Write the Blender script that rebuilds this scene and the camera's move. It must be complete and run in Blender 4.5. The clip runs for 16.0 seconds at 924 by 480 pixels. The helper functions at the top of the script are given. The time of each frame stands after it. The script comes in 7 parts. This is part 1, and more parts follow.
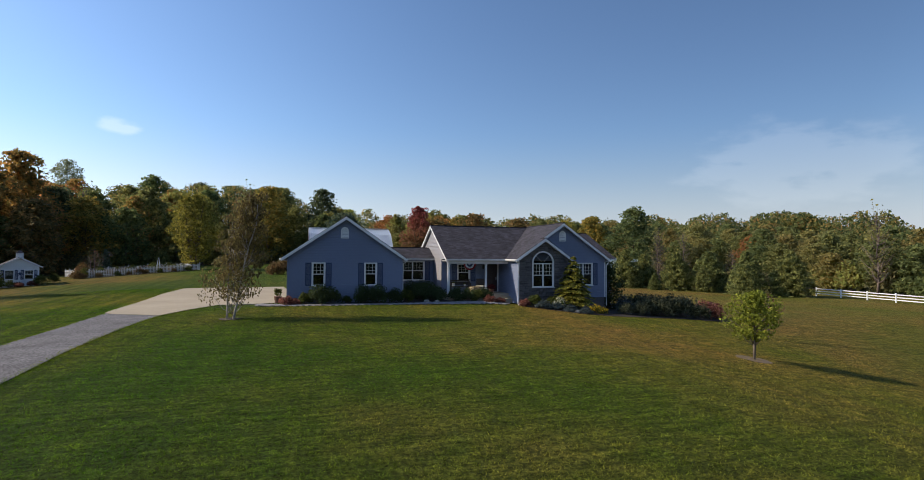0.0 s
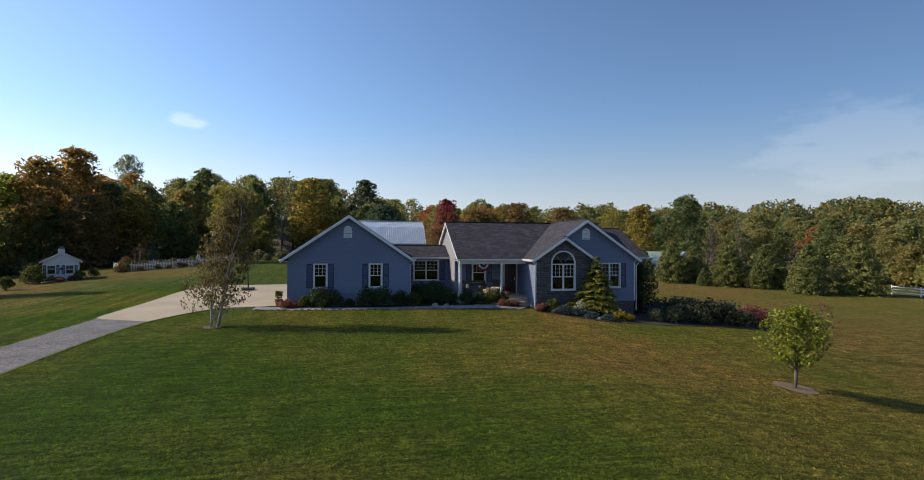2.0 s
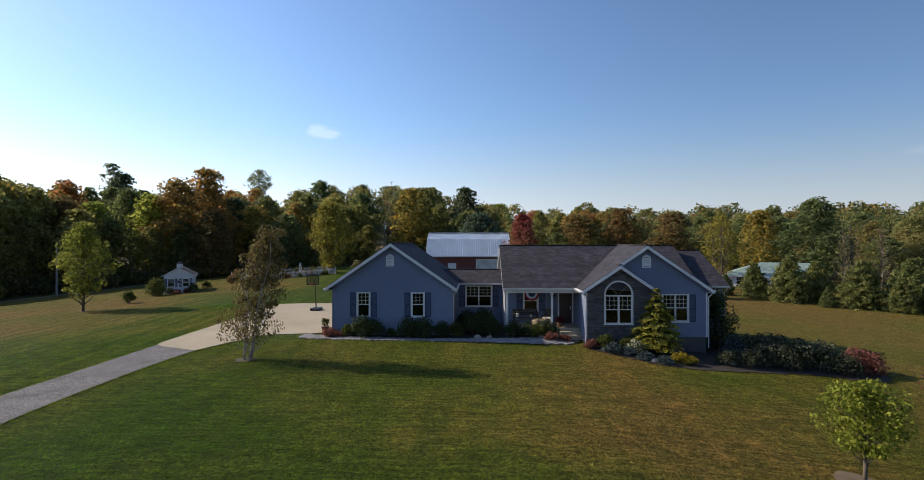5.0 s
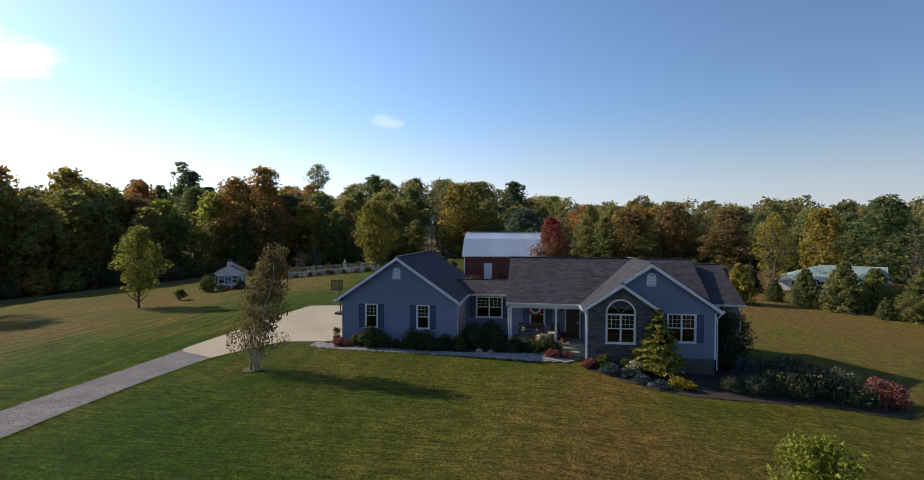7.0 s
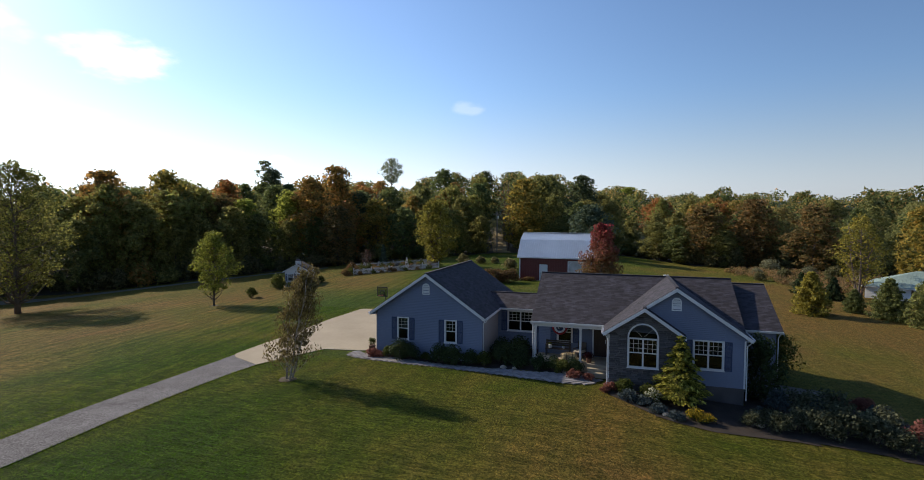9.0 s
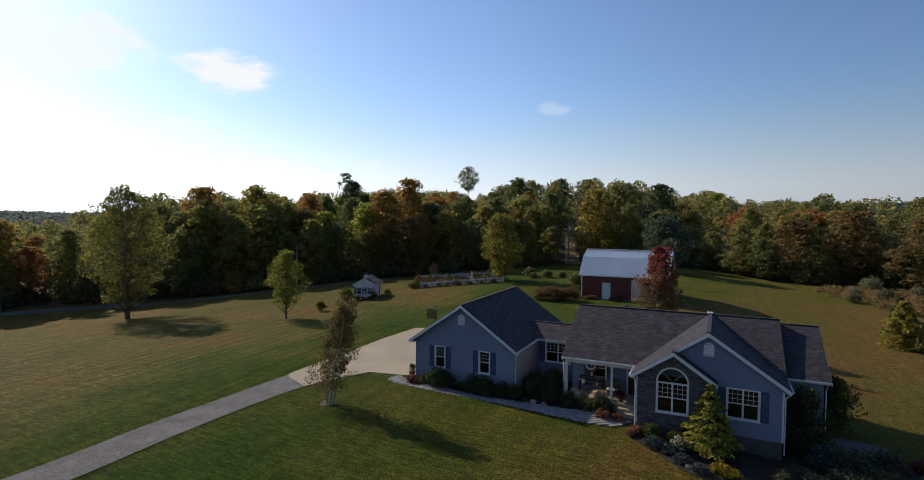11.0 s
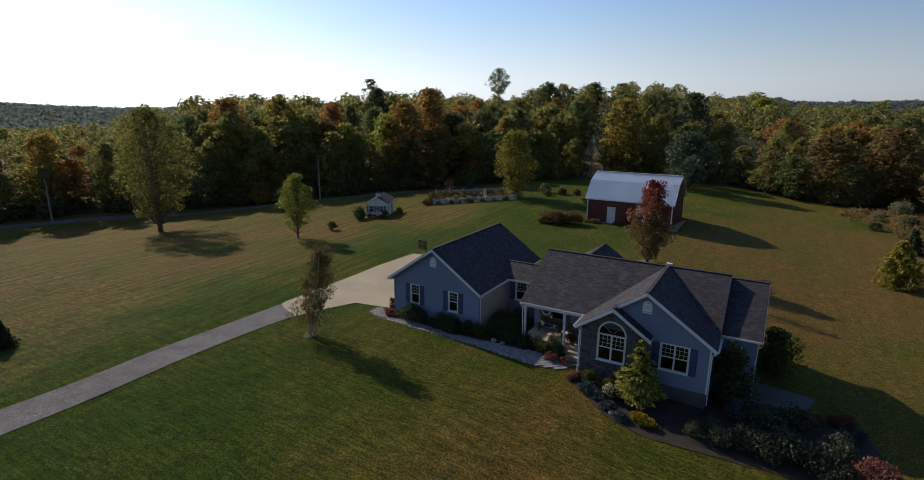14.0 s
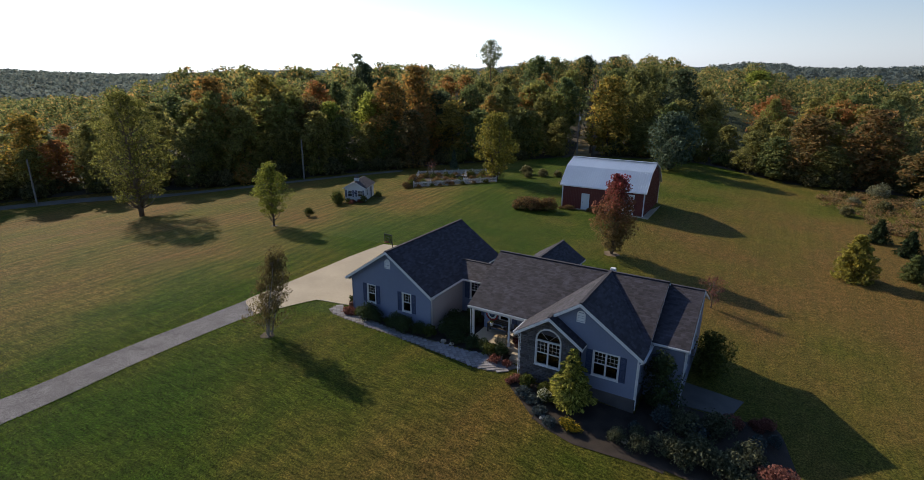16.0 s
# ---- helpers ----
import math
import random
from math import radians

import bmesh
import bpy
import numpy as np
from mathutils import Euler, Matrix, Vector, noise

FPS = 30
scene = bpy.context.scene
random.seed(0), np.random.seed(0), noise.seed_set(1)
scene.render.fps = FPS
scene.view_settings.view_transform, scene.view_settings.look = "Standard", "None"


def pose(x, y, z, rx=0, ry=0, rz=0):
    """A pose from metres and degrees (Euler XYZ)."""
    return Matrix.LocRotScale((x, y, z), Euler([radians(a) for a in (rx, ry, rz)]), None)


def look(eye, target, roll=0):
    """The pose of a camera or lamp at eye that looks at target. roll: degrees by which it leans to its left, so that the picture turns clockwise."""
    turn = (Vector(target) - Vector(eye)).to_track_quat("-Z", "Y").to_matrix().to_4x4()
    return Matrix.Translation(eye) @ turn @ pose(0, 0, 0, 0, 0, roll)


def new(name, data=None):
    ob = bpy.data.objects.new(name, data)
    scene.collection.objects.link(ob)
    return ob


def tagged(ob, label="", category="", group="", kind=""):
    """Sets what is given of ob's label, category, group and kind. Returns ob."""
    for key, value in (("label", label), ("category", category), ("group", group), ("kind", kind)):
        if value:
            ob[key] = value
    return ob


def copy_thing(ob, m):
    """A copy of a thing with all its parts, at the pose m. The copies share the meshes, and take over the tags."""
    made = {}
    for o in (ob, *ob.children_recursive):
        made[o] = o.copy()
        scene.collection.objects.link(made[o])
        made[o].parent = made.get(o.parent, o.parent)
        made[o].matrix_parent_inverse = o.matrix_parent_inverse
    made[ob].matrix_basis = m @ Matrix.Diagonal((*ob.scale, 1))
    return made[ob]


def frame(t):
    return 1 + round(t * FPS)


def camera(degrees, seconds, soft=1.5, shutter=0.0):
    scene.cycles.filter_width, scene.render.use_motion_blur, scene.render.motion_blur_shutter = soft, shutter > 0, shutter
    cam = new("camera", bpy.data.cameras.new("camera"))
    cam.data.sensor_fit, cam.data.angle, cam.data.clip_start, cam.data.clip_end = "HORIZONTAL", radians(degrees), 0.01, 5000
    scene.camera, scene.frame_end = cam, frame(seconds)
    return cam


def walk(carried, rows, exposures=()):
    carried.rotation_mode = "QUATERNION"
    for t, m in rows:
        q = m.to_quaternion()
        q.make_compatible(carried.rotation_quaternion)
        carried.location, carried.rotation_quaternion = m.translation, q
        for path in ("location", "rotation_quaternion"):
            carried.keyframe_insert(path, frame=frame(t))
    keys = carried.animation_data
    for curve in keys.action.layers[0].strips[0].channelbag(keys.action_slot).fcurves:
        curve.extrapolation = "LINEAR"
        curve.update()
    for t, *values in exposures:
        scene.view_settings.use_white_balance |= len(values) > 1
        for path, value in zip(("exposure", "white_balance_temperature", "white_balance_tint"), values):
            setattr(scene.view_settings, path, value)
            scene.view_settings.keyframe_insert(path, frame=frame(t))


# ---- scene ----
cam = camera(82.4, 16.0, soft=0.45)
PATH = [
    (0, (0.731, -34.805, 3.025), (1.318, -32.894, 3.082), 0.4),
    (0.5, (1.524, -34.313, 3.238), (2.092, -32.396, 3.287), 0.4),
    (1, (2.421, -33.831, 3.397), (2.939, -31.899, 3.437), 0.3),
    (1.5, (3.294, -33.333, 3.635), (3.746, -31.385, 3.648), 0.3),
    (2, (4.057, -32.908, 3.839), (4.449, -30.947, 3.847), 0.3),
    (2.5, (4.77, -32.454, 4.072), (5.103, -30.482, 4.081), 0.3),
    (3, (5.508, -32.077, 4.346), (5.772, -30.094, 4.354), 0.3),
    (3.5, (6.213, -31.917, 4.569), (6.395, -29.925, 4.58), 0.4),
    (4, (6.96, -31.784, 4.826), (7.049, -29.786, 4.836), 0.3),
    (6.5, (11.509, -31.837, 6.816), (11.297, -29.848, 6.811), 0.1),
    (7, (12.297, -31.886, 7.19), (12.014, -29.907, 7.152), 0.3),
    (7.5, (13.094, -31.893, 7.616), (12.728, -29.929, 7.532), 0.2),
    (8, (14.003, -31.926, 8.16), (13.559, -29.977, 8.073), 0.2),
    (8.5, (14.84, -31.945, 8.675), (14.336, -30.012, 8.588), 0.3),
    (11, (19.018, -31.492, 11.349), (18.145, -29.694, 11.264), 0.3),
    (11.5, (19.81, -31.381, 11.85), (18.894, -29.605, 11.768), 0.4),
    (12, (20.665, -31.076, 12.391), (19.704, -29.326, 12.276), 0.4),
    (12.5, (21.463, -30.761, 12.993), (20.478, -29.031, 12.8), 0.5),
    (13, (22.26, -30.604, 13.647), (21.269, -28.89, 13.365), 0.4),
    (13.5, (23.078, -30.419, 14.323), (22.088, -28.723, 13.945), 0.5),
    (14, (23.828, -30.126, 14.982), (22.844, -28.449, 14.51), 0.5),
    (14.5, (24.581, -29.81, 15.732), (23.607, -28.151, 15.183), 0.5),
    (15, (25.315, -29.416, 16.354), (24.339, -27.759, 15.804), 0.5),
    (15.5, (26.154, -28.953, 17.001), (25.179, -27.301, 16.435), 0.5),
    (16, (26.946, -28.509, 17.717), (25.976, -26.862, 17.126), 0.5),
]
walk(cam, [(t, look(eye, target, roll)) for t, eye, target, roll in PATH], exposures=[(0, 0.15), (2, 0.15), (4, 0.13), (8.5, 0.05), (11, -0.32), (12.5, -0.5), (13.5, -0.46), (14.5, -0.25), (16, 0.05)])

# ---- light ----
SUN_EL, SUN_AZ = 31.0, 163.5      # degrees: height over the horizon, and turn from +x towards +y
sun_dir = Vector((math.cos(radians(SUN_EL)) * math.cos(radians(SUN_AZ)), math.cos(radians(SUN_EL)) * math.sin(radians(SUN_AZ)), math.sin(radians(SUN_EL))))
lamp = bpy.data.lights.new("sun", "SUN")
lamp.energy, lamp.angle, lamp.color = 5.0, radians(0.6), (1.0, 0.86, 0.66)
sun_lamp = new("sun", lamp)
sun_lamp.matrix_world = look(sun_dir * 200, (0, 0, 0))

world = bpy.data.worlds.new("sky")
scene.world = world
world.use_nodes = True
wn, wl = world.node_tree.nodes, world.node_tree.links
wn.clear()
w_out = wn.new("ShaderNodeOutputWorld")
w_bg = wn.new("ShaderNodeBackground")
w_sky = wn.new("ShaderNodeTexSky")
w_sky.sky_type, w_sky.sun_disc = "NISHITA", False
w_sky.sun_elevation, w_sky.sun_rotation = radians(SUN_EL), radians(90 - SUN_AZ)
w_sky.altitude, w_sky.air_density, w_sky.dust_density, w_sky.ozone_density = 0, 1.0, 0.55, 1.5
w_bg.inputs["Strength"].default_value = 0.122
# small fair-weather clouds: soft noise gathered round a few bearings
w_co = wn.new("ShaderNodeTexCoord")
w_map = wn.new("ShaderNodeMapping")
w_map.inputs["Scale"].default_value = (13, 13, 34)
wl.new(w_co.outputs["Generated"], w_map.inputs[0])
w_noise = wn.new("ShaderNodeTexNoise")
w_noise.inputs["Scale"].default_value, w_noise.inputs["Detail"].default_value = 1.0, 6.0
wl.new(w_map.outputs[0], w_noise.inputs["Vector"])
clouds = None
for bearing, wide, thick in (((-0.738, 0.632, 0.238), 0.175, 1.0), ((-0.862, 0.440, 0.252), 0.24, 0.8), ((-0.580, 0.808, 0.097), 0.05, 0.4), ((0.750, 0.642, 0.150), 0.36, 0.08), ((-0.274, 0.941, 0.199), 0.07, 0.22), ((-0.80, 0.585, 0.12), 0.20, 0.5)):
    flat = wn.new("ShaderNodeVectorMath")
    flat.operation = "SUBTRACT"
    flat.inputs[1].default_value = bearing
    wl.new(w_co.outputs["Generated"], flat.inputs[0])
    squash = wn.new("ShaderNodeVectorMath")
    squash.operation = "MULTIPLY"
    squash.inputs[1].default_value = (1, 1, 2.4)
    wl.new(flat.outputs[0], squash.inputs[0])
    far = wn.new("ShaderNodeVectorMath")
    far.operation = "LENGTH"
    wl.new(squash.outputs[0], far.inputs[0])
    near = wn.new("ShaderNodeMapRange")
    near.interpolation_type = "SMOOTHSTEP"
    near.inputs["From Min"].default_value, near.inputs["From Max"].default_value = wide, 0.0
    wl.new(far.outputs["Value"], near.inputs["Value"])
    dense = wn.new("ShaderNodeMath")
    dense.operation = "MULTIPLY"
    wl.new(near.outputs[0], dense.inputs[0])
    wl.new(w_noise.outputs[0], dense.inputs[1])
    edge = wn.new("ShaderNodeMapRange")
    edge.interpolation_type = "SMOOTHSTEP"
    edge.inputs["From Min"].default_value, edge.inputs["From Max"].default_value = 0.24, 0.44
    edge.inputs["To Max"].default_value = thick
    wl.new(dense.outputs[0], edge.inputs["Value"])
    if clouds is None:
        clouds = edge.outputs[0]
    else:
        most = wn.new("ShaderNodeMath")
        most.operation = "MAXIMUM"
        wl.new(clouds, most.inputs[0])
        wl.new(edge.outputs[0], most.inputs[1])
        clouds = most.outputs[0]
w_mix = wn.new("ShaderNodeMix")
w_mix.data_type = "RGBA"
w_mix.inputs[7].default_value = (9.5, 9.7, 10.0, 1)
wl.new(clouds, w_mix.inputs[0])
w_tint = wn.new("ShaderNodeMix")
w_tint.data_type, w_tint.blend_type = "RGBA", "MULTIPLY"
w_tint.inputs[0].default_value, w_tint.inputs[7].default_value = 1.0, (0.86, 0.985, 1.16, 1)
wl.new(w_sky.outputs[0], w_tint.inputs[6])
# milky white air low over the horizon
w_axes = wn.new("ShaderNodeSeparateXYZ")
wl.new(w_co.outputs["Generated"], w_axes.inputs[0])
w_low = wn.new("ShaderNodeMapRange")
w_low.interpolation_type = "SMOOTHSTEP"
w_low.inputs["From Min"].default_value, w_low.inputs["From Max"].default_value = 0.24, -0.02
w_low.inputs["To Max"].default_value = 0.9
wl.new(w_axes.outputs[2], w_low.inputs["Value"])
w_grey = wn.new("ShaderNodeRGBToBW")
wl.new(w_tint.outputs[2], w_grey.inputs[0])
w_milk = wn.new("ShaderNodeMix")
w_milk.data_type, w_milk.blend_type = "RGBA", "MULTIPLY"
w_milk.inputs[0].default_value, w_milk.inputs[7].default_value = 1.0, (0.98, 1.04, 1.16, 1)
wl.new(w_grey.outputs[0], w_milk.inputs[6])
# hazy air: paler towards the sun, deeper away from it
w_side = wn.new("ShaderNodeVectorMath")
w_side.operation = "DOT_PRODUCT"
w_side.inputs[1].default_value = (math.cos(radians(SUN_AZ)), math.sin(radians(SUN_AZ)), 0)
wl.new(w_co.outputs["Generated"], w_side.inputs[0])
w_glow = wn.new("ShaderNodeMapRange")
w_glow.inputs["From Min"].default_value, w_glow.inputs["From Max"].default_value = -0.6, 0.6
w_glow.inputs["To Min"].default_value, w_glow.inputs["To Max"].default_value = 0.70, 1.22
wl.new(w_side.outputs["Value"], w_glow.inputs["Value"])
w_air = wn.new("ShaderNodeMix")
w_air.data_type = "RGBA"
wl.new(w_low.outputs[0], w_air.inputs[0])
wl.new(w_tint.outputs[2], w_air.inputs[6])
wl.new(w_milk.outputs[2], w_air.inputs[7])
w_haze = wn.new("ShaderNodeMix")
w_haze.data_type, w_haze.blend_type = "RGBA", "MULTIPLY"
w_haze.inputs[0].default_value = 1.0
wl.new(w_air.outputs[2], w_haze.inputs[6])
wl.new(w_glow.outputs[0], w_haze.inputs[7])
wl.new(w_haze.outputs[2], w_mix.inputs[6])
wl.new(w_mix.outputs[2], w_bg.inputs["Color"])
wl.new(w_bg.outputs[0], w_out.inputs["Surface"])

# ---- materials ----


def material(name):
    m = bpy.data.materials.new(name)
    m.use_nodes = True
    nt = m.node_tree
    return m, nt.nodes, nt.links, nt.nodes["Principled BSDF"]


def node(nodes, kind, **values):
    n = nodes.new(kind)
    for key, value in values.items():
        n.inputs[key.replace("_", " ")].default_value = value
    return n


def ramp(nodes, stops, smooth=True):
    r = nodes.new("ShaderNodeValToRGB")
    e = r.color_ramp.elements
    e[0].position, e[0].color = stops[0][0], (*stops[0][1], 1)
    e[1].position, e[1].color = stops[-1][0], (*stops[-1][1], 1)
    for p, c in stops[1:-1]:
        e.new(p).color = (*c, 1)
    r.color_ramp.interpolation = "LINEAR" if smooth else "CONSTANT"
    return r


def mixed(nodes, links, fac, a, b, mode="MIX"):
    m = nodes.new("ShaderNodeMix")
    m.data_type, m.blend_type = "RGBA", mode
    for socket, value in ((m.inputs[0], fac), (m.inputs[6], a), (m.inputs[7], b)):
        if isinstance(value, bpy.types.NodeSocket):
            links.new(value, socket)
        elif isinstance(value, tuple):
            socket.default_value = (*value, 1)
        else:
            socket.default_value = value
    return m.outputs[2]


def plain(name, color, rough=0.6, metal=0.0, grain=8.0, vary=0.25, bump=0.15, island=0.0, each=0.0, patch=None):
    """A painted, mineral or wooden surface: two scales of noise in the colour, and fine relief."""
    m, n, l, p = material(name)
    co = n.new("ShaderNodeTexCoord")
    small, large = node(n, "ShaderNodeTexNoise", Scale=grain * 6, Detail=4.0), node(n, "ShaderNodeTexNoise", Scale=grain * 0.35, Detail=5.0)
    for t in (small, large):
        l.new(co.outputs["Object"], t.inputs["Vector"])
    patch = vary if patch is None else patch
    dark, light = tuple(c * (1 - patch) for c in color), tuple(min(1, c * (1 + patch)) for c in color)
    a = ramp(n, [(0.3, dark), (0.7, light)])
    l.new(large.outputs[0], a.inputs[0])
    b = ramp(n, [(0.3, tuple([1 - vary * 0.7] * 3)), (0.7, (1, 1, 1))])
    l.new(small.outputs[0], b.inputs[0])
    c = mixed(n, l, 1.0, a.outputs[0], b.outputs[0], "MULTIPLY")
    if island or each:
        src = n.new("ShaderNodeNewGeometry").outputs["Random Per Island"] if island else n.new("ShaderNodeObjectInfo").outputs["Random"]
        k = island or each
        r = ramp(n, [(0.0, (1 - k, 1 - k, 1 - k)), (1.0, (1, 1, 1))])
        l.new(src, r.inputs[0])
        c = mixed(n, l, 1.0, c, r.outputs[0], "MULTIPLY")
    l.new(c, p.inputs["Base Color"])
    p.inputs["Roughness"].default_value, p.inputs["Metallic"].default_value = rough, metal
    if bump:
        bm_ = node(n, "ShaderNodeBump", Strength=bump, Distance=0.02)
        l.new(small.outputs[0], bm_.inputs["Height"])
        l.new(bm_.outputs[0], p.inputs["Normal"])
    return m


def leafy(name, stops, gloss=0.7, see=0.45, whole=0.55, rise=0.0, low=0.55, high=1.25):
    """Foliage: the hue of a whole plant by Object Info's Random, of single leaves by island; light comes partly through."""
    m, n, l, p = material(name)
    info, geo = n.new("ShaderNodeObjectInfo"), n.new("ShaderNodeNewGeometry")
    mix = n.new("ShaderNodeMath")
    mix.operation = "MULTIPLY_ADD"
    l.new(geo.outputs["Random Per Island"], mix.inputs[0])
    mix.inputs[1].default_value = 1 - whole
    part_ = n.new("ShaderNodeMath")
    part_.operation = "MULTIPLY"
    l.new(info.outputs["Random"], part_.inputs[0])
    part_.inputs[1].default_value = whole
    l.new(part_.outputs[0], mix.inputs[2])
    r = ramp(n, stops)
    at = mix.outputs[0]
    if rise:
        # the top of the crown has turned first
        co, axes, up = n.new("ShaderNodeTexCoord"), n.new("ShaderNodeSeparateXYZ"), n.new("ShaderNodeMix")
        l.new(co.outputs["Generated"], axes.inputs[0])
        up.inputs[0].default_value = rise
        l.new(at, up.inputs[2])
        l.new(axes.outputs[2], up.inputs[3])
        at = up.outputs[0]
    l.new(at, r.inputs[0])
    v = ramp(n, [(0.0, (low, low, low)), (1.0, (high, high, high))])
    l.new(geo.outputs["Random Per Island"], v.inputs[0])
    c = mixed(n, l, 1.0, r.outputs[0], v.outputs[0], "MULTIPLY")
    l.new(c, p.inputs["Base Color"])
    p.inputs["Roughness"].default_value = gloss
    p.inputs["Specular IOR Level"].default_value = 0.12
    tr = n.new("ShaderNodeBsdfTranslucent")
    l.new(c, tr.inputs["Color"])
    ms = n.new("ShaderNodeMixShader")
    ms.inputs[0].default_value = see
    l.new(p.outputs[0], ms.inputs[1])
    l.new(tr.outputs[0], ms.inputs[2])
    l.new(ms.outputs[0], n["Material Output"].inputs["Surface"])
    return m


def grassy(blade=False):
    """Mown lawn: green and straw patches, mowing stripes, clumps and fine relief."""
    m, n, l, p = material("grass_blade" if blade else "lawn_grass")
    co = n.new("ShaderNodeTexCoord")
    big, mid, fine = node(n, "ShaderNodeTexNoise", Scale=0.085, Detail=5.0, Roughness=0.6), node(n, "ShaderNodeTexNoise", Scale=1.5, Detail=8.0, Roughness=0.78), node(n, "ShaderNodeTexNoise", Scale=9.0, Detail=8.0, Roughness=0.8)
    stretch = n.new("ShaderNodeMapping")
    stretch.inputs["Scale"].default_value = (0.14, 1.0, 1.0)
    stretch.inputs["Rotation"].default_value = (0, 0, radians(-5))
    l.new(co.outputs["Object"], stretch.inputs[0])
    stripe = node(n, "ShaderNodeTexNoise", Scale=5.5, Detail=6.0, Roughness=0.7)
    l.new(stretch.outputs[0], stripe.inputs["Vector"])
    rows = n.new("ShaderNodeMapping")
    rows.inputs["Scale"].default_value = (1.0, 0.05, 1.0)
    rows.inputs["Rotation"].default_value = (0, 0, radians(17))
    l.new(co.outputs["Object"], rows.inputs[0])
    swath = node(n, "ShaderNodeTexNoise", Scale=1.5, Detail=7.0, Roughness=0.7)
    l.new(rows.outputs[0], swath.inputs["Vector"])
    for t in (big, mid, fine):
        l.new(co.outputs["Object"], t.inputs["Vector"])
    # lush along the drive, drier towards both far sides
    axes = n.new("ShaderNodeSeparateXYZ")
    l.new(co.outputs["Object"], axes.inputs[0])
    dry = None
    for start, stop, most in ((0.0, 26.0, 0.21), (-13.0, -25.0, 0.27)):
        side = n.new("ShaderNodeMapRange")
        side.inputs["From Min"].default_value, side.inputs["From Max"].default_value = start, stop
        side.inputs["To Min"].default_value, side.inputs["To Max"].default_value = -0.13, most - 0.13
        l.new(axes.outputs[0], side.inputs["Value"])
        if dry is None:
            dry = side
        else:
            top = n.new("ShaderNodeMath")
            top.operation = "MAXIMUM"
            l.new(dry.outputs[0], top.inputs[0])
            l.new(side.outputs[0], top.inputs[1])
            dry = top
    # a parched patch before the stone gable
    patch = n.new("ShaderNodeVectorMath")
    patch.operation = "DISTANCE"
    patch.inputs[1].default_value = (14.0, -14.0, -0.6)
    l.new(co.outputs["Object"], patch.inputs[0])
    parch = n.new("ShaderNodeMapRange")
    parch.interpolation_type = "SMOOTHSTEP"
    parch.inputs["From Min"].default_value, parch.inputs["From Max"].default_value, parch.inputs["To Max"].default_value = 11.0, 2.0, 0.15
    l.new(patch.outputs["Value"], parch.inputs["Value"])
    # and another before the garden shed
    worn = n.new("ShaderNodeVectorMath")
    worn.operation = "DISTANCE"
    worn.inputs[1].default_value = (-18.0, 33.0, 0.0)
    l.new(co.outputs["Object"], worn.inputs[0])
    bald = n.new("ShaderNodeMapRange")
    bald.interpolation_type = "SMOOTHSTEP"
    bald.inputs["From Min"].default_value, bald.inputs["From Max"].default_value, bald.inputs["To Max"].default_value = 10.0, 2.0, 0.16
    l.new(worn.outputs["Value"], bald.inputs["Value"])
    both = n.new("ShaderNodeMath")
    both.operation = "ADD"
    burnt = n.new("ShaderNodeVectorMath")
    burnt.operation = "DISTANCE"
    burnt.inputs[1].default_value = (34.0, 34.0, -1.5)
    l.new(co.outputs["Object"], burnt.inputs[0])
    straw = n.new("ShaderNodeMapRange")
    straw.interpolation_type = "SMOOTHSTEP"
    straw.inputs["From Min"].default_value, straw.inputs["From Max"].default_value, straw.inputs["To Max"].default_value = 30.0, 6.0, 0.23
    l.new(burnt.outputs["Value"], straw.inputs["Value"])
    wide = n.new("ShaderNodeMath")
    wide.operation = "ADD"
    l.new(dry.outputs[0], wide.inputs[0])
    l.new(straw.outputs[0], wide.inputs[1])
    l.new(wide.outputs[0], both.inputs[0])
    l.new(bald.outputs[0], both.inputs[1])
    more = n.new("ShaderNodeMath")
    more.operation = "ADD"
    l.new(both.outputs[0], more.inputs[0])
    l.new(parch.outputs[0], more.inputs[1])
    wet = n.new("ShaderNodeMath")
    wet.operation = "ADD"
    l.new(big.outputs[0], wet.inputs[0])
    l.new(more.outputs[0], wet.inputs[1])
    a = ramp(n, [(0.28, (0.035, 0.072, 0.006)), (0.42, (0.062, 0.083, 0.011)), (0.53, (0.104, 0.097, 0.020)), (0.65, (0.138, 0.102, 0.028)), (0.80, (0.163, 0.097, 0.036))])
    l.new(wet.outputs[0], a.inputs[0])
    b = ramp(n, [(0.36, (0.66, 0.73, 0.67)), (0.52, (0.97, 0.99, 0.97)), (0.66, (1.34, 1.23, 1.30))])
    l.new(mid.outputs[0], b.inputs[0])
    c = mixed(n, l, 1.0, a.outputs[0], b.outputs[0], "MULTIPLY")
    s = ramp(n, [(0.40, (0.64, 0.68, 0.64)), (0.60, (1.36, 1.30, 1.25))])
    l.new(stripe.outputs[0], s.inputs[0])
    front = n.new("ShaderNodeMapRange")
    front.inputs["From Min"].default_value, front.inputs["From Max"].default_value = -1.0, -6.0
    l.new(axes.outputs[1], front.inputs["Value"])
    c = mixed(n, l, front.outputs[0], c, mixed(n, l, 1.0, c, s.outputs[0], "MULTIPLY"))
    w = ramp(n, [(0.42, (0.74, 0.84, 0.78)), (0.58, (1.26, 1.14, 1.10))])
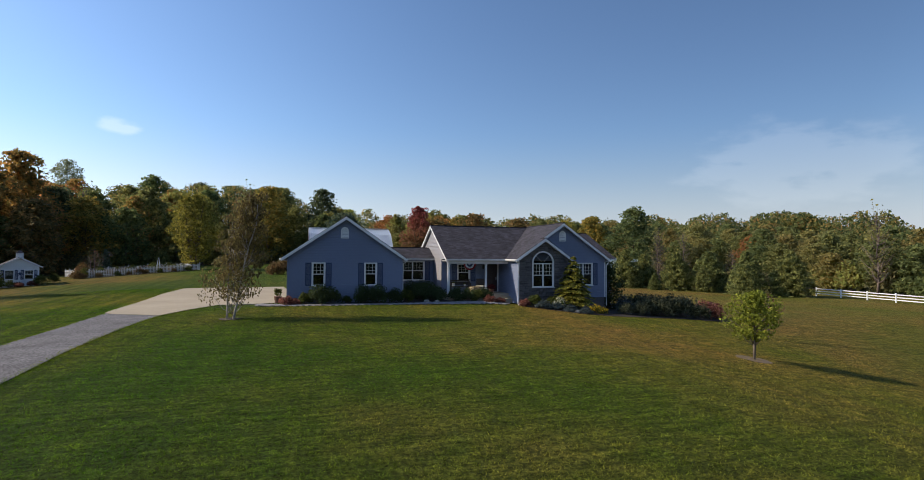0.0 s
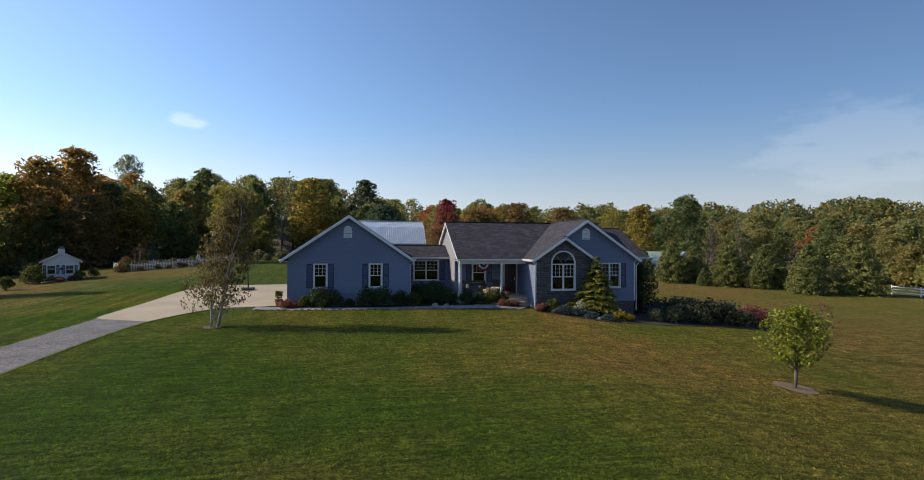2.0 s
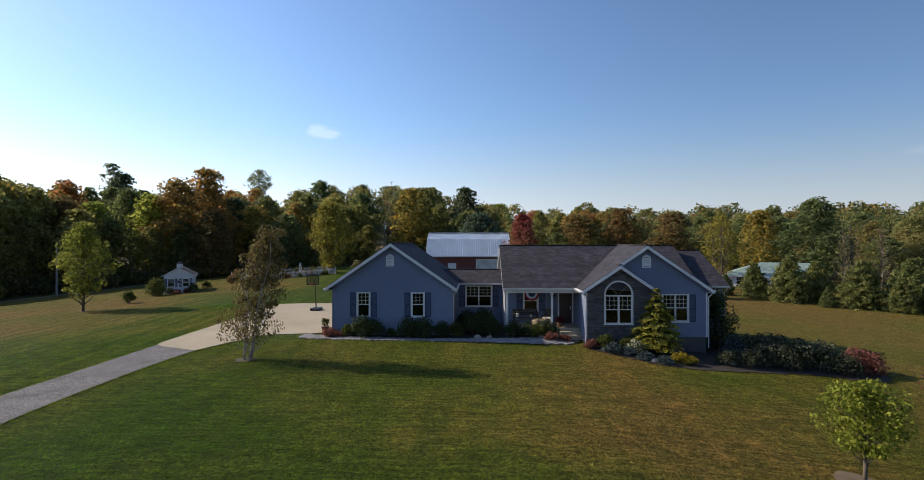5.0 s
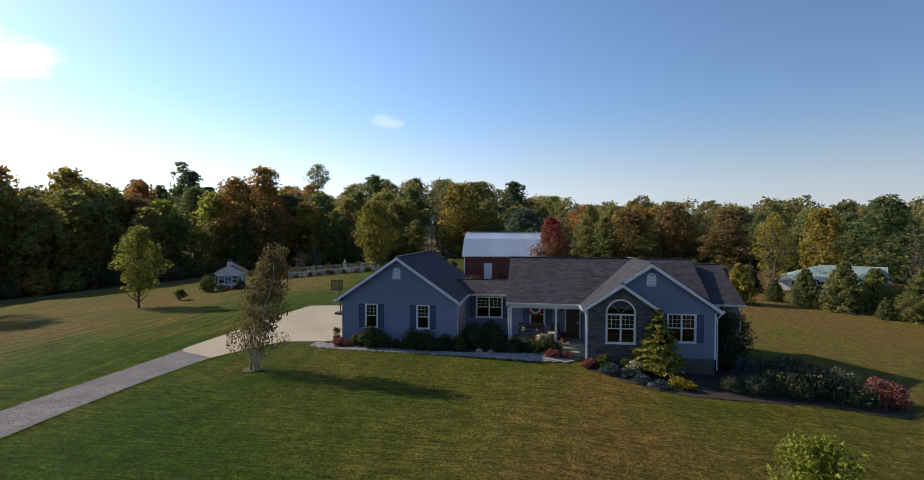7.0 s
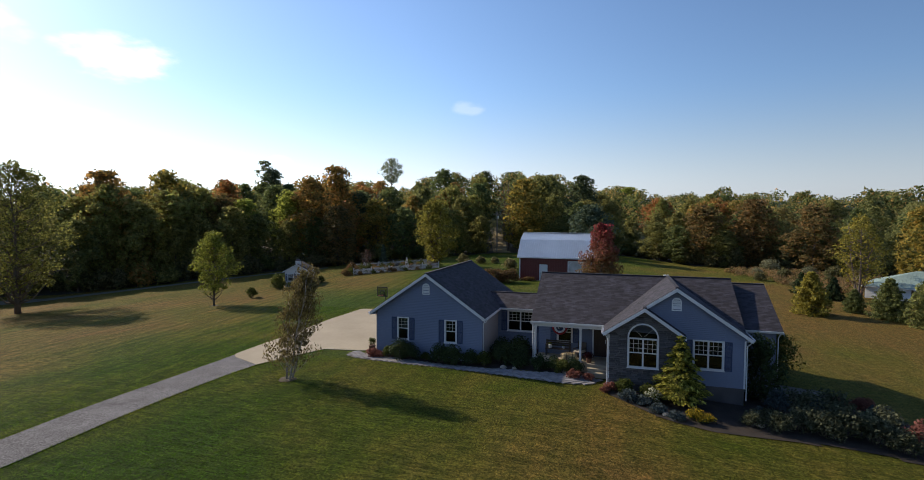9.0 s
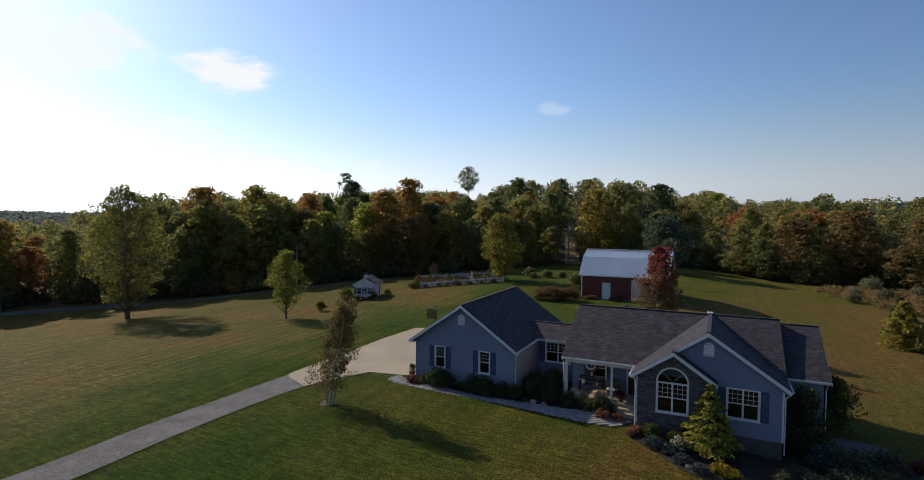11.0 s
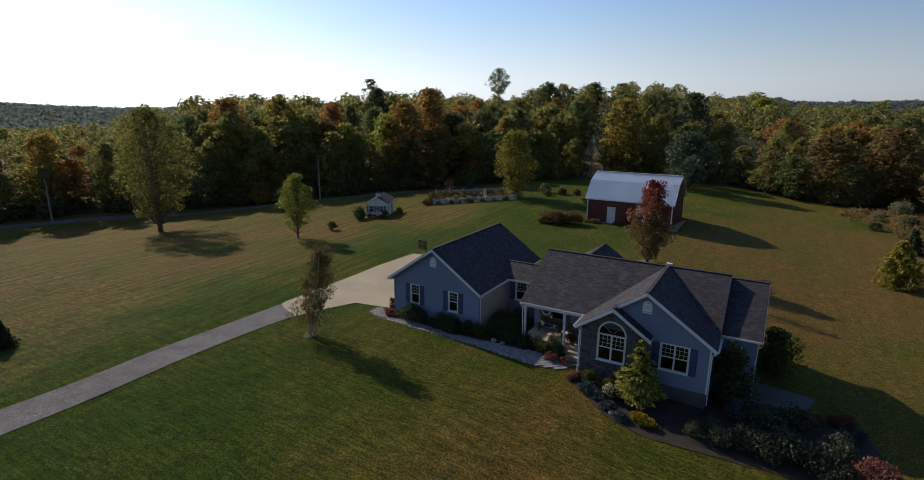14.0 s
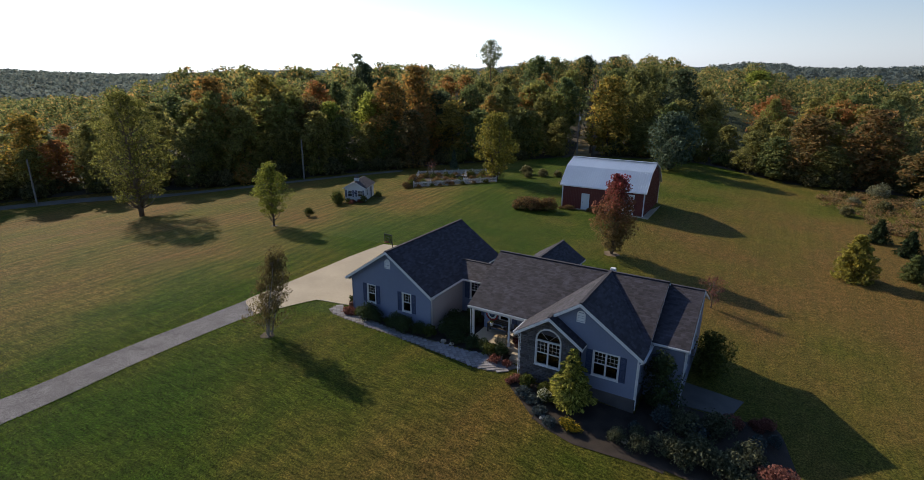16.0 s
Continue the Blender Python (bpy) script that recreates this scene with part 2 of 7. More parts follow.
    l.new(swath.outputs[0], w.inputs[0])
    swept = n.new("ShaderNodeMapRange")
    swept.inputs["From Min"].default_value, swept.inputs["From Max"].default_value = -3.0, -10.0
    swept.inputs["To Min"].default_value = 0.4
    l.new(axes.outputs[0], swept.inputs["Value"])
    c = mixed(n, l, swept.outputs[0], c, mixed(n, l, 1.0, c, w.outputs[0], "MULTIPLY"))
    lanes = n.new("ShaderNodeMapping")
    lanes.inputs["Rotation"].default_value = (0, 0, radians(-4))
    l.new(co.outputs["Object"], lanes.inputs[0])
    mown = node(n, "ShaderNodeTexWave", Scale=0.26, Distortion=3.0, Detail=4.0, Detail_Scale=0.6)
    l.new(lanes.outputs[0], mown.inputs["Vector"])
    mw = ramp(n, [(0.25, (0.88, 0.92, 0.88)), (0.75, (1.13, 1.10, 1.08))])
    l.new(mown.outputs[1], mw.inputs[0])
    beside = n.new("ShaderNodeMapRange")
    beside.inputs["From Min"].default_value, beside.inputs["From Max"].default_value = 6.0, -8.0
    l.new(axes.outputs[0], beside.inputs["Value"])
    yard = n.new("ShaderNodeMath")
    yard.operation = "MULTIPLY"
    back = n.new("ShaderNodeMapRange")
    back.inputs["From Min"].default_value, back.inputs["From Max"].default_value = -14.0, 2.0
    l.new(axes.outputs[1], back.inputs["Value"])
    l.new(beside.outputs[0], yard.inputs[0])
    l.new(back.outputs[0], yard.inputs[1])
    c = mixed(n, l, yard.outputs[0], c, mixed(n, l, 1.0, c, mw.outputs[0], "MULTIPLY"))
    f = ramp(n, [(0.44, (1.55, 1.55, 1.5) if blade else (0.36, 0.38, 0.34)), (0.58, (2.9, 2.8, 2.6) if blade else (1.55, 1.50, 1.38))])
    l.new(fine.outputs[0], f.inputs[0])
    c = mixed(n, l, 1.0, c, f.outputs[0], "MULTIPLY")
    if blade:
        tone = ramp(n, [(0.0, (0.7, 0.72, 0.7)), (1.0, (1.4, 1.38, 1.35))])
        l.new(n.new("ShaderNodeNewGeometry").outputs["Random Per Island"], tone.inputs[0])
        c = mixed(n, l, 1.0, c, tone.outputs[0], "MULTIPLY")
    l.new(c, p.inputs["Base Color"])
    # woods cover the ground far from the house
    far = n.new("ShaderNodeVectorMath")
    far.operation = "LENGTH"
    l.new(co.outputs["Object"], far.inputs[0])
    wood = n.new("ShaderNodeMapRange")
    wood.inputs["From Min"].default_value, wood.inputs["From Max"].default_value = 105.0, 135.0
    l.new(far.outputs["Value"], wood.inputs["Value"])
    c = mixed(n, l, wood.outputs[0], c, (0.040, 0.046, 0.030))
    l.new(c, p.inputs["Base Color"])
    p.inputs["Roughness"].default_value = 0.85
    p.inputs["Specular IOR Level"].default_value = 0.06
    p.inputs["Sheen Weight"].default_value = 0.12
    p.inputs["Sheen Roughness"].default_value = 0.35
    p.inputs["Sheen Tint"].default_value = (0.50, 0.53, 0.10, 1)
    if blade:
        tr = n.new("ShaderNodeBsdfTranslucent")
        l.new(c, tr.inputs["Color"])
        ms = n.new("ShaderNodeMixShader")
        ms.inputs[0].default_value = 0.5
        l.new(p.outputs[0], ms.inputs[1])
        l.new(tr.outputs[0], ms.inputs[2])
        l.new(ms.outputs[0], n["Material Output"].inputs["Surface"])
        return m
    h = n.new("ShaderNodeMath")
    h.operation = "ADD"
    l.new(fine.outputs[0], h.inputs[0])
    l.new(mid.outputs[0], h.inputs[1])
    bp = node(n, "ShaderNodeBump", Strength=0.9, Distance=0.14)
    l.new(h.outputs[0], bp.inputs["Height"])
    l.new(bp.outputs[0], p.inputs["Normal"])
    return m


def glassy():
    m, n, l, p = material("window_glass")
    p.inputs["Base Color"].default_value = (0.42, 0.46, 0.48, 1)
    p.inputs["Roughness"].default_value = 0.02
    p.inputs["Transmission Weight"].default_value = 1.0
    p.inputs["IOR"].default_value = 1.45
    return m


GRASS = grassy()
BLADE = grassy(True)
GLASS = glassy()
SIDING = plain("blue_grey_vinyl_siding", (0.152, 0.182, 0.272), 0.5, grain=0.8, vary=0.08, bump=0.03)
# same siding, its colour raised for the light on two side walls
SIDING_LIT = plain("lit_vinyl_siding", (0.245, 0.240, 0.262), 0.5, grain=0.8, vary=0.06, bump=0.03)
WHITE = plain("white_vinyl_trim", (0.63, 0.64, 0.66), 0.4, grain=2, vary=0.06, bump=0.02)
SHUTTER = plain("navy_shutter_paint", (0.024, 0.045, 0.115), 0.5, grain=4, vary=0.12, bump=0.03)
SHINGLE = plain("charcoal_asphalt_shingle", (0.050, 0.0455, 0.063), 0.9, grain=5, vary=0.30, bump=0.5, island=0.6)
ROOF_DECK = plain("roof_deck", (0.05, 0.05, 0.055), 0.9)
STONE_MORTAR = plain("stone_mortar", (0.16, 0.155, 0.155), 0.9, grain=4)
STONE = plain("grey_brown_stone", (0.135, 0.13, 0.142), 0.85, grain=3, vary=0.35, bump=0.6, each=0.55)
BRICKY = plain("foundation_block", (0.10, 0.09, 0.09), 0.9, grain=3, vary=0.2, bump=0.4)
DOOR_RED = plain("dark_red_door_paint", (0.03, 0.014, 0.013), 0.35, grain=2, vary=0.15)
CONCRETE = plain("pale_concrete", (0.36, 0.30, 0.215), 0.9, grain=0.9, vary=0.12, bump=0.25)
GRAVEL = plain("grey_gravel", (0.20, 0.188, 0.20), 0.95, grain=2.6, vary=1.25, bump=1.0, patch=0.25)
# concrete with the house's shade over the patio put into its colour
PATIO = plain("shaded_patio_concrete", (0.11, 0.105, 0.10), 0.9, grain=2, vary=0.25)
PAVER = plain("grey_paver", (0.275, 0.26, 0.268), 0.9, grain=4, vary=0.2, bump=0.4, each=0.35)
SAND = plain("joint_sand", (0.12, 0.105, 0.09), 0.95)
MULCH = plain("dark_bark_mulch", (0.036, 0.025, 0.018), 0.95, grain=3, vary=0.5, bump=1.0)
BARN_RED = plain("barn_red_steel", (0.115, 0.020, 0.018), 0.5, grain=0.7, vary=0.15, bump=0.03)
TIN = plain("pale_steel_roof", (0.62, 0.66, 0.70), 0.35, 0.55, grain=0.7, vary=0.08, bump=0.02)
TIN_GREEN = plain("pale_green_steel_roof", (0.24, 0.32, 0.29), 0.6, 0.1, grain=1.2, vary=0.22, bump=0.02)
BARK = plain("grey_brown_bark", (0.13, 0.10, 0.075), 0.9, grain=3, vary=0.35, bump=0.8)
BIRCH_BARK = plain("pale_birch_bark", (0.33, 0.29, 0.25), 0.75, grain=2.5, vary=0.35, bump=0.4)
BLACK = plain("black_powder_coat", (0.018, 0.018, 0.02), 0.45, grain=4, vary=0.2)
WOODEN = plain("weathered_wood", (0.17, 0.12, 0.08), 0.8, grain=3, vary=0.3, bump=0.3)
ROCK = plain("pale_boulder", (0.36, 0.32, 0.27), 0.85, grain=2, vary=0.35, bump=0.6)
DARK_WOOD = plain("dark_stained_wood", (0.055, 0.040, 0.030), 0.7, grain=3, vary=0.3, bump=0.2)
STRAW = plain("pale_straw", (0.42, 0.33, 0.19), 0.95, grain=9, vary=0.4, bump=0.8)
CUSHION = plain("cream_cushion_cloth", (0.62, 0.55, 0.45), 0.9, grain=6, vary=0.1)
TERRACOTTA = plain("brown_clay_pot", (0.16, 0.075, 0.045), 0.8, grain=4)
RED_CLOTH = plain("red_bunting_cloth", (0.38, 0.035, 0.04), 0.9, grain=6)
STRAW_EARTH = plain("woodland_floor", (0.055, 0.044, 0.028), 0.95, grain=0.5, vary=0.5, bump=0.8)
LANE = plain("pale_lane_gravel", (0.14, 0.125, 0.10), 0.95, grain=1.2, vary=0.2, bump=0.4)
BIRCH_EARTH = plain("leaf_strewn_earth", (0.095, 0.072, 0.045), 0.95, grain=5, vary=0.5, bump=0.8)
TREE_RING = plain("dry_tan_mulch", (0.19, 0.135, 0.085), 0.95, grain=4, vary=0.4, bump=0.6)
INSIDE = plain("dim_room_surface", (0.012, 0.013, 0.016), 0.9)

WOODS = leafy("autumn_woodland_leaves", [(0.0, (0.13, 0.18, 0.075)), (0.22, (0.17, 0.205, 0.075)), (0.42, (0.25, 0.25, 0.085)), (0.58, (0.33, 0.29, 0.09)), (0.68, (0.27, 0.31, 0.085)), (0.80, (0.40, 0.27, 0.085)), (0.90, (0.45, 0.19, 0.065)), (1.0, (0.31, 0.165, 0.10))], whole=0.80, see=0.58)
EAST_LEAF = leafy("olive_hedgerow_leaves", [(0.0, (0.13, 0.17, 0.07)), (0.35, (0.20, 0.23, 0.085)), (0.7, (0.29, 0.28, 0.10)), (0.9, (0.33, 0.27, 0.095)), (1.0, (0.30, 0.20, 0.085))], whole=0.75, see=0.55)
ORANGE_LEAF = leafy("orange_maple_leaves", [(0.0, (0.22, 0.21, 0.075)), (0.4, (0.34, 0.24, 0.075)), (1.0, (0.46, 0.225, 0.06))], whole=0.2, see=0.58)
RUST_LEAF = leafy("rust_oak_leaves", [(0.0, (0.15, 0.15, 0.06)), (0.5, (0.23, 0.165, 0.065)), (1.0, (0.32, 0.17, 0.065))], whole=0.25, see=0.5)
GOLD_LEAF = leafy("golden_maple_leaves", [(0.0, (0.22, 0.23, 0.065)), (0.6, (0.38, 0.30, 0.07)), (1.0, (0.46, 0.26, 0.06))], whole=0.2, see=0.58)
LIME_LEAF = leafy("lime_green_leaves", [(0.0, (0.22, 0.28, 0.06)), (1.0, (0.38, 0.40, 0.08))], whole=0.25, see=0.68)
DARK_LEAF = leafy("dark_woodland_leaves", [(0.0, (0.075, 0.105, 0.055)), (1.0, (0.15, 0.175, 0.085))], whole=0.3, see=0.5)
WOODS_FAR = leafy("autumn_canopy_leaves", [(0.0, (0.13, 0.18, 0.08)), (0.5, (0.22, 0.25, 0.09)), (0.8, (0.32, 0.28, 0.095)), (1.0, (0.43, 0.25, 0.09))], whole=0.0, see=0.68)
# distance haze is tinted into this leaf colour, bluer than the near woods
HAZE_WOODS = leafy("haze_tinted_canopy", [(0.0, (0.096, 0.126, 0.119)), (0.7, (0.136, 0.165, 0.152)), (1.0, (0.16, 0.17, 0.142))], whole=0.0, see=0.7, low=0.9, high=1.1)
MAPLE_GREEN = leafy("yellow_green_leaves", [(0.0, (0.18, 0.225, 0.04)), (1.0, (0.325, 0.315, 0.063))], whole=0.3, see=0.56)
WILLOW = leafy("golden_green_leaves", [(0.0, (0.20, 0.205, 0.04)), (1.0, (0.38, 0.31, 0.06))], whole=0.3)
BIRCH_LEAF = leafy("brown_birch_leaves", [(0.0, (0.12, 0.085, 0.045)), (0.6, (0.16, 0.125, 0.05)), (1.0, (0.20, 0.17, 0.06))], whole=0.2)
MAPLE_RED = leafy("red_maple_leaves", [(0.0, (0.20, 0.18, 0.065)), (0.42, (0.25, 0.165, 0.07)), (0.68, (0.29, 0.11, 0.075)), (1.0, (0.37, 0.055, 0.075))], whole=0.1, rise=0.72, see=0.5)
SAPLING_LEAF = leafy("bright_sapling_leaves", [(0.0, (0.17, 0.21, 0.028)), (1.0, (0.30, 0.31, 0.045))], whole=0.2)
SHRUB_DARK = leafy("dark_evergreen_leaves", [(0.0, (0.032, 0.052, 0.022)), (1.0, (0.075, 0.10, 0.038))], whole=0.4, see=0.3)
SHRUB_OLIVE = leafy("olive_shrub_leaves", [(0.0, (0.06, 0.085, 0.02)), (1.0, (0.13, 0.14, 0.035))], whole=0.4)
SHRUB_RUST = leafy("rust_pink_flowers", [(0.0, (0.16, 0.06, 0.045)), (1.0, (0.30, 0.13, 0.10))], whole=0.4)
PINE_GREY = leafy("grey_green_pine_needles", [(0.0, (0.075, 0.112, 0.069)), (1.0, (0.15, 0.188, 0.119))], whole=0.2, see=0.3)
SHRUB_BLUE = leafy("blue_spruce_needles", [(0.0, (0.042, 0.06, 0.06)), (1.0, (0.085, 0.107, 0.107))], whole=0.4, see=0.1)
FLOWER_YELLOW = leafy("yellow_flowers", [(0.0, (0.28, 0.20, 0.02)), (1.0, (0.62, 0.44, 0.03))], whole=0.2)
FLOWER_WHITE = leafy("cream_hydrangea_flowers", [(0.0, (0.40, 0.42, 0.28)), (1.0, (0.65, 0.64, 0.50))], whole=0.2)
MUM_RED = leafy("dark_red_flowers", [(0.0, (0.05, 0.018, 0.015)), (1.0, (0.16, 0.03, 0.03))], whole=0.2, see=0.3)
CEDAR = leafy("golden_cypress_sprays", [(0.0, (0.10, 0.12, 0.020)), (0.5, (0.26, 0.25, 0.04)), (1.0, (0.46, 0.42, 0.08))], whole=0.1, see=0.3)
PINE = leafy("pine_needles", [(0.0, (0.11, 0.14, 0.05)), (0.6, (0.19, 0.21, 0.07)), (1.0, (0.29, 0.28, 0.085))], whole=0.5, see=0.45)
GRASS_TALL = leafy("dry_meadow_grass", [(0.0, (0.13, 0.10, 0.045)), (0.6, (0.22, 0.15, 0.06)), (1.0, (0.20, 0.085, 0.05))], whole=0.1)
LAWN_TREE = leafy("loose_olive_leaves", [(0.0, (0.15, 0.161, 0.04)), (1.0, (0.275, 0.264, 0.069))], whole=0.1, see=0.55)
EDGE_LEAF = leafy("tangled_edge_leaves", [(0.0, (0.13, 0.15, 0.072)), (1.0, (0.273, 0.234, 0.111))], whole=0.4, see=0.65)
MEADOW = leafy("straw_and_rust_growth", [(0.0, (0.17, 0.15, 0.065)), (0.6, (0.31, 0.23, 0.10)), (1.0, (0.30, 0.145, 0.085))], whole=0.1)
PALE_LEAF = leafy("pale_grey_green_leaves", [(0.0, (0.17, 0.18, 0.11)), (1.0, (0.30, 0.30, 0.19))], whole=0.3)
SIDE_LEAF = leafy("grey_olive_leaves", [(0.0, (0.055, 0.065, 0.035)), (1.0, (0.14, 0.145, 0.085))], whole=0.4, see=0.35)
POLE_WOOD = plain("weathered_grey_pole", (0.22, 0.20, 0.18), 0.9, grain=3, vary=0.2)
TRACK = plain("straw_track", (0.30, 0.22, 0.10), 0.95, grain=1.2, vary=0.3, bump=0.5)
FENCE_PAINT = plain("weathered_white_fence_paint", (0.50, 0.50, 0.50), 0.6, grain=3, vary=0.25)
TWIG = plain("bare_twigs", (0.16, 0.12, 0.10), 0.9)

# ---- builders ----


def part(name, bm, mat, parent=None, label="", smooth=False):
    """A bmesh as one mesh object, under its thing when one is given."""
    bmesh.ops.recalc_face_normals(bm, faces=bm.faces[:])
    me = bpy.data.meshes.new(name)
    bm.to_mesh(me)
    bm.free()
    if smooth:
        me.shade_smooth()
    me.materials.append(mat)
    ob = new(name, me)
    ob.parent = parent
    return tagged(ob, label)


def part_of(name, verts, faces, mat, parent=None, label=""):
    me = bpy.data.meshes.new(name)
    me.from_pydata(verts, [], faces)
    me.materials.append(mat)
    ob = new(name, me)
    ob.parent = parent
    return tagged(ob, label)


def thing(name, label, category, group="", kind="", at=None):
    ob = new(name)
    if at is not None:
        ob.matrix_basis = at
    return tagged(ob, label, category, group, kind)


def box(bm, x0, x1, y0, y1, z0, z1, bevel=0.0):
    r = bmesh.ops.create_cube(bm, size=1.0, matrix=Matrix.Translation(((x0 + x1) / 2, (y0 + y1) / 2, (z0 + z1) / 2)) @ Matrix.Diagonal((x1 - x0, y1 - y0, z1 - z0, 1)))
    if bevel:
        edges = {e for v in r["verts"] for e in v.link_edges}
        bmesh.ops.bevel(bm, geom=list(edges), offset=bevel, segments=1, affect="EDGES")
    return bm


def boxed(*dims, bevel=0.0):
    return box(bmesh.new(), *dims, bevel=bevel)


def beam(bm, p0, p1, wide, high):
    """A board from p0 to p1, its height taken down from that line, its thickness to both sides."""
    p0, p1 = Vector(p0), Vector(p1)
    side = (p1 - p0).cross(Vector((0, 0, 1))).normalized() * wide / 2
    down = Vector((0, 0, -high))
    v = [bm.verts.new(p) for p in (p0 - side, p0 + side, p0 + side + down, p0 - side + down, p1 - side, p1 + side, p1 + side + down, p1 - side + down)]
    for f in ((0, 1, 2, 3), (7, 6, 5, 4), (0, 4, 5, 1), (1, 5, 6, 2), (2, 6, 7, 3), (3, 7, 4, 0)):
        bm.faces.new([v[i] for i in f])
    return bm


def tube(bm, points, radii, sides=7):
    """A tapered round limb along points."""
    rings = []
    for i, (p, r) in enumerate(zip(points, radii)):
        p = Vector(p)
        a = Vector(points[max(i - 1, 0)])
        b = Vector(points[min(i + 1, len(points) - 1)])
        q = (b - a).to_track_quat("Z", "X") if (b - a).length > 1e-6 else Euler((0, 0, 0)).to_quaternion()
        rings.append([bm.verts.new(p + q @ Vector((r * math.cos(6.2832 * k / sides), r * math.sin(6.2832 * k / sides), 0))) for k in range(sides)])
    for a, b in zip(rings, rings[1:]):
        for k in range(sides):
            bm.faces.new((a[k], a[(k + 1) % sides], b[(k + 1) % sides], b[k]))
    bm.faces.new(rings[-1])
    bm.faces.new(rings[0][::-1])
    return bm


def crossings(loops, v):
    xs = []
    for loop in loops:
        for (x0, y0), (x1, y1) in zip(loop, loop[1:] + loop[:1]):
            if (y0 <= v) != (y1 <= v):
                xs.append(x0 + (v - y0) * (x1 - x0) / (y1 - y0))
    xs.sort()
    return list(zip(xs[::2], xs[1::2]))


def spans(loops, v0, v1):
    """The stretches of a shape with holes between two levels: (left0, right0, left1, right1)."""
    e = min((v1 - v0) * 0.01, 1.2e-4)
    a, b = crossings(loops, v0 + e), crossings(loops, v1 - e)
    if len(a) == len(b):
        return [(p[0], p[1], q[0], q[1]) for p, q in zip(a, b)]
    c = crossings(loops, (v0 + v1) / 2)
    return [(p[0], p[1], p[0], p[1]) for p in c]


def rect(x0, x1, z0, z1):
    return [(x0, z0), (x1, z0), (x1, z1), (x0, z1)]


def clad(name, loops, plane, mat, parent, course=0.105, lip=0.03, slot=0.014, label="", kind="wall"):
    """A lapped wall: outline and openings in (u, v); plane gives origin, u, v and outward normal."""
    o, u, v, n = (Vector(q) for q in plane)
    zs = [p[1] for loop in loops for p in loop]
    lo, hi = min(zs), max(zs)
    levels = {round(z, 4) for z in zs}
    k = 0
    while lo + k * course < hi:
        levels |= {round(lo + k * course, 4), round(min(hi, lo + (k + 1) * course - slot), 4)}
        k += 1
    levels = sorted(levels)
    verts, faces = [], []

    def depth(z):
        return round(lip * (1 - ((z - lo + 1e-3) % course) / course), 3)

    known = {}

    def put(a, b, d):
        key = (round(a, 2), round(b, 3), round(d, 3))
        if key not in known:
            known[key] = len(verts)
            verts.append(o + u * a + v * b + n * d)
        return known[key]
    for v0, v1 in zip(levels, levels[1:]):
        if v1 - v0 < 0.004:
            continue
        ph = ((v0 - lo + 1e-3) % course) / course
        gap = ph * course > course - slot      # the dark gap under the next lap
        d0, d1 = depth(v0), depth(v1)
        for a0, b0, a1, b1 in spans(loops, v0, v1):
            e0, e1 = (-0.04, -0.04) if gap else (d0, d1)
            faces.append([put(a0, v0, e0), put(b0, v0, e0), put(b1, v1, e1), put(a1, v1, e1)])
            if gap:
                faces.append([put(a0, v0, d0), put(b0, v0, d0), put(b0, v0, -0.04), put(a0, v0, -0.04)])
                faces.append([put(a1, v1, -0.04), put(b1, v1, -0.04), put(b1, v1, d1), put(a1, v1, d1)])
            r = [put(a0, v0, -0.14), put(b0, v0, -0.14), put(b1, v1, -0.14), put(a1, v1, -0.14)]
            faces.append(r[::-1])
    return part_of(name, verts, faces, mat, parent, label)


def slab(bm, corners, thick):
    top = [bm.verts.new(c) for c in corners]
    low = [bm.verts.new(Vector(c) - Vector((0, 0, thick))) for c in corners]
    bm.faces.new(top)
    bm.faces.new(low[::-1])
    k = len(top)
    for i in range(k):
        bm.faces.new((top[i], low[i], low[(i + 1) % k], top[(i + 1) % k]))
    return bm


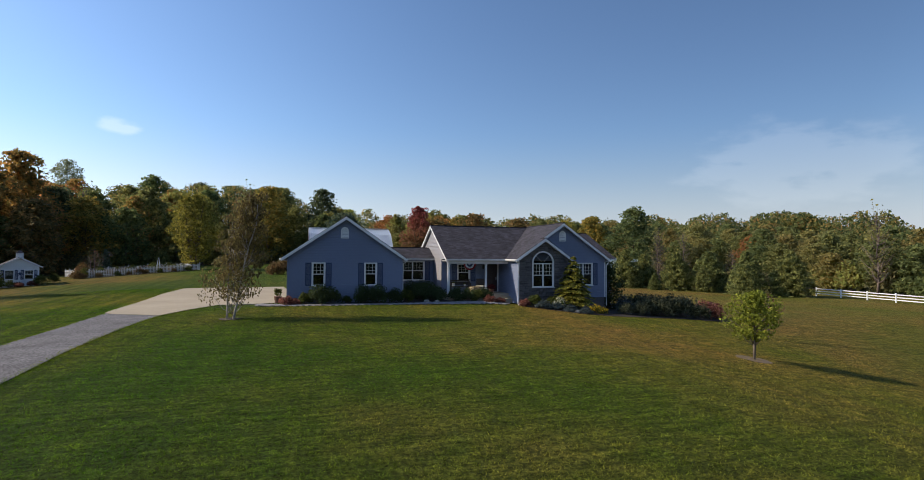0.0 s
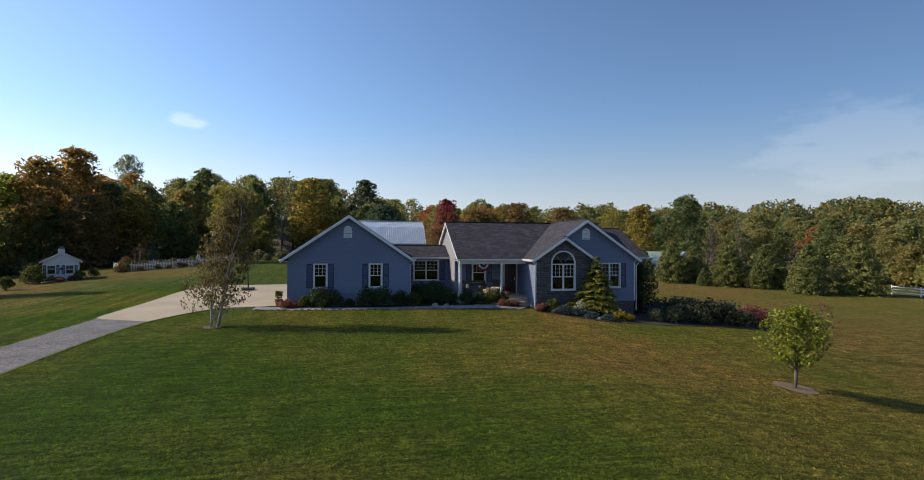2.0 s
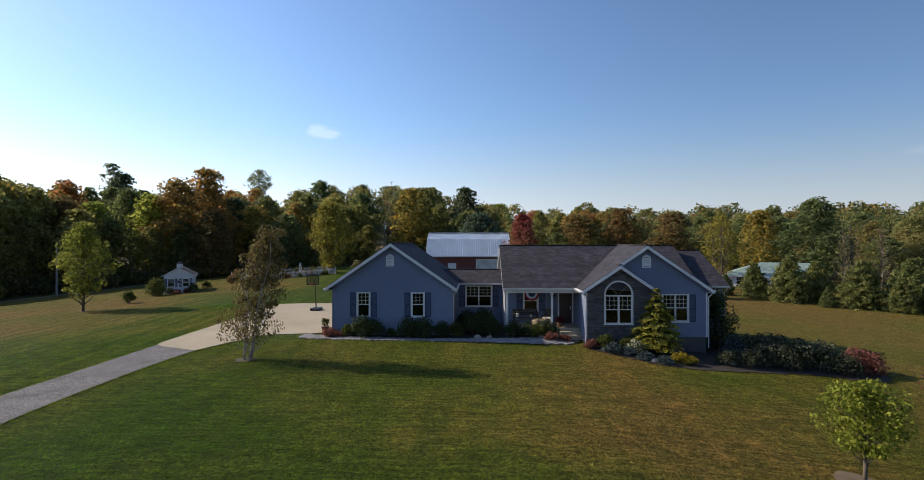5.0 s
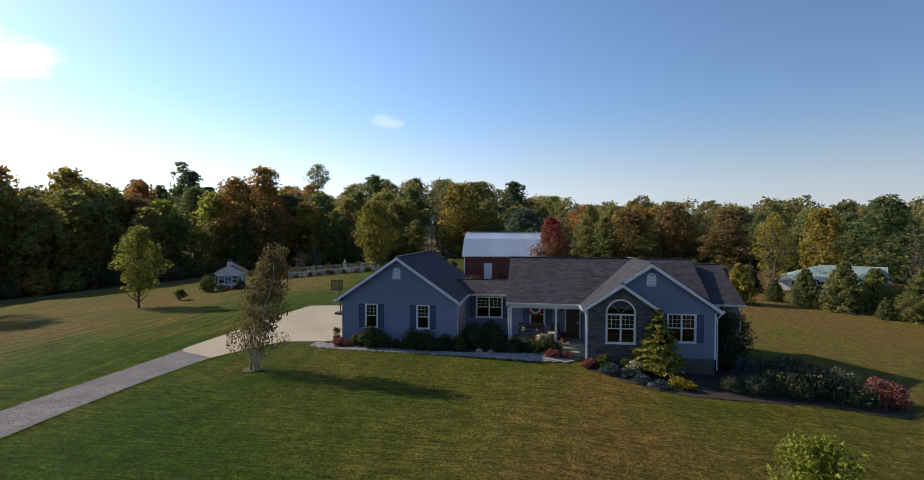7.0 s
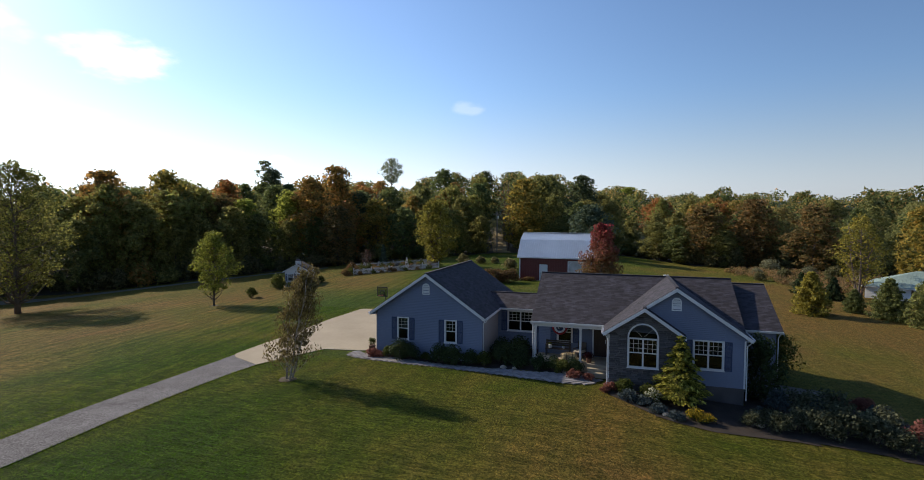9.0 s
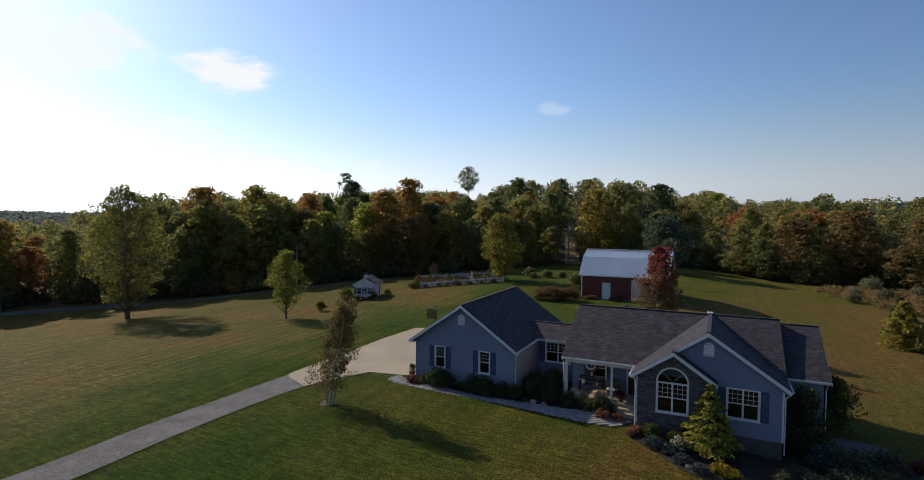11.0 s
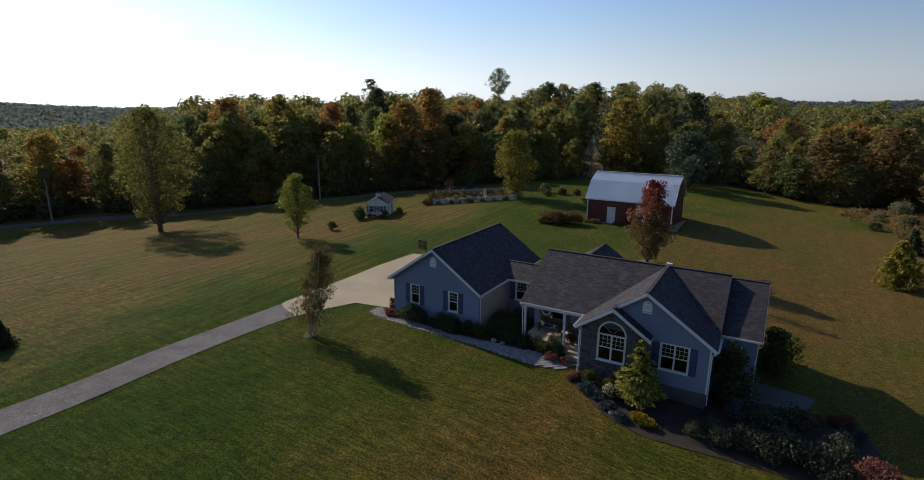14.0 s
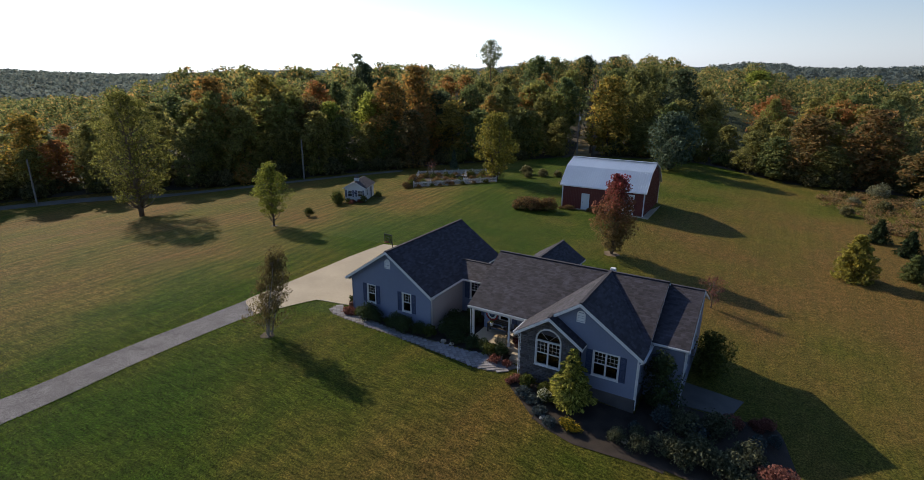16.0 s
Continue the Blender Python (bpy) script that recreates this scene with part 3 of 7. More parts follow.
def roof_plane(parent, corners, eave, seed, tab=0.30, course=0.14, mat=None):
    """A roof slope: a deck, and the shingle tabs that lie on it in rows. eave: two points of the lower edge."""
    e0, e1 = Vector(eave[0]), Vector(eave[1])
    u = (e1 - e0).normalized()
    n = (Vector(corners[1]) - Vector(corners[0])).cross(Vector(corners[2]) - Vector(corners[0])).normalized()
    n = n if n.z > 0 else -n
    v = n.cross(u).normalized()
    v = v if v.z > 0 else -v
    deck = part("roof_deck", slab(bmesh.new(), corners, 0.012), ROOF_DECK, parent)
    part("soffit", slab(bmesh.new(), [Vector(c) - Vector((0, 0, 0.014)) for c in corners], 0.125), WHITE, parent)
    flat = [((Vector(c) - e0).dot(u), (Vector(c) - e0).dot(v)) for c in corners]
    rnd = random.Random(seed)
    verts, faces = [], []
    hi = max(p[1] for p in flat)
    row = 0
    while row * course < hi - 0.01:
        v0, v1 = row * course, min((row + 1) * course + 0.02, hi)
        for a0, b0, a1, b1 in spans([flat], v0, min(v1, hi)):
            x = min(a0, a1) - rnd.random() * tab
            while x < max(b0, b1):
                w = tab * rnd.uniform(0.75, 1.3)
                l0, r0, l1, r1 = max(x, a0), min(x + w - 0.008, b0), max(x, a1), min(x + w - 0.008, b1)
                if r0 - l0 > 0.01 or r1 - l1 > 0.01:
                    r0, r1 = max(r0, l0), max(r1, l1)
                    lift = 0.009 + rnd.random() * 0.006
                    i = len(verts)
                    for a, b, d in ((l0, v0, lift), (r0, v0, lift), (r1, v1, 0.006), (l1, v1, 0.006), (l0, v0, 0.001), (r0, v0, 0.001)):
                        verts.append(e0 + u * a + v * b + n * d)
                    faces += [(i, i + 1, i + 2, i + 3), (i + 4, i + 5, i + 1, i)]
                x += w
        row += 1
    tagged(part_of("shingles", verts, faces, mat or SHINGLE, parent), kind="stuff")
    return deck


# ---- ground ----


def smooth(a, b, x):
    t = min(1, max(0, (x - a) / (b - a)))
    return t * t * (3 - 2 * t)


def ground(x, y):
    """Height of the ground: a knoll under the house that falls away to the front, to both sides and far off."""
    z = -0.16
    z -= 0.030 * max(0.0, -2 - y) if y > -40 else 1.14
    z += 0.016 * min(max(0.0, y - 5), 60)
    w = max(0.0, -12 - x)
    z -= 0.045 * min(w, 60) + 0.0006 * min(w, 60) ** 2
    e = max(0.0, x - 12.5)
    z -= 0.080 * min(e, 17) + 0.016 * min(max(e - 17, 0), 60)
    z -= 0.0045 * min(e, 25) * min(max(0.0, -6 - y), 25)
    z += 7.5 * smooth(8, 55, (y - 62) * 0.62 - x * 0.78 - 22) * smooth(45, -5, x) * smooth(-150, -70, x)
    z += 5.0 * smooth(88, 150, y) * smooth(14, -6, x) * smooth(-150, -70, x)
    r = math.hypot(x, y - 10)
    z -= 10 * smooth(110, 420, r)
    z += 6.0 * smooth(105, 190, y) * smooth(2, 16, x)
    z += smooth(350, 1100, r) * (6 + 12 * smooth(-0.6, 0.05, x / (r + 1)))
    z += smooth(500, 1500, r) * (28 - 12 * math.sin(math.atan2(y, x) * 5 + 1.3) + 6 * math.sin(math.atan2(y, x) * 11))
    return z


def axis(lo, hi, fine0, fine1, step, grow=1.22):
    a = list(np.arange(fine0, fine1 + 0.01, step))
    s, x = step, fine1
    while x < hi:
        s *= grow
        x += s
        a.append(x)
    s, x = step, fine0
    while x > lo:
        s *= grow
        x -= s
        a.insert(0, x)
    return a


gx, gy = axis(-2600, 2600, -80, 75, 1.5), axis(-2600, 2600, -45, 90, 1.5)
verts = [(x, y, ground(x, y)) for y in gy for x in gx]
nx = len(gx)
faces = [(j * nx + i, j * nx + i + 1, (j + 1) * nx + i + 1, (j + 1) * nx + i) for j in range(len(gy) - 1) for i in range(nx - 1)]
lawn = part_of("ground", verts, faces, GRASS)
lawn.data.shade_smooth()
tagged(lawn, "mown autumn lawn with green and straw-coloured patches", "lawn", kind="structure")


def drape(name, loop, mat, rise, label, category, step=0.5, thick=0.0):
    """A sheet that follows the ground inside an outline."""
    ys = [p[1] for p in loop]
    levels = list(np.arange(min(ys), max(ys), step)) + [max(ys)]
    bm = bmesh.new()
    for v0, v1 in zip(levels, levels[1:]):
        for a0, b0, a1, b1 in spans([loop], v0, v1):
            k = max(1, int(max(b0 - a0, b1 - a1) / 1.0))
            low = [bm.verts.new((a0 + (b0 - a0) * i / k, v0, ground(a0 + (b0 - a0) * i / k, v0) + rise)) for i in range(k + 1)]
            top = [bm.verts.new((a1 + (b1 - a1) * i / k, v1, ground(a1 + (b1 - a1) * i / k, v1) + rise)) for i in range(k + 1)]
            for i in range(k):
                bm.faces.new((low[i], low[i + 1], top[i + 1], top[i]))
    bmesh.ops.remove_doubles(bm, verts=bm.verts, dist=0.002)
    if thick:
        rim = [e for e in bm.edges if e.is_boundary]
        r = bmesh.ops.extrude_edge_only(bm, edges=rim)
        for g in r["geom"]:
            if isinstance(g, bmesh.types.BMVert):
                g.co.z -= thick
    ob = part(name, bm, mat)
    return tagged(ob, label, category, kind="structure")


def curve_points(points, per=6):
    """A smooth line through a few points of the plan."""
    out = []
    P = [points[0], *points, points[-1]]
    for a, b, c, d in zip(P, P[1:], P[2:], P[3:]):
        for i in range(per):
            t = i / per
            out.append(tuple(0.5 * (2 * q + (r - p) * t + (2 * p - 5 * q + 4 * r - s) * t * t + (3 * q - p - 3 * r + s) * t ** 3) for p, q, r, s in zip(a, b, c, d)))
    out.append(points[-1])
    return out


PAD = [(-6.1, -4.2), *curve_points([(-4.0, 0.3), (-2.6, 0.75), (-1.3, 0.75)])[0:], (-1.2, 1.0), (-0.05, 1.0), (-0.05, 10.6), (-0.6, 15.6), (-8.6, 15.2), (-9.1, 9.6), (-9.0, -3.0)]
drape("driveway", PAD, CONCRETE, 0.05, "pale tan concrete parking pad beside the garage", "driveway", thick=0.2)
lane_l = curve_points([(-8.95, -2.3), (-9.0, -3.0), (-9.35, -7.5), (-9.8, -12.5), (-10.1, -20.0), (-12.5, -34.0), (-17.0, -52.0), (-22.0, -72.0)])
lane_r = curve_points([(-5.8, -3.2), (-6.12, -4.25), (-6.6, -7.0), (-7.05, -12.5), (-7.25, -20.5), (-9.2, -34.5), (-13.6, -53.0), (-18.6, -73.0)])
drape("gravel_drive", lane_l + lane_r[::-1], GRAVEL, 0.03, "grey crushed gravel drive running through the lawn", "driveway", thick=0.1)

# ---- house ----
house = thing("house", "single-storey blue-grey sided house with charcoal shingle roofs", "house")
EAVE = 2.77


def window(parent, plane, u0, u1, v0, v1, sashes=1, grid=(3, 3), depth=0.05, lower=True):
    """A double-hung window set in its opening: casing, each sash's bars, panes and a sill. plane as for clad()."""
    o, u, v, n = (Vector(q) for q in plane)

    def block(bm, a0, a1, b0, b1, d0, d1):
        p = [o + u * a + v * b + n * d for d in (d0, d1) for a, b in ((a0, b0), (a1, b0), (a1, b1), (a0, b1))]
        q = [bm.verts.new(c) for c in p]
        for f in ((0, 1, 2, 3), (7, 6, 5, 4), (0, 4, 5, 1), (1, 5, 6, 2), (2, 6, 7, 3), (3, 7, 4, 0)):
            bm.faces.new([q[i] for i in f])
    t = 0.075
    bm = bmesh.new()
    for a0, a1, b0, b1 in ((u0 - t, u1 + t, v1, v1 + t), (u0 - t, u0, v0 - t, v1), (u1, u1 + t, v0 - t, v1), (u0, u1, v0 - t, v0)):
        block(bm, a0, a1, b0, b1, -0.08, depth)
    win = part("window", bm, WHITE, parent)
    bm = bmesh.new()
    block(bm, u0 - t - 0.03, u1 + t + 0.03, v0 - t - 0.04, v0 - t, -0.02, depth + 0.04)
    part("sill", bm, WHITE, win)
    w = (u1 - u0) / sashes
    for s in range(sashes):
        a, b = u0 + s * w, u0 + (s + 1) * w
        if s:
            bm = bmesh.new()
            block(bm, a - 0.045, a + 0.045, v0, v1, -0.06, depth - 0.01)
            part("mullion", bm, WHITE, win)
        mid = (v0 + v1) / 2
        bm = bmesh.new()
        block(bm, a, b, mid - 0.025, mid + 0.025, -0.05, 0.015)
        for x0, x1 in ((a + 0.0, a + 0.04), (b - 0.04, b)):
            block(bm, x0, x1, v0, v1, -0.05, 0.01)
        part("sash", bm, WHITE, win)
        bm = bmesh.new()
        for k in range(1, grid[0]):
            x = a + (b - a) * k / grid[0]
            block(bm, x - 0.009, x + 0.009, mid, v1, -0.034, -0.018)
        for k in range(1, grid[1]):
            z = mid + (v1 - mid) * k / grid[1]
            block(bm, a, b, z - 0.009, z + 0.009, -0.033, -0.019)
        part("muntin_grid", bm, WHITE, win)
        for b0, b1 in ((v0, mid), (mid, v1)):
            bm = bmesh.new()
            block(bm, a, b, b0, b1, -0.046, -0.040)
            g = part("pane", bm, GLASS, win)
            g.visible_shadow = False
    return win


def shutter(parent, plane, u0, u1, v0, v1):
    o, u, v, n = (Vector(q) for q in plane)
    bm = bmesh.new()

    def block(a0, a1, b0, b1, d0, d1):
        q = [bm.verts.new(o + u * a + v * b + n * d) for d in (d0, d1) for a, b in ((a0, b0), (a1, b0), (a1, b1), (a0, b1))]
        for f in ((0, 1, 2, 3), (7, 6, 5, 4), (0, 4, 5, 1), (1, 5, 6, 2), (2, 6, 7, 3), (3, 7, 4, 0)):
            bm.faces.new([q[i] for i in f])
    for a0, a1, b0, b1 in ((u0, u0 + 0.05, v0, v1), (u1 - 0.05, u1, v0, v1), (u0 + 0.05, u1 - 0.05, v0, v0 + 0.07), (u0 + 0.05, u1 - 0.05, v1 - 0.07, v1), (u0 + 0.05, u1 - 0.05, (v0 + v1) / 2 - 0.03, (v0 + v1) / 2 + 0.03)):
        block(a0, a1, b0, b1, 0.004, 0.045)
    z = v0 + 0.08
    while z < v1 - 0.1:
        block(u0 + 0.05, u1 - 0.05, z, z + 0.03, 0.01, 0.032)
        z += 0.045
    return part("shutter", bm, SHUTTER, parent, "navy louvred shutter")


def gable_vent(parent, plane, uc, v0, v1, half):
    o, u, v, n = (Vector(q) for q in plane)
    arc = [(uc + half * math.cos(a), v1 - half + half * math.sin(a)) for a in np.linspace(0, math.pi, 11)]
    loop = [(uc + half, v0), *arc, (uc - half, v0)]
    bm = bmesh.new()
    f = [bm.verts.new(o + u * a + v * b + n * 0.045) for a, b in loop]
    g = [bm.verts.new(o + u * a + v * b) for a, b in loop]
    inner = [bm.verts.new(o + u * (uc + (a - uc) * 0.78) + v * ((v0 + v1) / 2 + (b - (v0 + v1) / 2) * 0.84) + n * 0.045) for a, b in loop]
    deep = [bm.verts.new(o + u * (uc + (a - uc) * 0.78) + v * ((v0 + v1) / 2 + (b - (v0 + v1) / 2) * 0.84) + n * 0.02) for a, b in loop]
    k = len(loop)
    for i in range(k):
        j = (i + 1) % k
        bm.faces.new((f[i], g[i], g[j], f[j]))
        bm.faces.new((inner[i], f[i], f[j], inner[j]))
        bm.faces.new((deep[i], inner[i], inner[j], deep[j]))
    bm.faces.new(deep)
    z = v0 + 0.1
    while z < v1 - 0.12:
        h = half * 0.74 if z < v1 - half else 0.74 * math.sqrt(max(0.01, half ** 2 - (z - v1 + half) ** 2))
        q = [bm.verts.new(o + u * a + v * b + n * d) for a, b, d in ((uc - h, z, 0.042), (uc + h, z, 0.042), (uc + h, z + 0.045, 0.022), (uc - h, z + 0.045, 0.022))]
        bm.faces.new(q)
        z += 0.065
    return part("gable_vent", bm, WHITE, parent, "white arched louvre vent")


X, Y, Z = (1, 0, 0), (0, 1, 0), (0, 0, 1)
FRONT = lambda y: ((0, y, 0), X, Z, (0, -1, 0))
SIDE_R = lambda x: ((x, 0, 0), Y, Z, (1, 0, 0))
SIDE_L = lambda x: ((x, 0, 0), Y, Z, (-1, 0, 0))
BACK = lambda y: ((0, y, 0), X, Z, (0, 1, 0))

GW = [(1.55, 2.26, 1.06, 2.41), (4.88, 5.59, 1.06, 2.41)]
clad("wall", [[(0, -0.3), (7.35, -0.3), (7.35, 2.78), (3.6, 5.34), (0, 2.88)], *[rect(*w) for w in GW]], FRONT(0.4), SIDING, house)
clad("wall", [rect(0.4, 4.9, -0.3, 2.62)], SIDE_R(7.35), SIDING_LIT, house)
clad("wall", [rect(0.4, 10.7, -0.3, 2.62)], SIDE_L(0), SIDING, house)
clad("wall", [[(0, -0.3), (7.35, -0.3), (7.35, 2.78), (3.6, 5.34), (0, 2.88)]], BACK(10.7), SIDING, house)
for w in GW:
    window(house, FRONT(0.4), *w)
    shutter(house, FRONT(0.4), w[0] - 0.46, w[0] - 0.09, 0.98, 2.47)
    shutter(house, FRONT(0.4), w[1] + 0.09, w[1] + 0.46, 0.98, 2.47)
gable_vent(house, FRONT(0.4), 3.53, 4.06, 4.80, 0.25)

# link between garage and main house
CW = (8.12, 9.86, 1.15, 2.45)
clad("wall", [rect(7.35, 10.65, -0.3, 2.66), rect(*CW)], FRONT(4.9), SIDING, house)
window(house, FRONT(4.9), *CW, sashes=2)
shutter(house, FRONT(4.9), 7.62, 8.03, 1.07, 2.5)
shutter(house, FRONT(4.9), 9.95, 10.36, 1.07, 2.5)
clad("wall", [rect(7.35, 10.65, -0.3, 2.66)], BACK(8.1), SIDING, house)

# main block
clad("wall", [[(2.5, -0.3), (9.8, -0.3), (9.8, 2.78), (5.274, 5.16), (0.75, 2.78), (2.5, 2.72)]], SIDE_L(10.65), SIDING_LIT, house)
PW, DW = (11.9, 12.76, 1.2, 2.3), (14.12, 15.02, 0.32, 2.36)
clad("wall", [rect(10.65, 15.15, -0.3, 2.64), rect(*PW), rect(*DW)], FRONT(2.5), SIDING, house)
window(house, FRONT(2.5), *PW)
shutter(house, FRONT(2.5), 11.42, 11.8, 1.1, 2.36)
shutter(house, FRONT(2.5), 12.86, 13.24, 1.1, 2.36)
clad("wall", [rect(-1.2, 2.5, -0.3, 2.68)], SIDE_L(15.15), SIDING, house)
clad("wall", [rect(10.65, 22.2, -1.6, 2.72)], BACK(9.8), SIDING, house)

# front door in the porch
bm = boxed(14.17, 14.97, 2.50, 2.56, 0.32, 2.32)
for z0, z1 in ((0.45, 1.1), (1.22, 2.2)):
    box(bm, 14.26, 14.54, 2.486, 2.50, z0, z1, 0.008)
    box(bm, 14.60, 14.88, 2.486, 2.50, z0, z1, 0.008)
door = part("door", bm, DOOR_RED, house, "dark red panelled front door")
part("door_handle", boxed(14.86, 14.90, 2.44, 2.486, 1.2, 1.42, bevel=0.006), TIN, door, "steel door handle")
bm = bmesh.new()
for q in ((14.07, 14.16, 2.45, 2.5, 0.3, 2.36), (14.98, 15.07, 2.45, 2.5, 0.3, 2.36), (14.07, 15.07, 2.45, 2.5, 2.36, 2.45)):
    box(bm, *q)
part("door_casing", bm, WHITE, house)

# porch
bm = boxed(10.65, 15.14, 0.55, 2.5, -0.3, 0.3, bevel=0.015)
part("porch_floor", bm, CONCRETE, house, "concrete porch floor")
bm = boxed(13.9, 15.14, 0.2, 0.55, -0.3, 0.14, bevel=0.01)
box(bm, 13.9, 15.14, -0.15, 0.2, -0.3, -0.02, bevel=0.01)
part("step", bm, CONCRETE, house)
part("porch_ceiling", boxed(10.66, 15.14, 0.6, 2.5, 2.58, 2.62), WHITE, house)
part("porch_beam", boxed(10.62, 15.14, 0.66, 0.82, 2.42, 2.6), WHITE, house)
for x in (10.7, 13.45):
    bm = boxed(x - 0.065, x + 0.065, 0.68, 0.81, 0.3, 2.42, bevel=0.01)
    box(bm, x - 0.09, x + 0.09, 0.655, 0.835, 0.3, 0.42, bevel=0.01)
    box(bm, x - 0.09, x + 0.09, 0.655, 0.835, 2.32, 2.42, bevel=0.01)
    part("porch_post", bm, WHITE, house)

# stone-faced front gable with an arched window
AW = (16.23, 17.74, 0.90, 2.42)
AR = 0.755
arc = [(16.985 + AR * math.cos(a), 2.50 + AR * math.sin(a)) for a in np.linspace(0, math.pi, 17)]
opening = [(AW[0], AW[2]), (AW[1], AW[2]), *arc]
stone_loop = [(15.15, -0.5), (18.9, -0.5), (18.9, 2.84), (17.03, 4.09), (15.15, 2.83)]
stone_wall = clad("stone_wall", [stone_loop, opening], FRONT(-1.2), STONE_MORTAR, house, course=0.5, lip=0.0, label="grey stone veneer gable wall")
window(house, FRONT(-1.2), *AW, sashes=2, depth=0.06)
bm = bmesh.new()
for r0, r1, d0, d1 in ((AR - 0.01, AR + 0.075, -0.08, 0.06),):
    for a, b in zip(np.linspace(0, math.pi, 25), np.linspace(0, math.pi, 25)[1:]):
        q = []
        for d in (d0, d1):
            for r, t in ((r0, a), (r1, a), (r1, b), (r0, b)):
                q.append(bm.verts.new((16.985 + r * math.cos(t), -1.2 - d, 2.50 + r * math.sin(t))))
        for f in ((0, 1, 2, 3), (7, 6, 5, 4), (0, 4, 5, 1), (1, 5, 6, 2), (2, 6, 7, 3), (3, 7, 4, 0)):
            bm.faces.new([q[i] for i in f])
fan = part("arched_window", bm, WHITE, house, "white half-round fanlight frame")
bm = bmesh.new()
for a in (45, 90, 135):
    c, s = math.cos(radians(a)), math.sin(radians(a))
    beam(bm, (16.985 + 0.1 * c, -1.165, 2.51 + 0.1 * s), (16.985 + AR * c, -1.165, 2.51 + AR * s), 0.016, 0.018)
part("muntin_grid", bm, WHITE, fan)
bm = bmesh.new()
bm.faces.new([bm.verts.new((x, -1.155, z)) for x, z in arc])
g = part("pane", bm, GLASS, fan)
g.visible_shadow = False

# large right gable
RW = (19.66, 21.10, 0.98, 2.45)
big = [(18.9, 0.02), (22.2, 0.02), (22.2, 2.82), (18.7, 5.2), (15.2, 2.84), (18.9, 2.62)]
clad("wall", [big, rect(*RW)], FRONT(-0.75), SIDING, house)
window(house, FRONT(-0.75), *RW, sashes=2)
shutter(house, FRONT(-0.75), RW[1] + 0.09, RW[1] + 0.46, 0.9, 2.5)
shutter(house, FRONT(-0.75), RW[0] - 0.46, RW[0] - 0.09, 0.9, 2.5)
gable_vent(house, FRONT(-0.75), 18.72, 4.05, 4.79, 0.26)
part("foundation", boxed(18.88, 22.18, -0.72, -0.5, -1.6, 0.02), BRICKY, house, "grey block foundation")
clad("wall", [rect(-0.75, 1.7, 0.02, 2.66)], SIDE_R(22.2), SIDING, house)
part("foundation", boxed(21.9, 22.18, -0.5, 1.7, -1.8, 0.02), BRICKY, house)
WW = (2.6, 3.5, 0.9, 2.3)
clad("wall", [rect(22.2, 24.25, -1.8, 2.74)], FRONT(1.7), SIDING, house)
clad("wall", [[(1.7, -1.8), (10.1, -1.8), (10.1, 2.74), (5.92, 4.75), (1.7, 2.74)], rect(*WW), rect(6.0, 7.0, 0.9, 2.3)], SIDE_R(24.25), SIDING, house)
window(house, SIDE_R(24.25), *WW)
window(house, SIDE_R(24.25), 6.0, 7.0, 0.9, 2.3)
clad("wall", [rect(22.2, 24.25, -1.8, 2.74)], BACK(10.1), SIDING, house)
clad("wall", [rect(9.8, 13.7, -0.3, 2.72)], SIDE_L(10.3), SIDING, house)
clad("wall", [rect(9.8, 13.7, -0.3, 2.72)], SIDE_R(14.1), SIDING, house)
clad("wall", [[(10.3, -0.3), (14.1, -0.3), (14.1, 2.72), (12.2, 4.0), (10.3, 2.72)]], BACK(13.7), SIDING, house)
bm = boxed(0.1, 7.2, 0.6, 10.5, -0.3, -0.02)
box(bm, 10.8, 22.0, 2.7, 9.6, -0.3, 0.3)
box(bm, 15.4, 22.0, -0.5, 2.6, -0.3, 0.3)
box(bm, 22.3, 24.1, 2.0, 9.9, -1.7, 0.3)
part("indoor_floor", bm, INSIDE, house)
bm = boxed(0.2, 7.2, 5.2, 5.3, 0, 2.6)
box(bm, 10.8, 22.0, 4.6, 4.7, 0.3, 2.6)
box(bm, 7.4, 10.6, 7.0, 7.1, 0, 2.6)
part("indoor_wall", bm, INSIDE, house)

# roofs
roof_plane(house, [(3.6, 0.085, 5.49), (7.6, 0.085, 2.76), (7.6, 10.98, 2.76), (3.6, 10.98, 5.49)], [(7.6, 0.085, 2.76), (7.6, 10.98, 2.76)], 1)
roof_plane(house, [(3.6, 0.085, 5.49), (-0.4, 0.085, 2.76), (-0.4, 10.98, 2.76), (3.6, 10.98, 5.49)], [(-0.4, 0.085, 2.76), (-0.4, 10.98, 2.76)], 2)
roof_plane(house, [(7.62, 4.54, 2.76), (10.64, 4.54, 2.76), (10.64, 6.47, 3.59), (6.39, 6.47, 3.59)], [(7.62, 4.54, 2.76), (10.64, 4.54, 2.76)], 3)
roof_plane(house, [(7.62, 8.40, 2.76), (10.64, 8.40, 2.76), (10.64, 6.47, 3.59), (6.39, 6.47, 3.59)], [(7.62, 8.40, 2.76), (10.64, 8.40, 2.76)], 4)
roof_plane(house, [(10.42, 0.46, 2.77), (14.87, 0.46, 2.77), (18.7, 5.274, 5.31), (10.42, 5.274, 5.31)], [(10.42, 0.46, 2.77), (14.87, 0.46, 2.77)], 5)
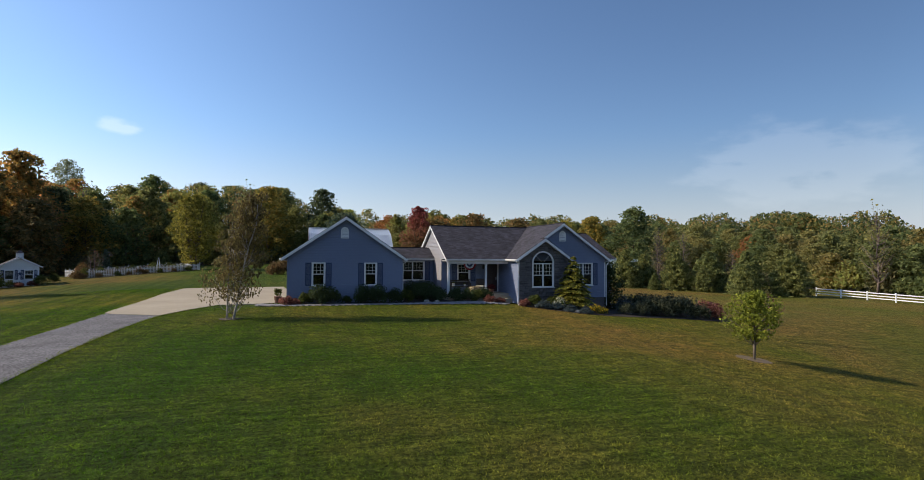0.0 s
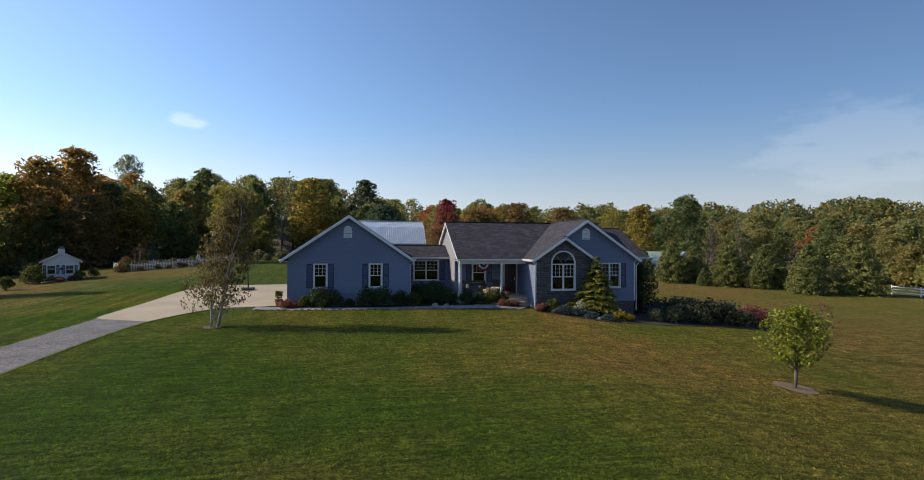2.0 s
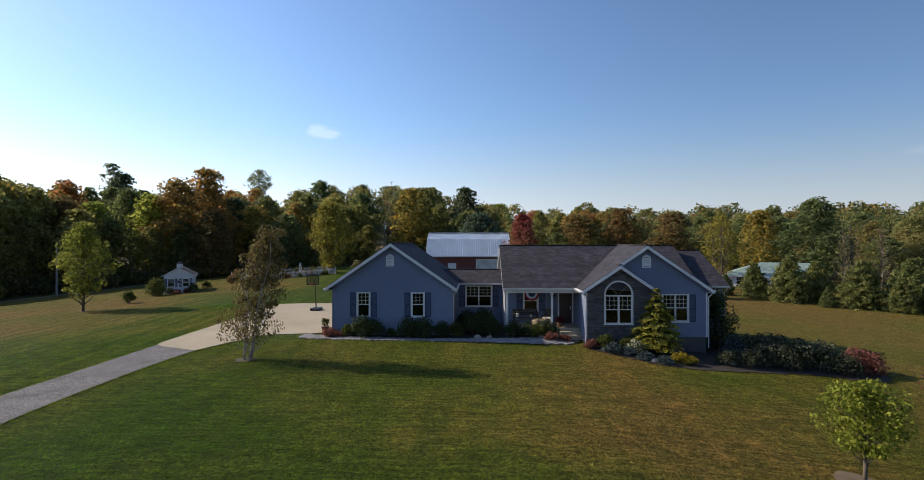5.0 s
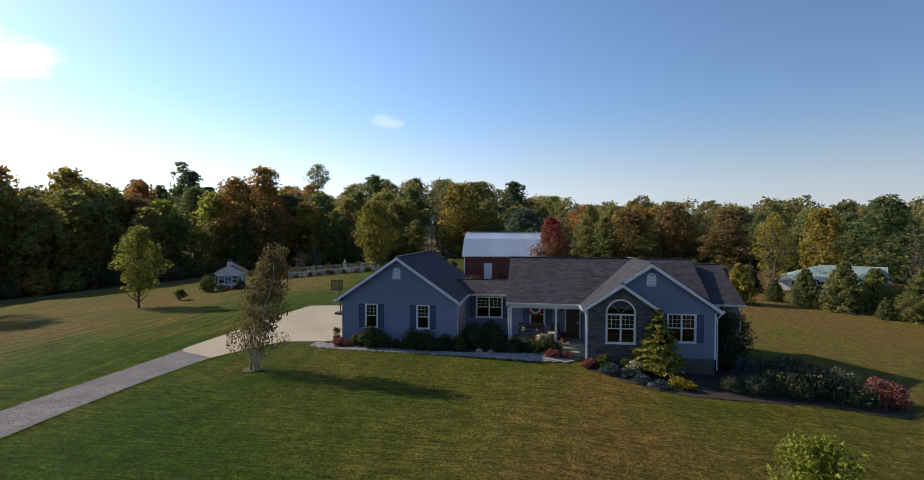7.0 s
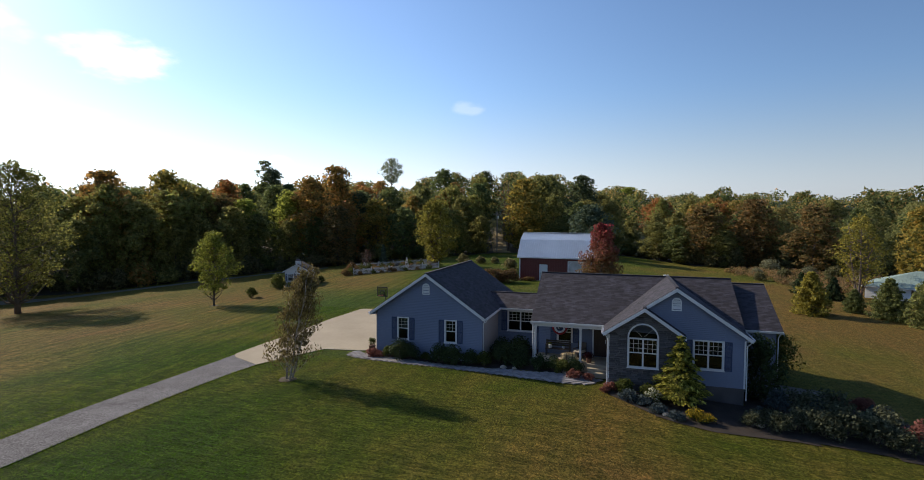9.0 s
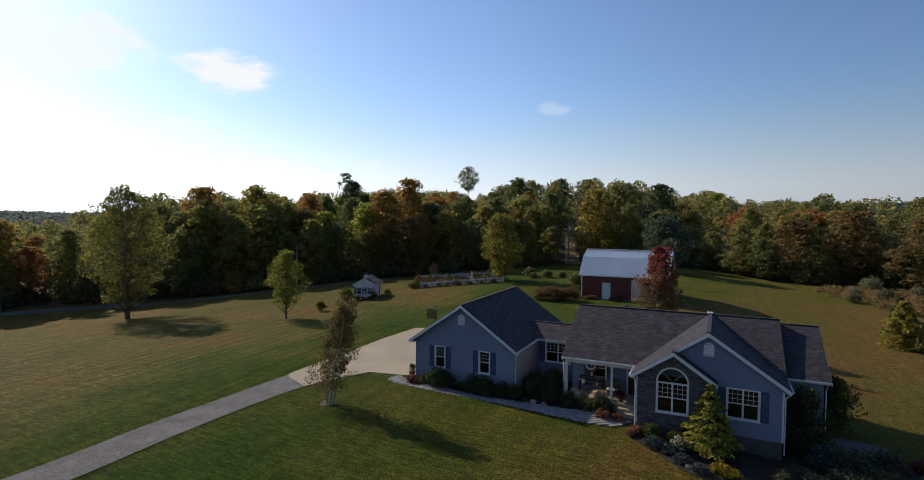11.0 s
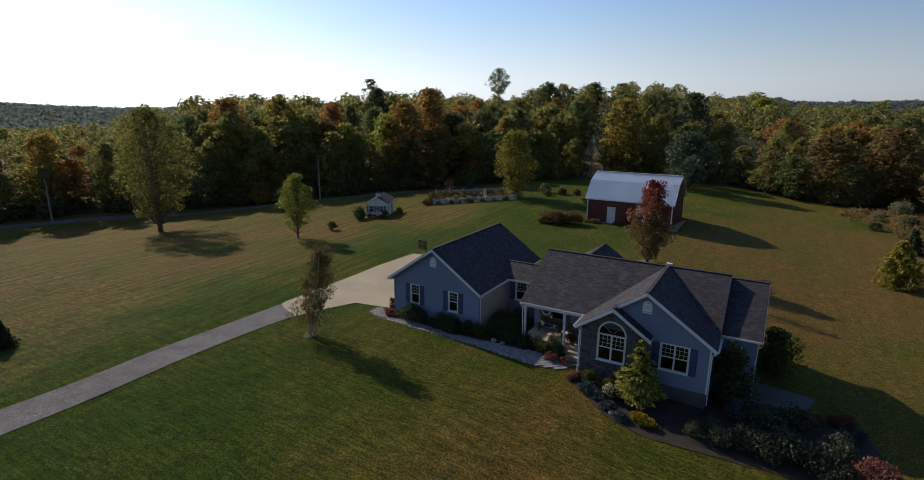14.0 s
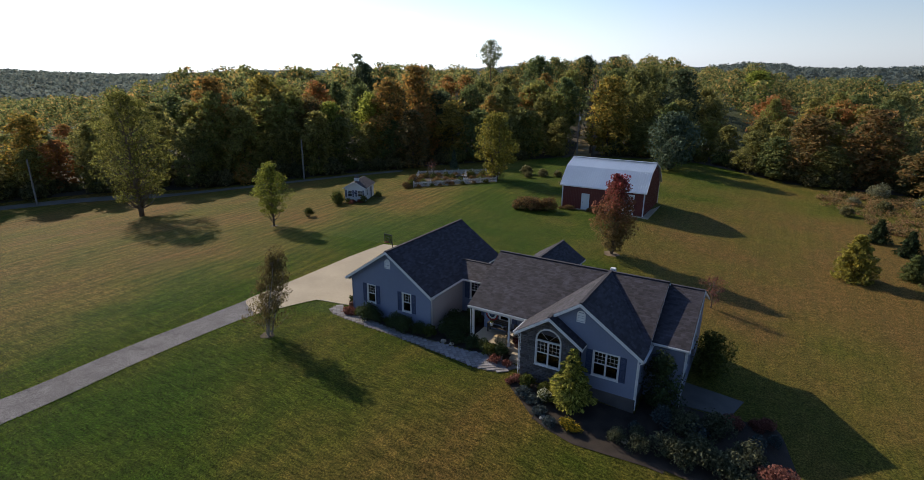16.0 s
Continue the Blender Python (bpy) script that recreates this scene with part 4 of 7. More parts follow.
roof_plane(house, [(22.47, 5.274, 5.31), (18.7, 5.274, 5.31), (22.47, 0.51, 2.795)], [(18.0, 0.46, 2.77), (22.47, 0.46, 2.77)], 6)
roof_plane(house, [(10.42, 5.274, 5.31), (22.47, 5.274, 5.31), (22.47, 10.09, 2.77), (10.42, 10.09, 2.77)], [(10.42, 10.09, 2.77), (22.47, 10.09, 2.77)], 7)
roof_plane(house, [(14.85, -1.525, 2.77), (14.85, 0.46, 2.77), (18.7, 5.274, 5.36), (18.7, -1.05, 5.36), (17.03, -1.05, 4.2365), (17.03, -1.525, 4.2365)], [(14.85, -1.525, 2.77), (14.85, 0.46, 2.77)], 8)
roof_plane(house, [(17.03, -1.525, 4.2365), (19.19, -1.525, 2.77), (19.19, -0.77, 2.77), (17.03, -0.77, 4.2365)], [(19.19, -1.525, 2.77), (19.19, -0.77, 2.77)], 9)
roof_plane(house, [(18.7, -1.05, 5.36), (22.5, -1.05, 2.77), (22.5, 0.46, 2.77), (18.7, 5.274, 5.36)], [(22.5, -1.05, 2.77), (22.5, 0.46, 2.77)], 10)
roof_plane(house, [(22.3, 1.37, 2.84), (24.54, 1.37, 2.84), (24.54, 5.92, 4.97), (22.3, 5.92, 4.97)], [(22.3, 1.37, 2.84), (24.54, 1.37, 2.84)], 11)
roof_plane(house, [(22.3, 10.47, 2.84), (24.54, 10.47, 2.84), (24.54, 5.92, 4.97), (22.3, 5.92, 4.97)], [(22.3, 10.47, 2.84), (24.54, 10.47, 2.84)], 12)
roof_plane(house, [(12.2, 7.45, 4.15), (12.2, 14.0, 4.15), (14.3, 14.0, 2.77), (14.3, 10.09, 2.77)], [(14.3, 10.0, 2.77), (14.3, 14.0, 2.77)], 13)
roof_plane(house, [(12.2, 7.45, 4.15), (12.2, 14.0, 4.15), (10.1, 14.0, 2.77), (10.1, 10.09, 2.77)], [(10.1, 10.0, 2.77), (10.1, 14.0, 2.77)], 14)
# ridge caps
for p0, p1 in (((3.6, 0.085, 5.52), (3.6, 10.98, 5.52)), ((10.42, 5.274, 5.345), (22.47, 5.274, 5.345)), ((18.7, -1.05, 5.395), (18.7, 5.274, 5.395)), ((22.3, 5.92, 5.0), (24.54, 5.92, 5.0)), ((17.03, -1.525, 4.27), (17.03, -0.78, 4.27)), ((6.39, 6.47, 3.62), (10.42, 6.47, 3.62)), ((12.2, 7.6, 4.18), (12.2, 14.0, 4.18))):
    part("ridge_cap", beam(bmesh.new(), p0, p1, 0.2, 0.045), SHINGLE, house)
# rake boards on the gables' edges; those of the main block stay tucked under its shingles
for p0, p1 in (((3.6, 0.068, 5.49), (-0.40, 0.068, 2.76)), ((3.6, 0.068, 5.49), (7.60, 0.068, 2.76)), ((10.45, 5.274, 5.31), (10.45, 0.44, 2.76)), ((10.45, 5.274, 5.31), (10.45, 10.09, 2.76)),
               ((17.03, -1.542, 4.235), (14.85, -1.542, 2.77)), ((17.03, -1.542, 4.235), (19.19, -1.542, 2.77)), ((18.7, -1.067, 5.36), (17.03, -1.067, 4.23)), ((18.7, -1.067, 5.36), (22.5, -1.067, 2.77)),
               ((24.557, 5.92, 4.97), (24.557, 1.37, 2.84)), ((24.557, 5.92, 4.97), (24.557, 10.47, 2.84)), ((12.2, 14.017, 4.15), (10.1, 14.017, 2.77)), ((12.2, 14.017, 4.15), (14.3, 14.017, 2.77))):
    drop = Vector((0, 0, 0.082))
    part("rake_board", beam(bmesh.new(), Vector(p0) - drop, Vector(p1) - drop, 0.03, 0.135), WHITE, house)


def gutter(p0, p1, out):
    """An open white gutter under an eave."""
    bm = bmesh.new()
    p0, p1, o = Vector(p0), Vector(p1), Vector(out)
    prof = [(0, 0.0), (0.0, -0.12), (0.07, -0.13), (0.11, -0.06), (0.12, 0.0), (0.105, 0.0), (0.095, -0.055), (0.06, -0.11), (0.015, -0.105), (0.015, 0.0)]
    a = [bm.verts.new(p0 + o * u + Vector((0, 0, v))) for u, v in prof]
    b = [bm.verts.new(p1 + o * u + Vector((0, 0, v))) for u, v in prof]
    for i in range(len(prof)):
        j = (i + 1) % len(prof)
        bm.faces.new((a[i], b[i], b[j], a[j]))
    bm.faces.new(a[::-1])
    bm.faces.new(b)
    return part("gutter", bm, WHITE, house)


gutter((7.6, 0.1, 2.745), (7.6, 4.5, 2.745), (1, 0, 0))
gutter((-0.4, 0.1, 2.745), (-0.4, 10.9, 2.745), (-1, 0, 0))
gutter((7.65, 4.54, 2.745), (10.3, 4.54, 2.745), (0, -1, 0))
gutter((10.42, 0.46, 2.755), (14.8, 0.46, 2.755), (0, -1, 0))
gutter((14.85, -1.5, 2.755), (14.85, 0.4, 2.755), (-1, 0, 0))
gutter((22.5, -1.0, 2.755), (22.5, 1.3, 2.755), (1, 0, 0))
gutter((22.6, 1.37, 2.825), (24.5, 1.37, 2.825), (0, -1, 0))
for q in ((-0.4, 0.0, 0.12, 10.9, 2.61), (7.35, 7.6, 0.12, 4.9, 2.61), (22.2, 22.5, -1.0, 1.7, 2.61)):
    part("soffit", boxed(q[0], q[1], q[2], q[3], q[4], q[4] + 0.015), WHITE, house)
part("soffit", boxed(14.86, 15.15, -1.45, 2.5, 2.6, 2.615), WHITE, house)
part("soffit", boxed(7.6, 10.5, 4.56, 4.9, 2.6, 2.615), WHITE, house)
for pts in ([(7.66, 0.5, 2.66), (7.60, 0.45, 2.5), (7.42, 0.45, 2.4), (7.42, 0.45, -0.1)], [(14.9, -1.3, 2.66), (15.0, -1.28, 2.5), (15.08, -1.28, 2.4), (15.08, -1.28, -0.2)], [(22.56, -0.8, 2.66), (22.4, -0.82, 2.45), (22.27, -0.82, 2.35), (22.27, -0.82, -0.6)],
            [(24.4, 1.3, 2.75), (24.34, 1.5, 2.5), (24.34, 1.62, 2.4), (24.34, 1.62, -1.2)], [(10.5, 0.4, 2.66), (10.55, 0.6, 2.4), (10.58, 0.64, 0.3)]):
    part("downspout", tube(bmesh.new(), pts, [0.032] * len(pts), 6), WHITE, house)
for q in ((-0.03, 0.06, 0.37, 0.40), (7.29, 7.38, 0.37, 0.40)):
    part("corner_board", boxed(q[0], q[1], 0.362, 0.40, -0.25, 2.6), SIDING, house)
for q in ((22.14, 22.23, -0.785, -0.75), (15.12, 15.2, -1.235, -1.2)):
    part("corner_board", boxed(*q, 0.02, 2.6), WHITE, house)
bm = boxed(18.5, 18.85, 5.8, 6.1, 4.7, 5.34, bevel=0.02)
part("vent_box", bm, WHITE, house, "small pale roof vent box")
part("wall_lamp", boxed(13.78, 13.9, 2.36, 2.46, 2.0, 2.28, bevel=0.02), BLACK, house)

# stones of the veneer
rnd = random.Random(4)
stone_meshes = []
for k in range(10):
    bm = boxed(-0.5, 0.5, -0.035, 0.02, -0.5, 0.5)
    bmesh.ops.bevel(bm, geom=[e for e in bm.edges if all(v.co.y < 0 for v in e.verts)], offset=0.06, segments=1, affect="EDGES")
    for v in bm.verts:
        v.co += Vector((rnd.uniform(-0.05, 0.05), rnd.uniform(-0.012, 0.008), rnd.uniform(-0.05, 0.05)))
    me = bpy.data.meshes.new("stone")
    bm.to_mesh(me)
    bm.free()
    me.materials.append(STONE)
    stone_meshes.append(me)
z = -0.5
while z < 4.06:
    h = rnd.choice((0.08, 0.11, 0.14))
    for a0, b0, a1, b1 in spans([stone_loop, [(x + (0.09 if x > 17 else -0.09), q + (0.08 if q > 1 else -0.12)) for x, q in opening]], z, min(z + h, 4.08)):
        x, end = max(a0, a1), min(b0, b1)
        while x < end - 0.04:
            w = min(rnd.uniform(0.22, 0.6), end - x)
            if end - x - w < 0.12:
                w = end - x
            s = new("stone", rnd.choice(stone_meshes))
            s.parent = stone_wall
            s.matrix_basis = pose(x + w / 2, -1.205, z + h / 2) @ Matrix.Diagonal((w - 0.014, 1 + rnd.random() * 0.5, h - 0.014, 1))
            x += w
    z += h

# ---- barn ----
barn = thing("barn", "dark red steel barn with a pale gambrel roof", "barn")
BX0, BX1, BY0, BY1, BZ = 2.25, 13.3, 41.0, 50.2, 0.0
prof = [(40.65, 3.62), (43.1, 5.95), (45.6, 6.85), (48.1, 5.95), (50.55, 3.62)]
shape = [(BY0, BZ), (BY1, BZ), (BY1, 3.8), (48.05, 5.8), (45.6, 6.7), (43.15, 5.8), (BY0, 3.8)]


def ribbed(name, loops, plane, mat, parent, pitch=0.23, lip=0.02, label=""):
    """Steel sheeting with upright ribs."""
    o, u, v, n = (Vector(q) for q in plane)
    flip = [[(b, a) for a, b in loop] for loop in loops]
    lo, hi = min(p[1] for q in flip for p in q), max(p[1] for q in flip for p in q)
    cuts = {lo, hi, *[p[1] for q in flip for p in q]}
    x = lo
    while x < hi:
        cuts |= {round(x, 4), round(min(hi, x + pitch * 0.75), 4), round(min(hi, x + pitch * 0.82), 4), round(min(hi, x + pitch * 0.93), 4)}
        x += pitch
    cuts = sorted(cuts)
    verts, faces = [], []
    at = lambda c: lip if pitch * 0.80 <= (c - lo) % pitch <= pitch * 0.95 else 0.0
    for c0, c1 in zip(cuts, cuts[1:]):
        if c1 - c0 < 1e-3:
            continue
        for a0, b0, a1, b1 in spans(flip, c0, c1):
            i = len(verts)
            for a, c in ((a0, c0), (b0, c0), (b1, c1), (a1, c1)):
                verts.append(o + u * c + v * a + n * at(c))
            faces.append((i, i + 1, i + 2, i + 3))
    return part_of(name, verts, faces, mat, parent, label)


MD = (5.05, 6.05, 0.35, 2.55)
BD = (8.9, 12.0, 0.35, 3.1)
ribbed("wall", [rect(BX0, BX1, BZ, 3.75), rect(*MD), rect(*BD)], FRONT(BY0), BARN_RED, barn)
ribbed("wall", [shape], SIDE_R(BX1), BARN_RED, barn)
ribbed("wall", [shape], SIDE_L(BX0), BARN_RED, barn)
ribbed("wall", [rect(BX0, BX1, BZ, 3.75)], BACK(BY1), BARN_RED, barn)
for (y0, z0), (y1, z1) in zip(prof, prof[1:]):
    L = math.hypot(y1 - y0, z1 - z0)
    v = Vector((0, (y1 - y0) / L, (z1 - z0) / L))
    n = Vector((1, 0, 0)).cross(v)
    ribbed("roof_sheet", [rect(BX0 - 0.3, BX1 + 0.3, 0, L)], ((0, y0, z0), X, v, n), TIN, barn, pitch=0.3, lip=0.04)
    part("roof_underside", slab(bmesh.new(), [(BX0 - 0.29, y0, z0 - 0.02), (BX1 + 0.29, y0, z0 - 0.02), (BX1 + 0.29, y1, z1 - 0.02), (BX0 - 0.29, y1, z1 - 0.02)], 0.08), TIN, barn)
    for x in (BX0 - 0.31, BX1 + 0.31):
        part("rake_board", beam(bmesh.new(), (x, y0, z0 + 0.03), (x, y1, z1 + 0.03), 0.04, 0.17), WHITE, barn)
part("ridge_cap", beam(bmesh.new(), (BX0 - 0.3, 45.6, 6.93), (BX1 + 0.3, 45.6, 6.93), 0.4, 0.05), TIN, barn)
part("eave_board", beam(bmesh.new(), (BX0 - 0.3, 40.64, 3.64), (BX1 + 0.3, 40.64, 3.64), 0.04, 0.16), WHITE, barn)
for x in (BX0, BX1):
    for y in (BY0, BY1):
        part("corner_board", boxed(x - 0.07, x + 0.07, y - 0.06, y + 0.06, BZ, 3.7), WHITE, barn)
for q, w in ((MD, 1), (BD, 2)):
    bm = boxed(q[0] + 0.05, q[1] - 0.05, BY0 + 0.01, BY0 + 0.06, q[2], q[3] - 0.05)
    for k in range(w):
        a = q[0] + 0.12 + k * (q[1] - q[0] - 0.1) / w
        box(bm, a, a + (q[1] - q[0]) / w - 0.25, BY0 - 0.01, BY0 + 0.01, q[2] + 0.15, q[2] + 0.95, 0.006)
        box(bm, a, a + (q[1] - q[0]) / w - 0.25, BY0 - 0.01, BY0 + 0.01, q[2] + 1.1, q[3] - 0.2, 0.006)
    d = part("door", bm, WHITE if w == 1 else FENCE_PAINT, barn, "white panelled barn door")
    part("door_handle", boxed(q[0] + 0.12, q[0] + 0.16, BY0 - 0.05, BY0 - 0.01, q[2] + 1.0, q[2] + 1.12), BLACK, d)
    bm = bmesh.new()
    if w == 2:
        for sx, ex in ((q[0], 1), (q[1], -1)):
            beam(bm, (sx, BY0 - 0.03, q[3] - 0.45), (sx + ex * 0.5, BY0 - 0.03, q[3]), 0.06, 0.14)
    for r in ((q[0] - 0.06, q[0] + 0.05, q[2], q[3]), (q[1] - 0.05, q[1] + 0.06, q[2], q[3]), (q[0] - 0.06, q[1] + 0.06, q[3] - 0.05, q[3] + 0.08)):
        box(bm, r[0], r[1], BY0 - 0.04, BY0 + 0.02, r[2], r[3])
    part("door_casing", bm, WHITE, barn)
part("slab", boxed(BX0 - 0.3, BX1 + 0.8, BY0 - 0.5, BY1 + 0.3, BZ - 0.6, BZ + 0.42, bevel=0.02), CONCRETE, barn, "pale concrete barn slab")

# ---- plants ----


def leaf_cards(rng, centres, sizes, count, leaf, flat=0.75, droop=0.0, long=1.0, three=False, shell=1.0):
    """Small leaf cards scattered in clumps, folded or (three) with three corners: vertices and faces."""
    k = len(centres)
    pick = rng.integers(0, k, count)
    r = (np.cbrt(rng.random(count)) ** shell)[:, None]
    d = rng.normal(size=(count, 3))
    d /= np.linalg.norm(d, axis=1)[:, None]
    p = centres[pick] + d * r * sizes[pick][:, None] * np.array([1, 1, flat])
    n = rng.normal(size=(count, 3)) + d * 0.9 + np.array([0, 0, 0.5])
    n /= np.linalg.norm(n, axis=1)[:, None]
    a = np.cross(n, rng.normal(size=(count, 3)))
    a[:, 2] -= droop
    a /= np.linalg.norm(a, axis=1)[:, None]
    b = np.cross(n, a)
    s = leaf * rng.uniform(0.6, 1.4, count)[:, None]
    a, b = a * s * long, b * s * 0.62
    if three:
        v = np.stack([p - a, p + a * rng.uniform(-0.2, 0.6, (count, 1)) + b * 1.5, p + a - b * rng.uniform(0.2, 1.2, (count, 1))], axis=1).reshape(-1, 3)
        return v, np.arange(count * 3).reshape(-1, 3)
    v = np.stack([p - a, p + b * rng.uniform(0.7, 1.2, (count, 1)), p + a, p - b * rng.uniform(0.7, 1.2, (count, 1)) + n * s * 0.25], axis=1).reshape(-1, 3)
    f = np.arange(count * 4).reshape(-1, 4)
    return v, f


def leaf_mesh(name, v, f, mat):
    me = bpy.data.meshes.new(name)
    me.vertices.add(len(v))
    me.vertices.foreach_set("co", np.asarray(v, dtype=np.float32).ravel())
    me.loops.add(f.size)
    me.loops.foreach_set("vertex_index", f.astype(np.int32).ravel())
    me.polygons.add(len(f))
    me.polygons.foreach_set("loop_start", (np.arange(len(f)) * f.shape[1]).astype(np.int32))
    me.update(calc_edges=True)
    me.materials.append(mat)
    return me


def envelope(shape, h):
    """Radius of a crown at relative height h, of 1."""
    if shape == "oval":
        return math.sin(math.pi * min(1, max(0, 0.06 + 0.90 * h))) ** 0.6 * (1.05 - 0.35 * h)
    if shape == "round":
        return math.sqrt(max(0.02, 1 - (2 * h - 0.92) ** 2 * 0.95))
    if shape == "cone":
        return 1.02 - 0.97 * h
    if shape == "column":
        return (0.75 + 0.25 * math.sin(math.pi * h)) * (1 - 0.75 * max(0, h - 0.55) / 0.45)
    return 1.0 - 0.6 * h


def tree(name, label, seed, height, radius, base, leaf_mat, bark=None, leaves=3000, leaf=0.28, shape="oval", clumps=34, stems=1, trunk=0.16, gap=0.0, group="", category="tree", droop=0.0, long=1.0, lean=0.0, clump_size=0.30, three=False, limb_step=1):
    """A tree: tapered trunk with limbs to the clumps of leaves that make the crown."""
    rng = np.random.default_rng(seed)
    rnd = random.Random(seed)
    th = thing(name, label, category, group)
    cz = height - base
    cs, sz = [], []
    for i in range(clumps):
        h = (i + 0.5) / clumps
        h = h ** 0.85
        ang = i * 2.399 + rnd.uniform(-0.5, 0.5)
        rr = envelope(shape, h) * radius * rnd.uniform(0.80, 1.12) * (rnd.uniform(0.45, 0.85) if i % 4 else rnd.uniform(0.0, 0.4))
        cs.append((rr * math.cos(ang) + lean * h * height, rr * math.sin(ang), base + cz * h * 0.94 + rnd.uniform(-0.03, 0.03) * height))
        sz.append(radius * clump_size * rnd.uniform(0.55, 1.45) * (0.55 + 0.6 * envelope(shape, h)))
    cs, sz = np.array(cs), np.array(sz)
    bm = bmesh.new()
    for s in range(stems):
        off = 0 if stems == 1 else 0.16
        a0 = 6.283 * s / stems + seed
        top = base + cz * (0.86 if s == 0 else rnd.uniform(0.6, 0.8))
        sx, sy = (0, 0) if stems == 1 else (math.cos(a0) * radius * 0.35, math.sin(a0) * radius * 0.35)
        pts, rad = [], []
        for k in range(7):
            t = k / 6
            pts.append((off * math.cos(a0) + sx * t + lean * t * top + rnd.uniform(-0.02, 0.02) * height * t, off * math.sin(a0) + sy * t + rnd.uniform(-0.02, 0.02) * height * t, -0.25 + (top + 0.25) * t))
            rad.append(trunk * (1.25 if k == 0 else 1.0) * (1 - 0.9 * t) + 0.012)
        tube(bm, pts, rad, 8)
        for i in range(s, clumps, stems * limb_step):
            c = Vector(cs[i])
            t = max(0.25 * base / max(height, 0.1) + 0.05, min(0.9, (c.z - 0.28 * cz * 0.6) / (top + 0.01)))
            j = min(5, int(t * 6))
            a = Vector(pts[j]).lerp(Vector(pts[j + 1]), t * 6 - j)
            m = a.lerp(c, 0.5) + Vector((0, 0, -0.04 * cz))
            r = max(0.008, rad[j] * (0.42 if stems < 4 else 0.25))
            tube(bm, [a, m, c], [r, r * 0.6, 0.008], 5)
    part("trunk", bm, bark or BARK, th, smooth=True)
    v, f = leaf_cards(rng, cs, sz, leaves, leaf, droop=droop, long=long, three=three, shell=0.6)
    crown = new("crown", leaf_mesh("crown", v, f, leaf_mat))
    crown.parent = th
    return th


def conifer(name, label, seed, height, radius, mat, base=0.25, tiers=16, leaf=0.16, group="", per=90, trunk=0.09, full=1.0):
    """A conifer: a straight trunk with tiers of drooping boughs clothed in sprays."""
    rng = np.random.default_rng(seed)
    rnd = random.Random(seed)
    th = thing(name, label, "conifer", group)
    bm = tube(bmesh.new(), [(0, 0, -0.2), (0.02, 0, height * 0.5), (0, 0, height * 0.97)], [trunk, trunk * 0.6, 0.012], 7)
    cs, sz = [], []
    for i in range(tiers):
        h = i / tiers
        z = base + (height - base) * h ** 0.92
        reach = radius * (1.0 - 0.95 * h ** full) * rnd.uniform(0.85, 1.12)
        boughs = max(4, int(9 * (1 - 0.55 * h ** full)))
        for k in range(boughs):
            a = 6.283 * k / boughs + i * 0.9 + rnd.uniform(-0.25, 0.25)
            L = reach * rnd.uniform(0.75, 1.15)
            tip = Vector((math.cos(a) * L, math.sin(a) * L, z - 0.05 * L + 0.1 * radius * h))
            tube(bm, [(0, 0, z), tip], [0.02 + 0.012 * trunk / 0.09, 0.004], 4)
            for t in (0.35, 0.62, 0.9):
                cs.append(tuple(Vector((0, 0, z)).lerp(tip, t) + Vector((0, 0, -0.03 * L))))
                sz.append(0.10 * radius + 0.16 * L * (1.1 - 0.5 * t))
    part("trunk", bm, BARK, th, smooth=True)
    cs, sz = np.array(cs), np.array(sz)
    v, f = leaf_cards(rng, cs, sz, per * tiers, leaf, flat=0.45, droop=0.3, long=1.5)
    crown = new("crown", leaf_mesh("crown", v, f, mat))
    crown.parent = th
    return th


def shrub(name, label, seed, r, h, mat, leaves=500, leaf=0.06, group="", category="shrub", clumps=12, flower=None, three=False):
    """A shrub: short stems from the ground under a broken dome of leaves."""
    rng = np.random.default_rng(seed)
    rnd = random.Random(seed)
    th = thing(name, label, category, group)
    cs, sz = [], []
    for i in range(clumps):
        a, t = i * 2.399, math.sqrt((i + 0.5) / clumps)
        cs.append((math.cos(a) * r * 0.68 * t, math.sin(a) * r * 0.68 * t, h * (0.28 + 0.45 * (1 - t * t)) * rnd.uniform(0.8, 1.2)))
        sz.append(0.42 * r * rnd.uniform(0.75, 1.25))
    cs, sz = np.array(cs), np.array(sz)
    bm = bmesh.new()
    for c in cs:
        tube(bm, [(c[0] * 0.15, c[1] * 0.15, -0.08), tuple(c)], [0.018, 0.006], 4)
    part("stem", bm, BARK, th)
    v, f = leaf_cards(rng, cs, sz, leaves, leaf, flat=min(1.0, 0.8 * h / r), three=three)
    v[:, 2] = np.maximum(v[:, 2], 0.01)
    crown = new("foliage", leaf_mesh("foliage", v, f, mat))
    crown.parent = th
    if flower:
        v, f = leaf_cards(rng, cs + np.array([0, 0, 0.12 * h]), sz * 1.02, int(leaves * 1.1), leaf * 0.8, flat=0.8)
        fl = new("bloom", leaf_mesh("bloom", v, f, flower))
        fl.parent = th
        tagged(fl, kind="stuff")
    return th


def set_at(ob, x, y, turn=0.0, scale=1.0, sink=0.0):
    ob.matrix_basis = pose(x, y, ground(x, y) - sink, 0, 0, turn) @ Matrix.Diagonal((scale, scale, scale, 1))
    return ob


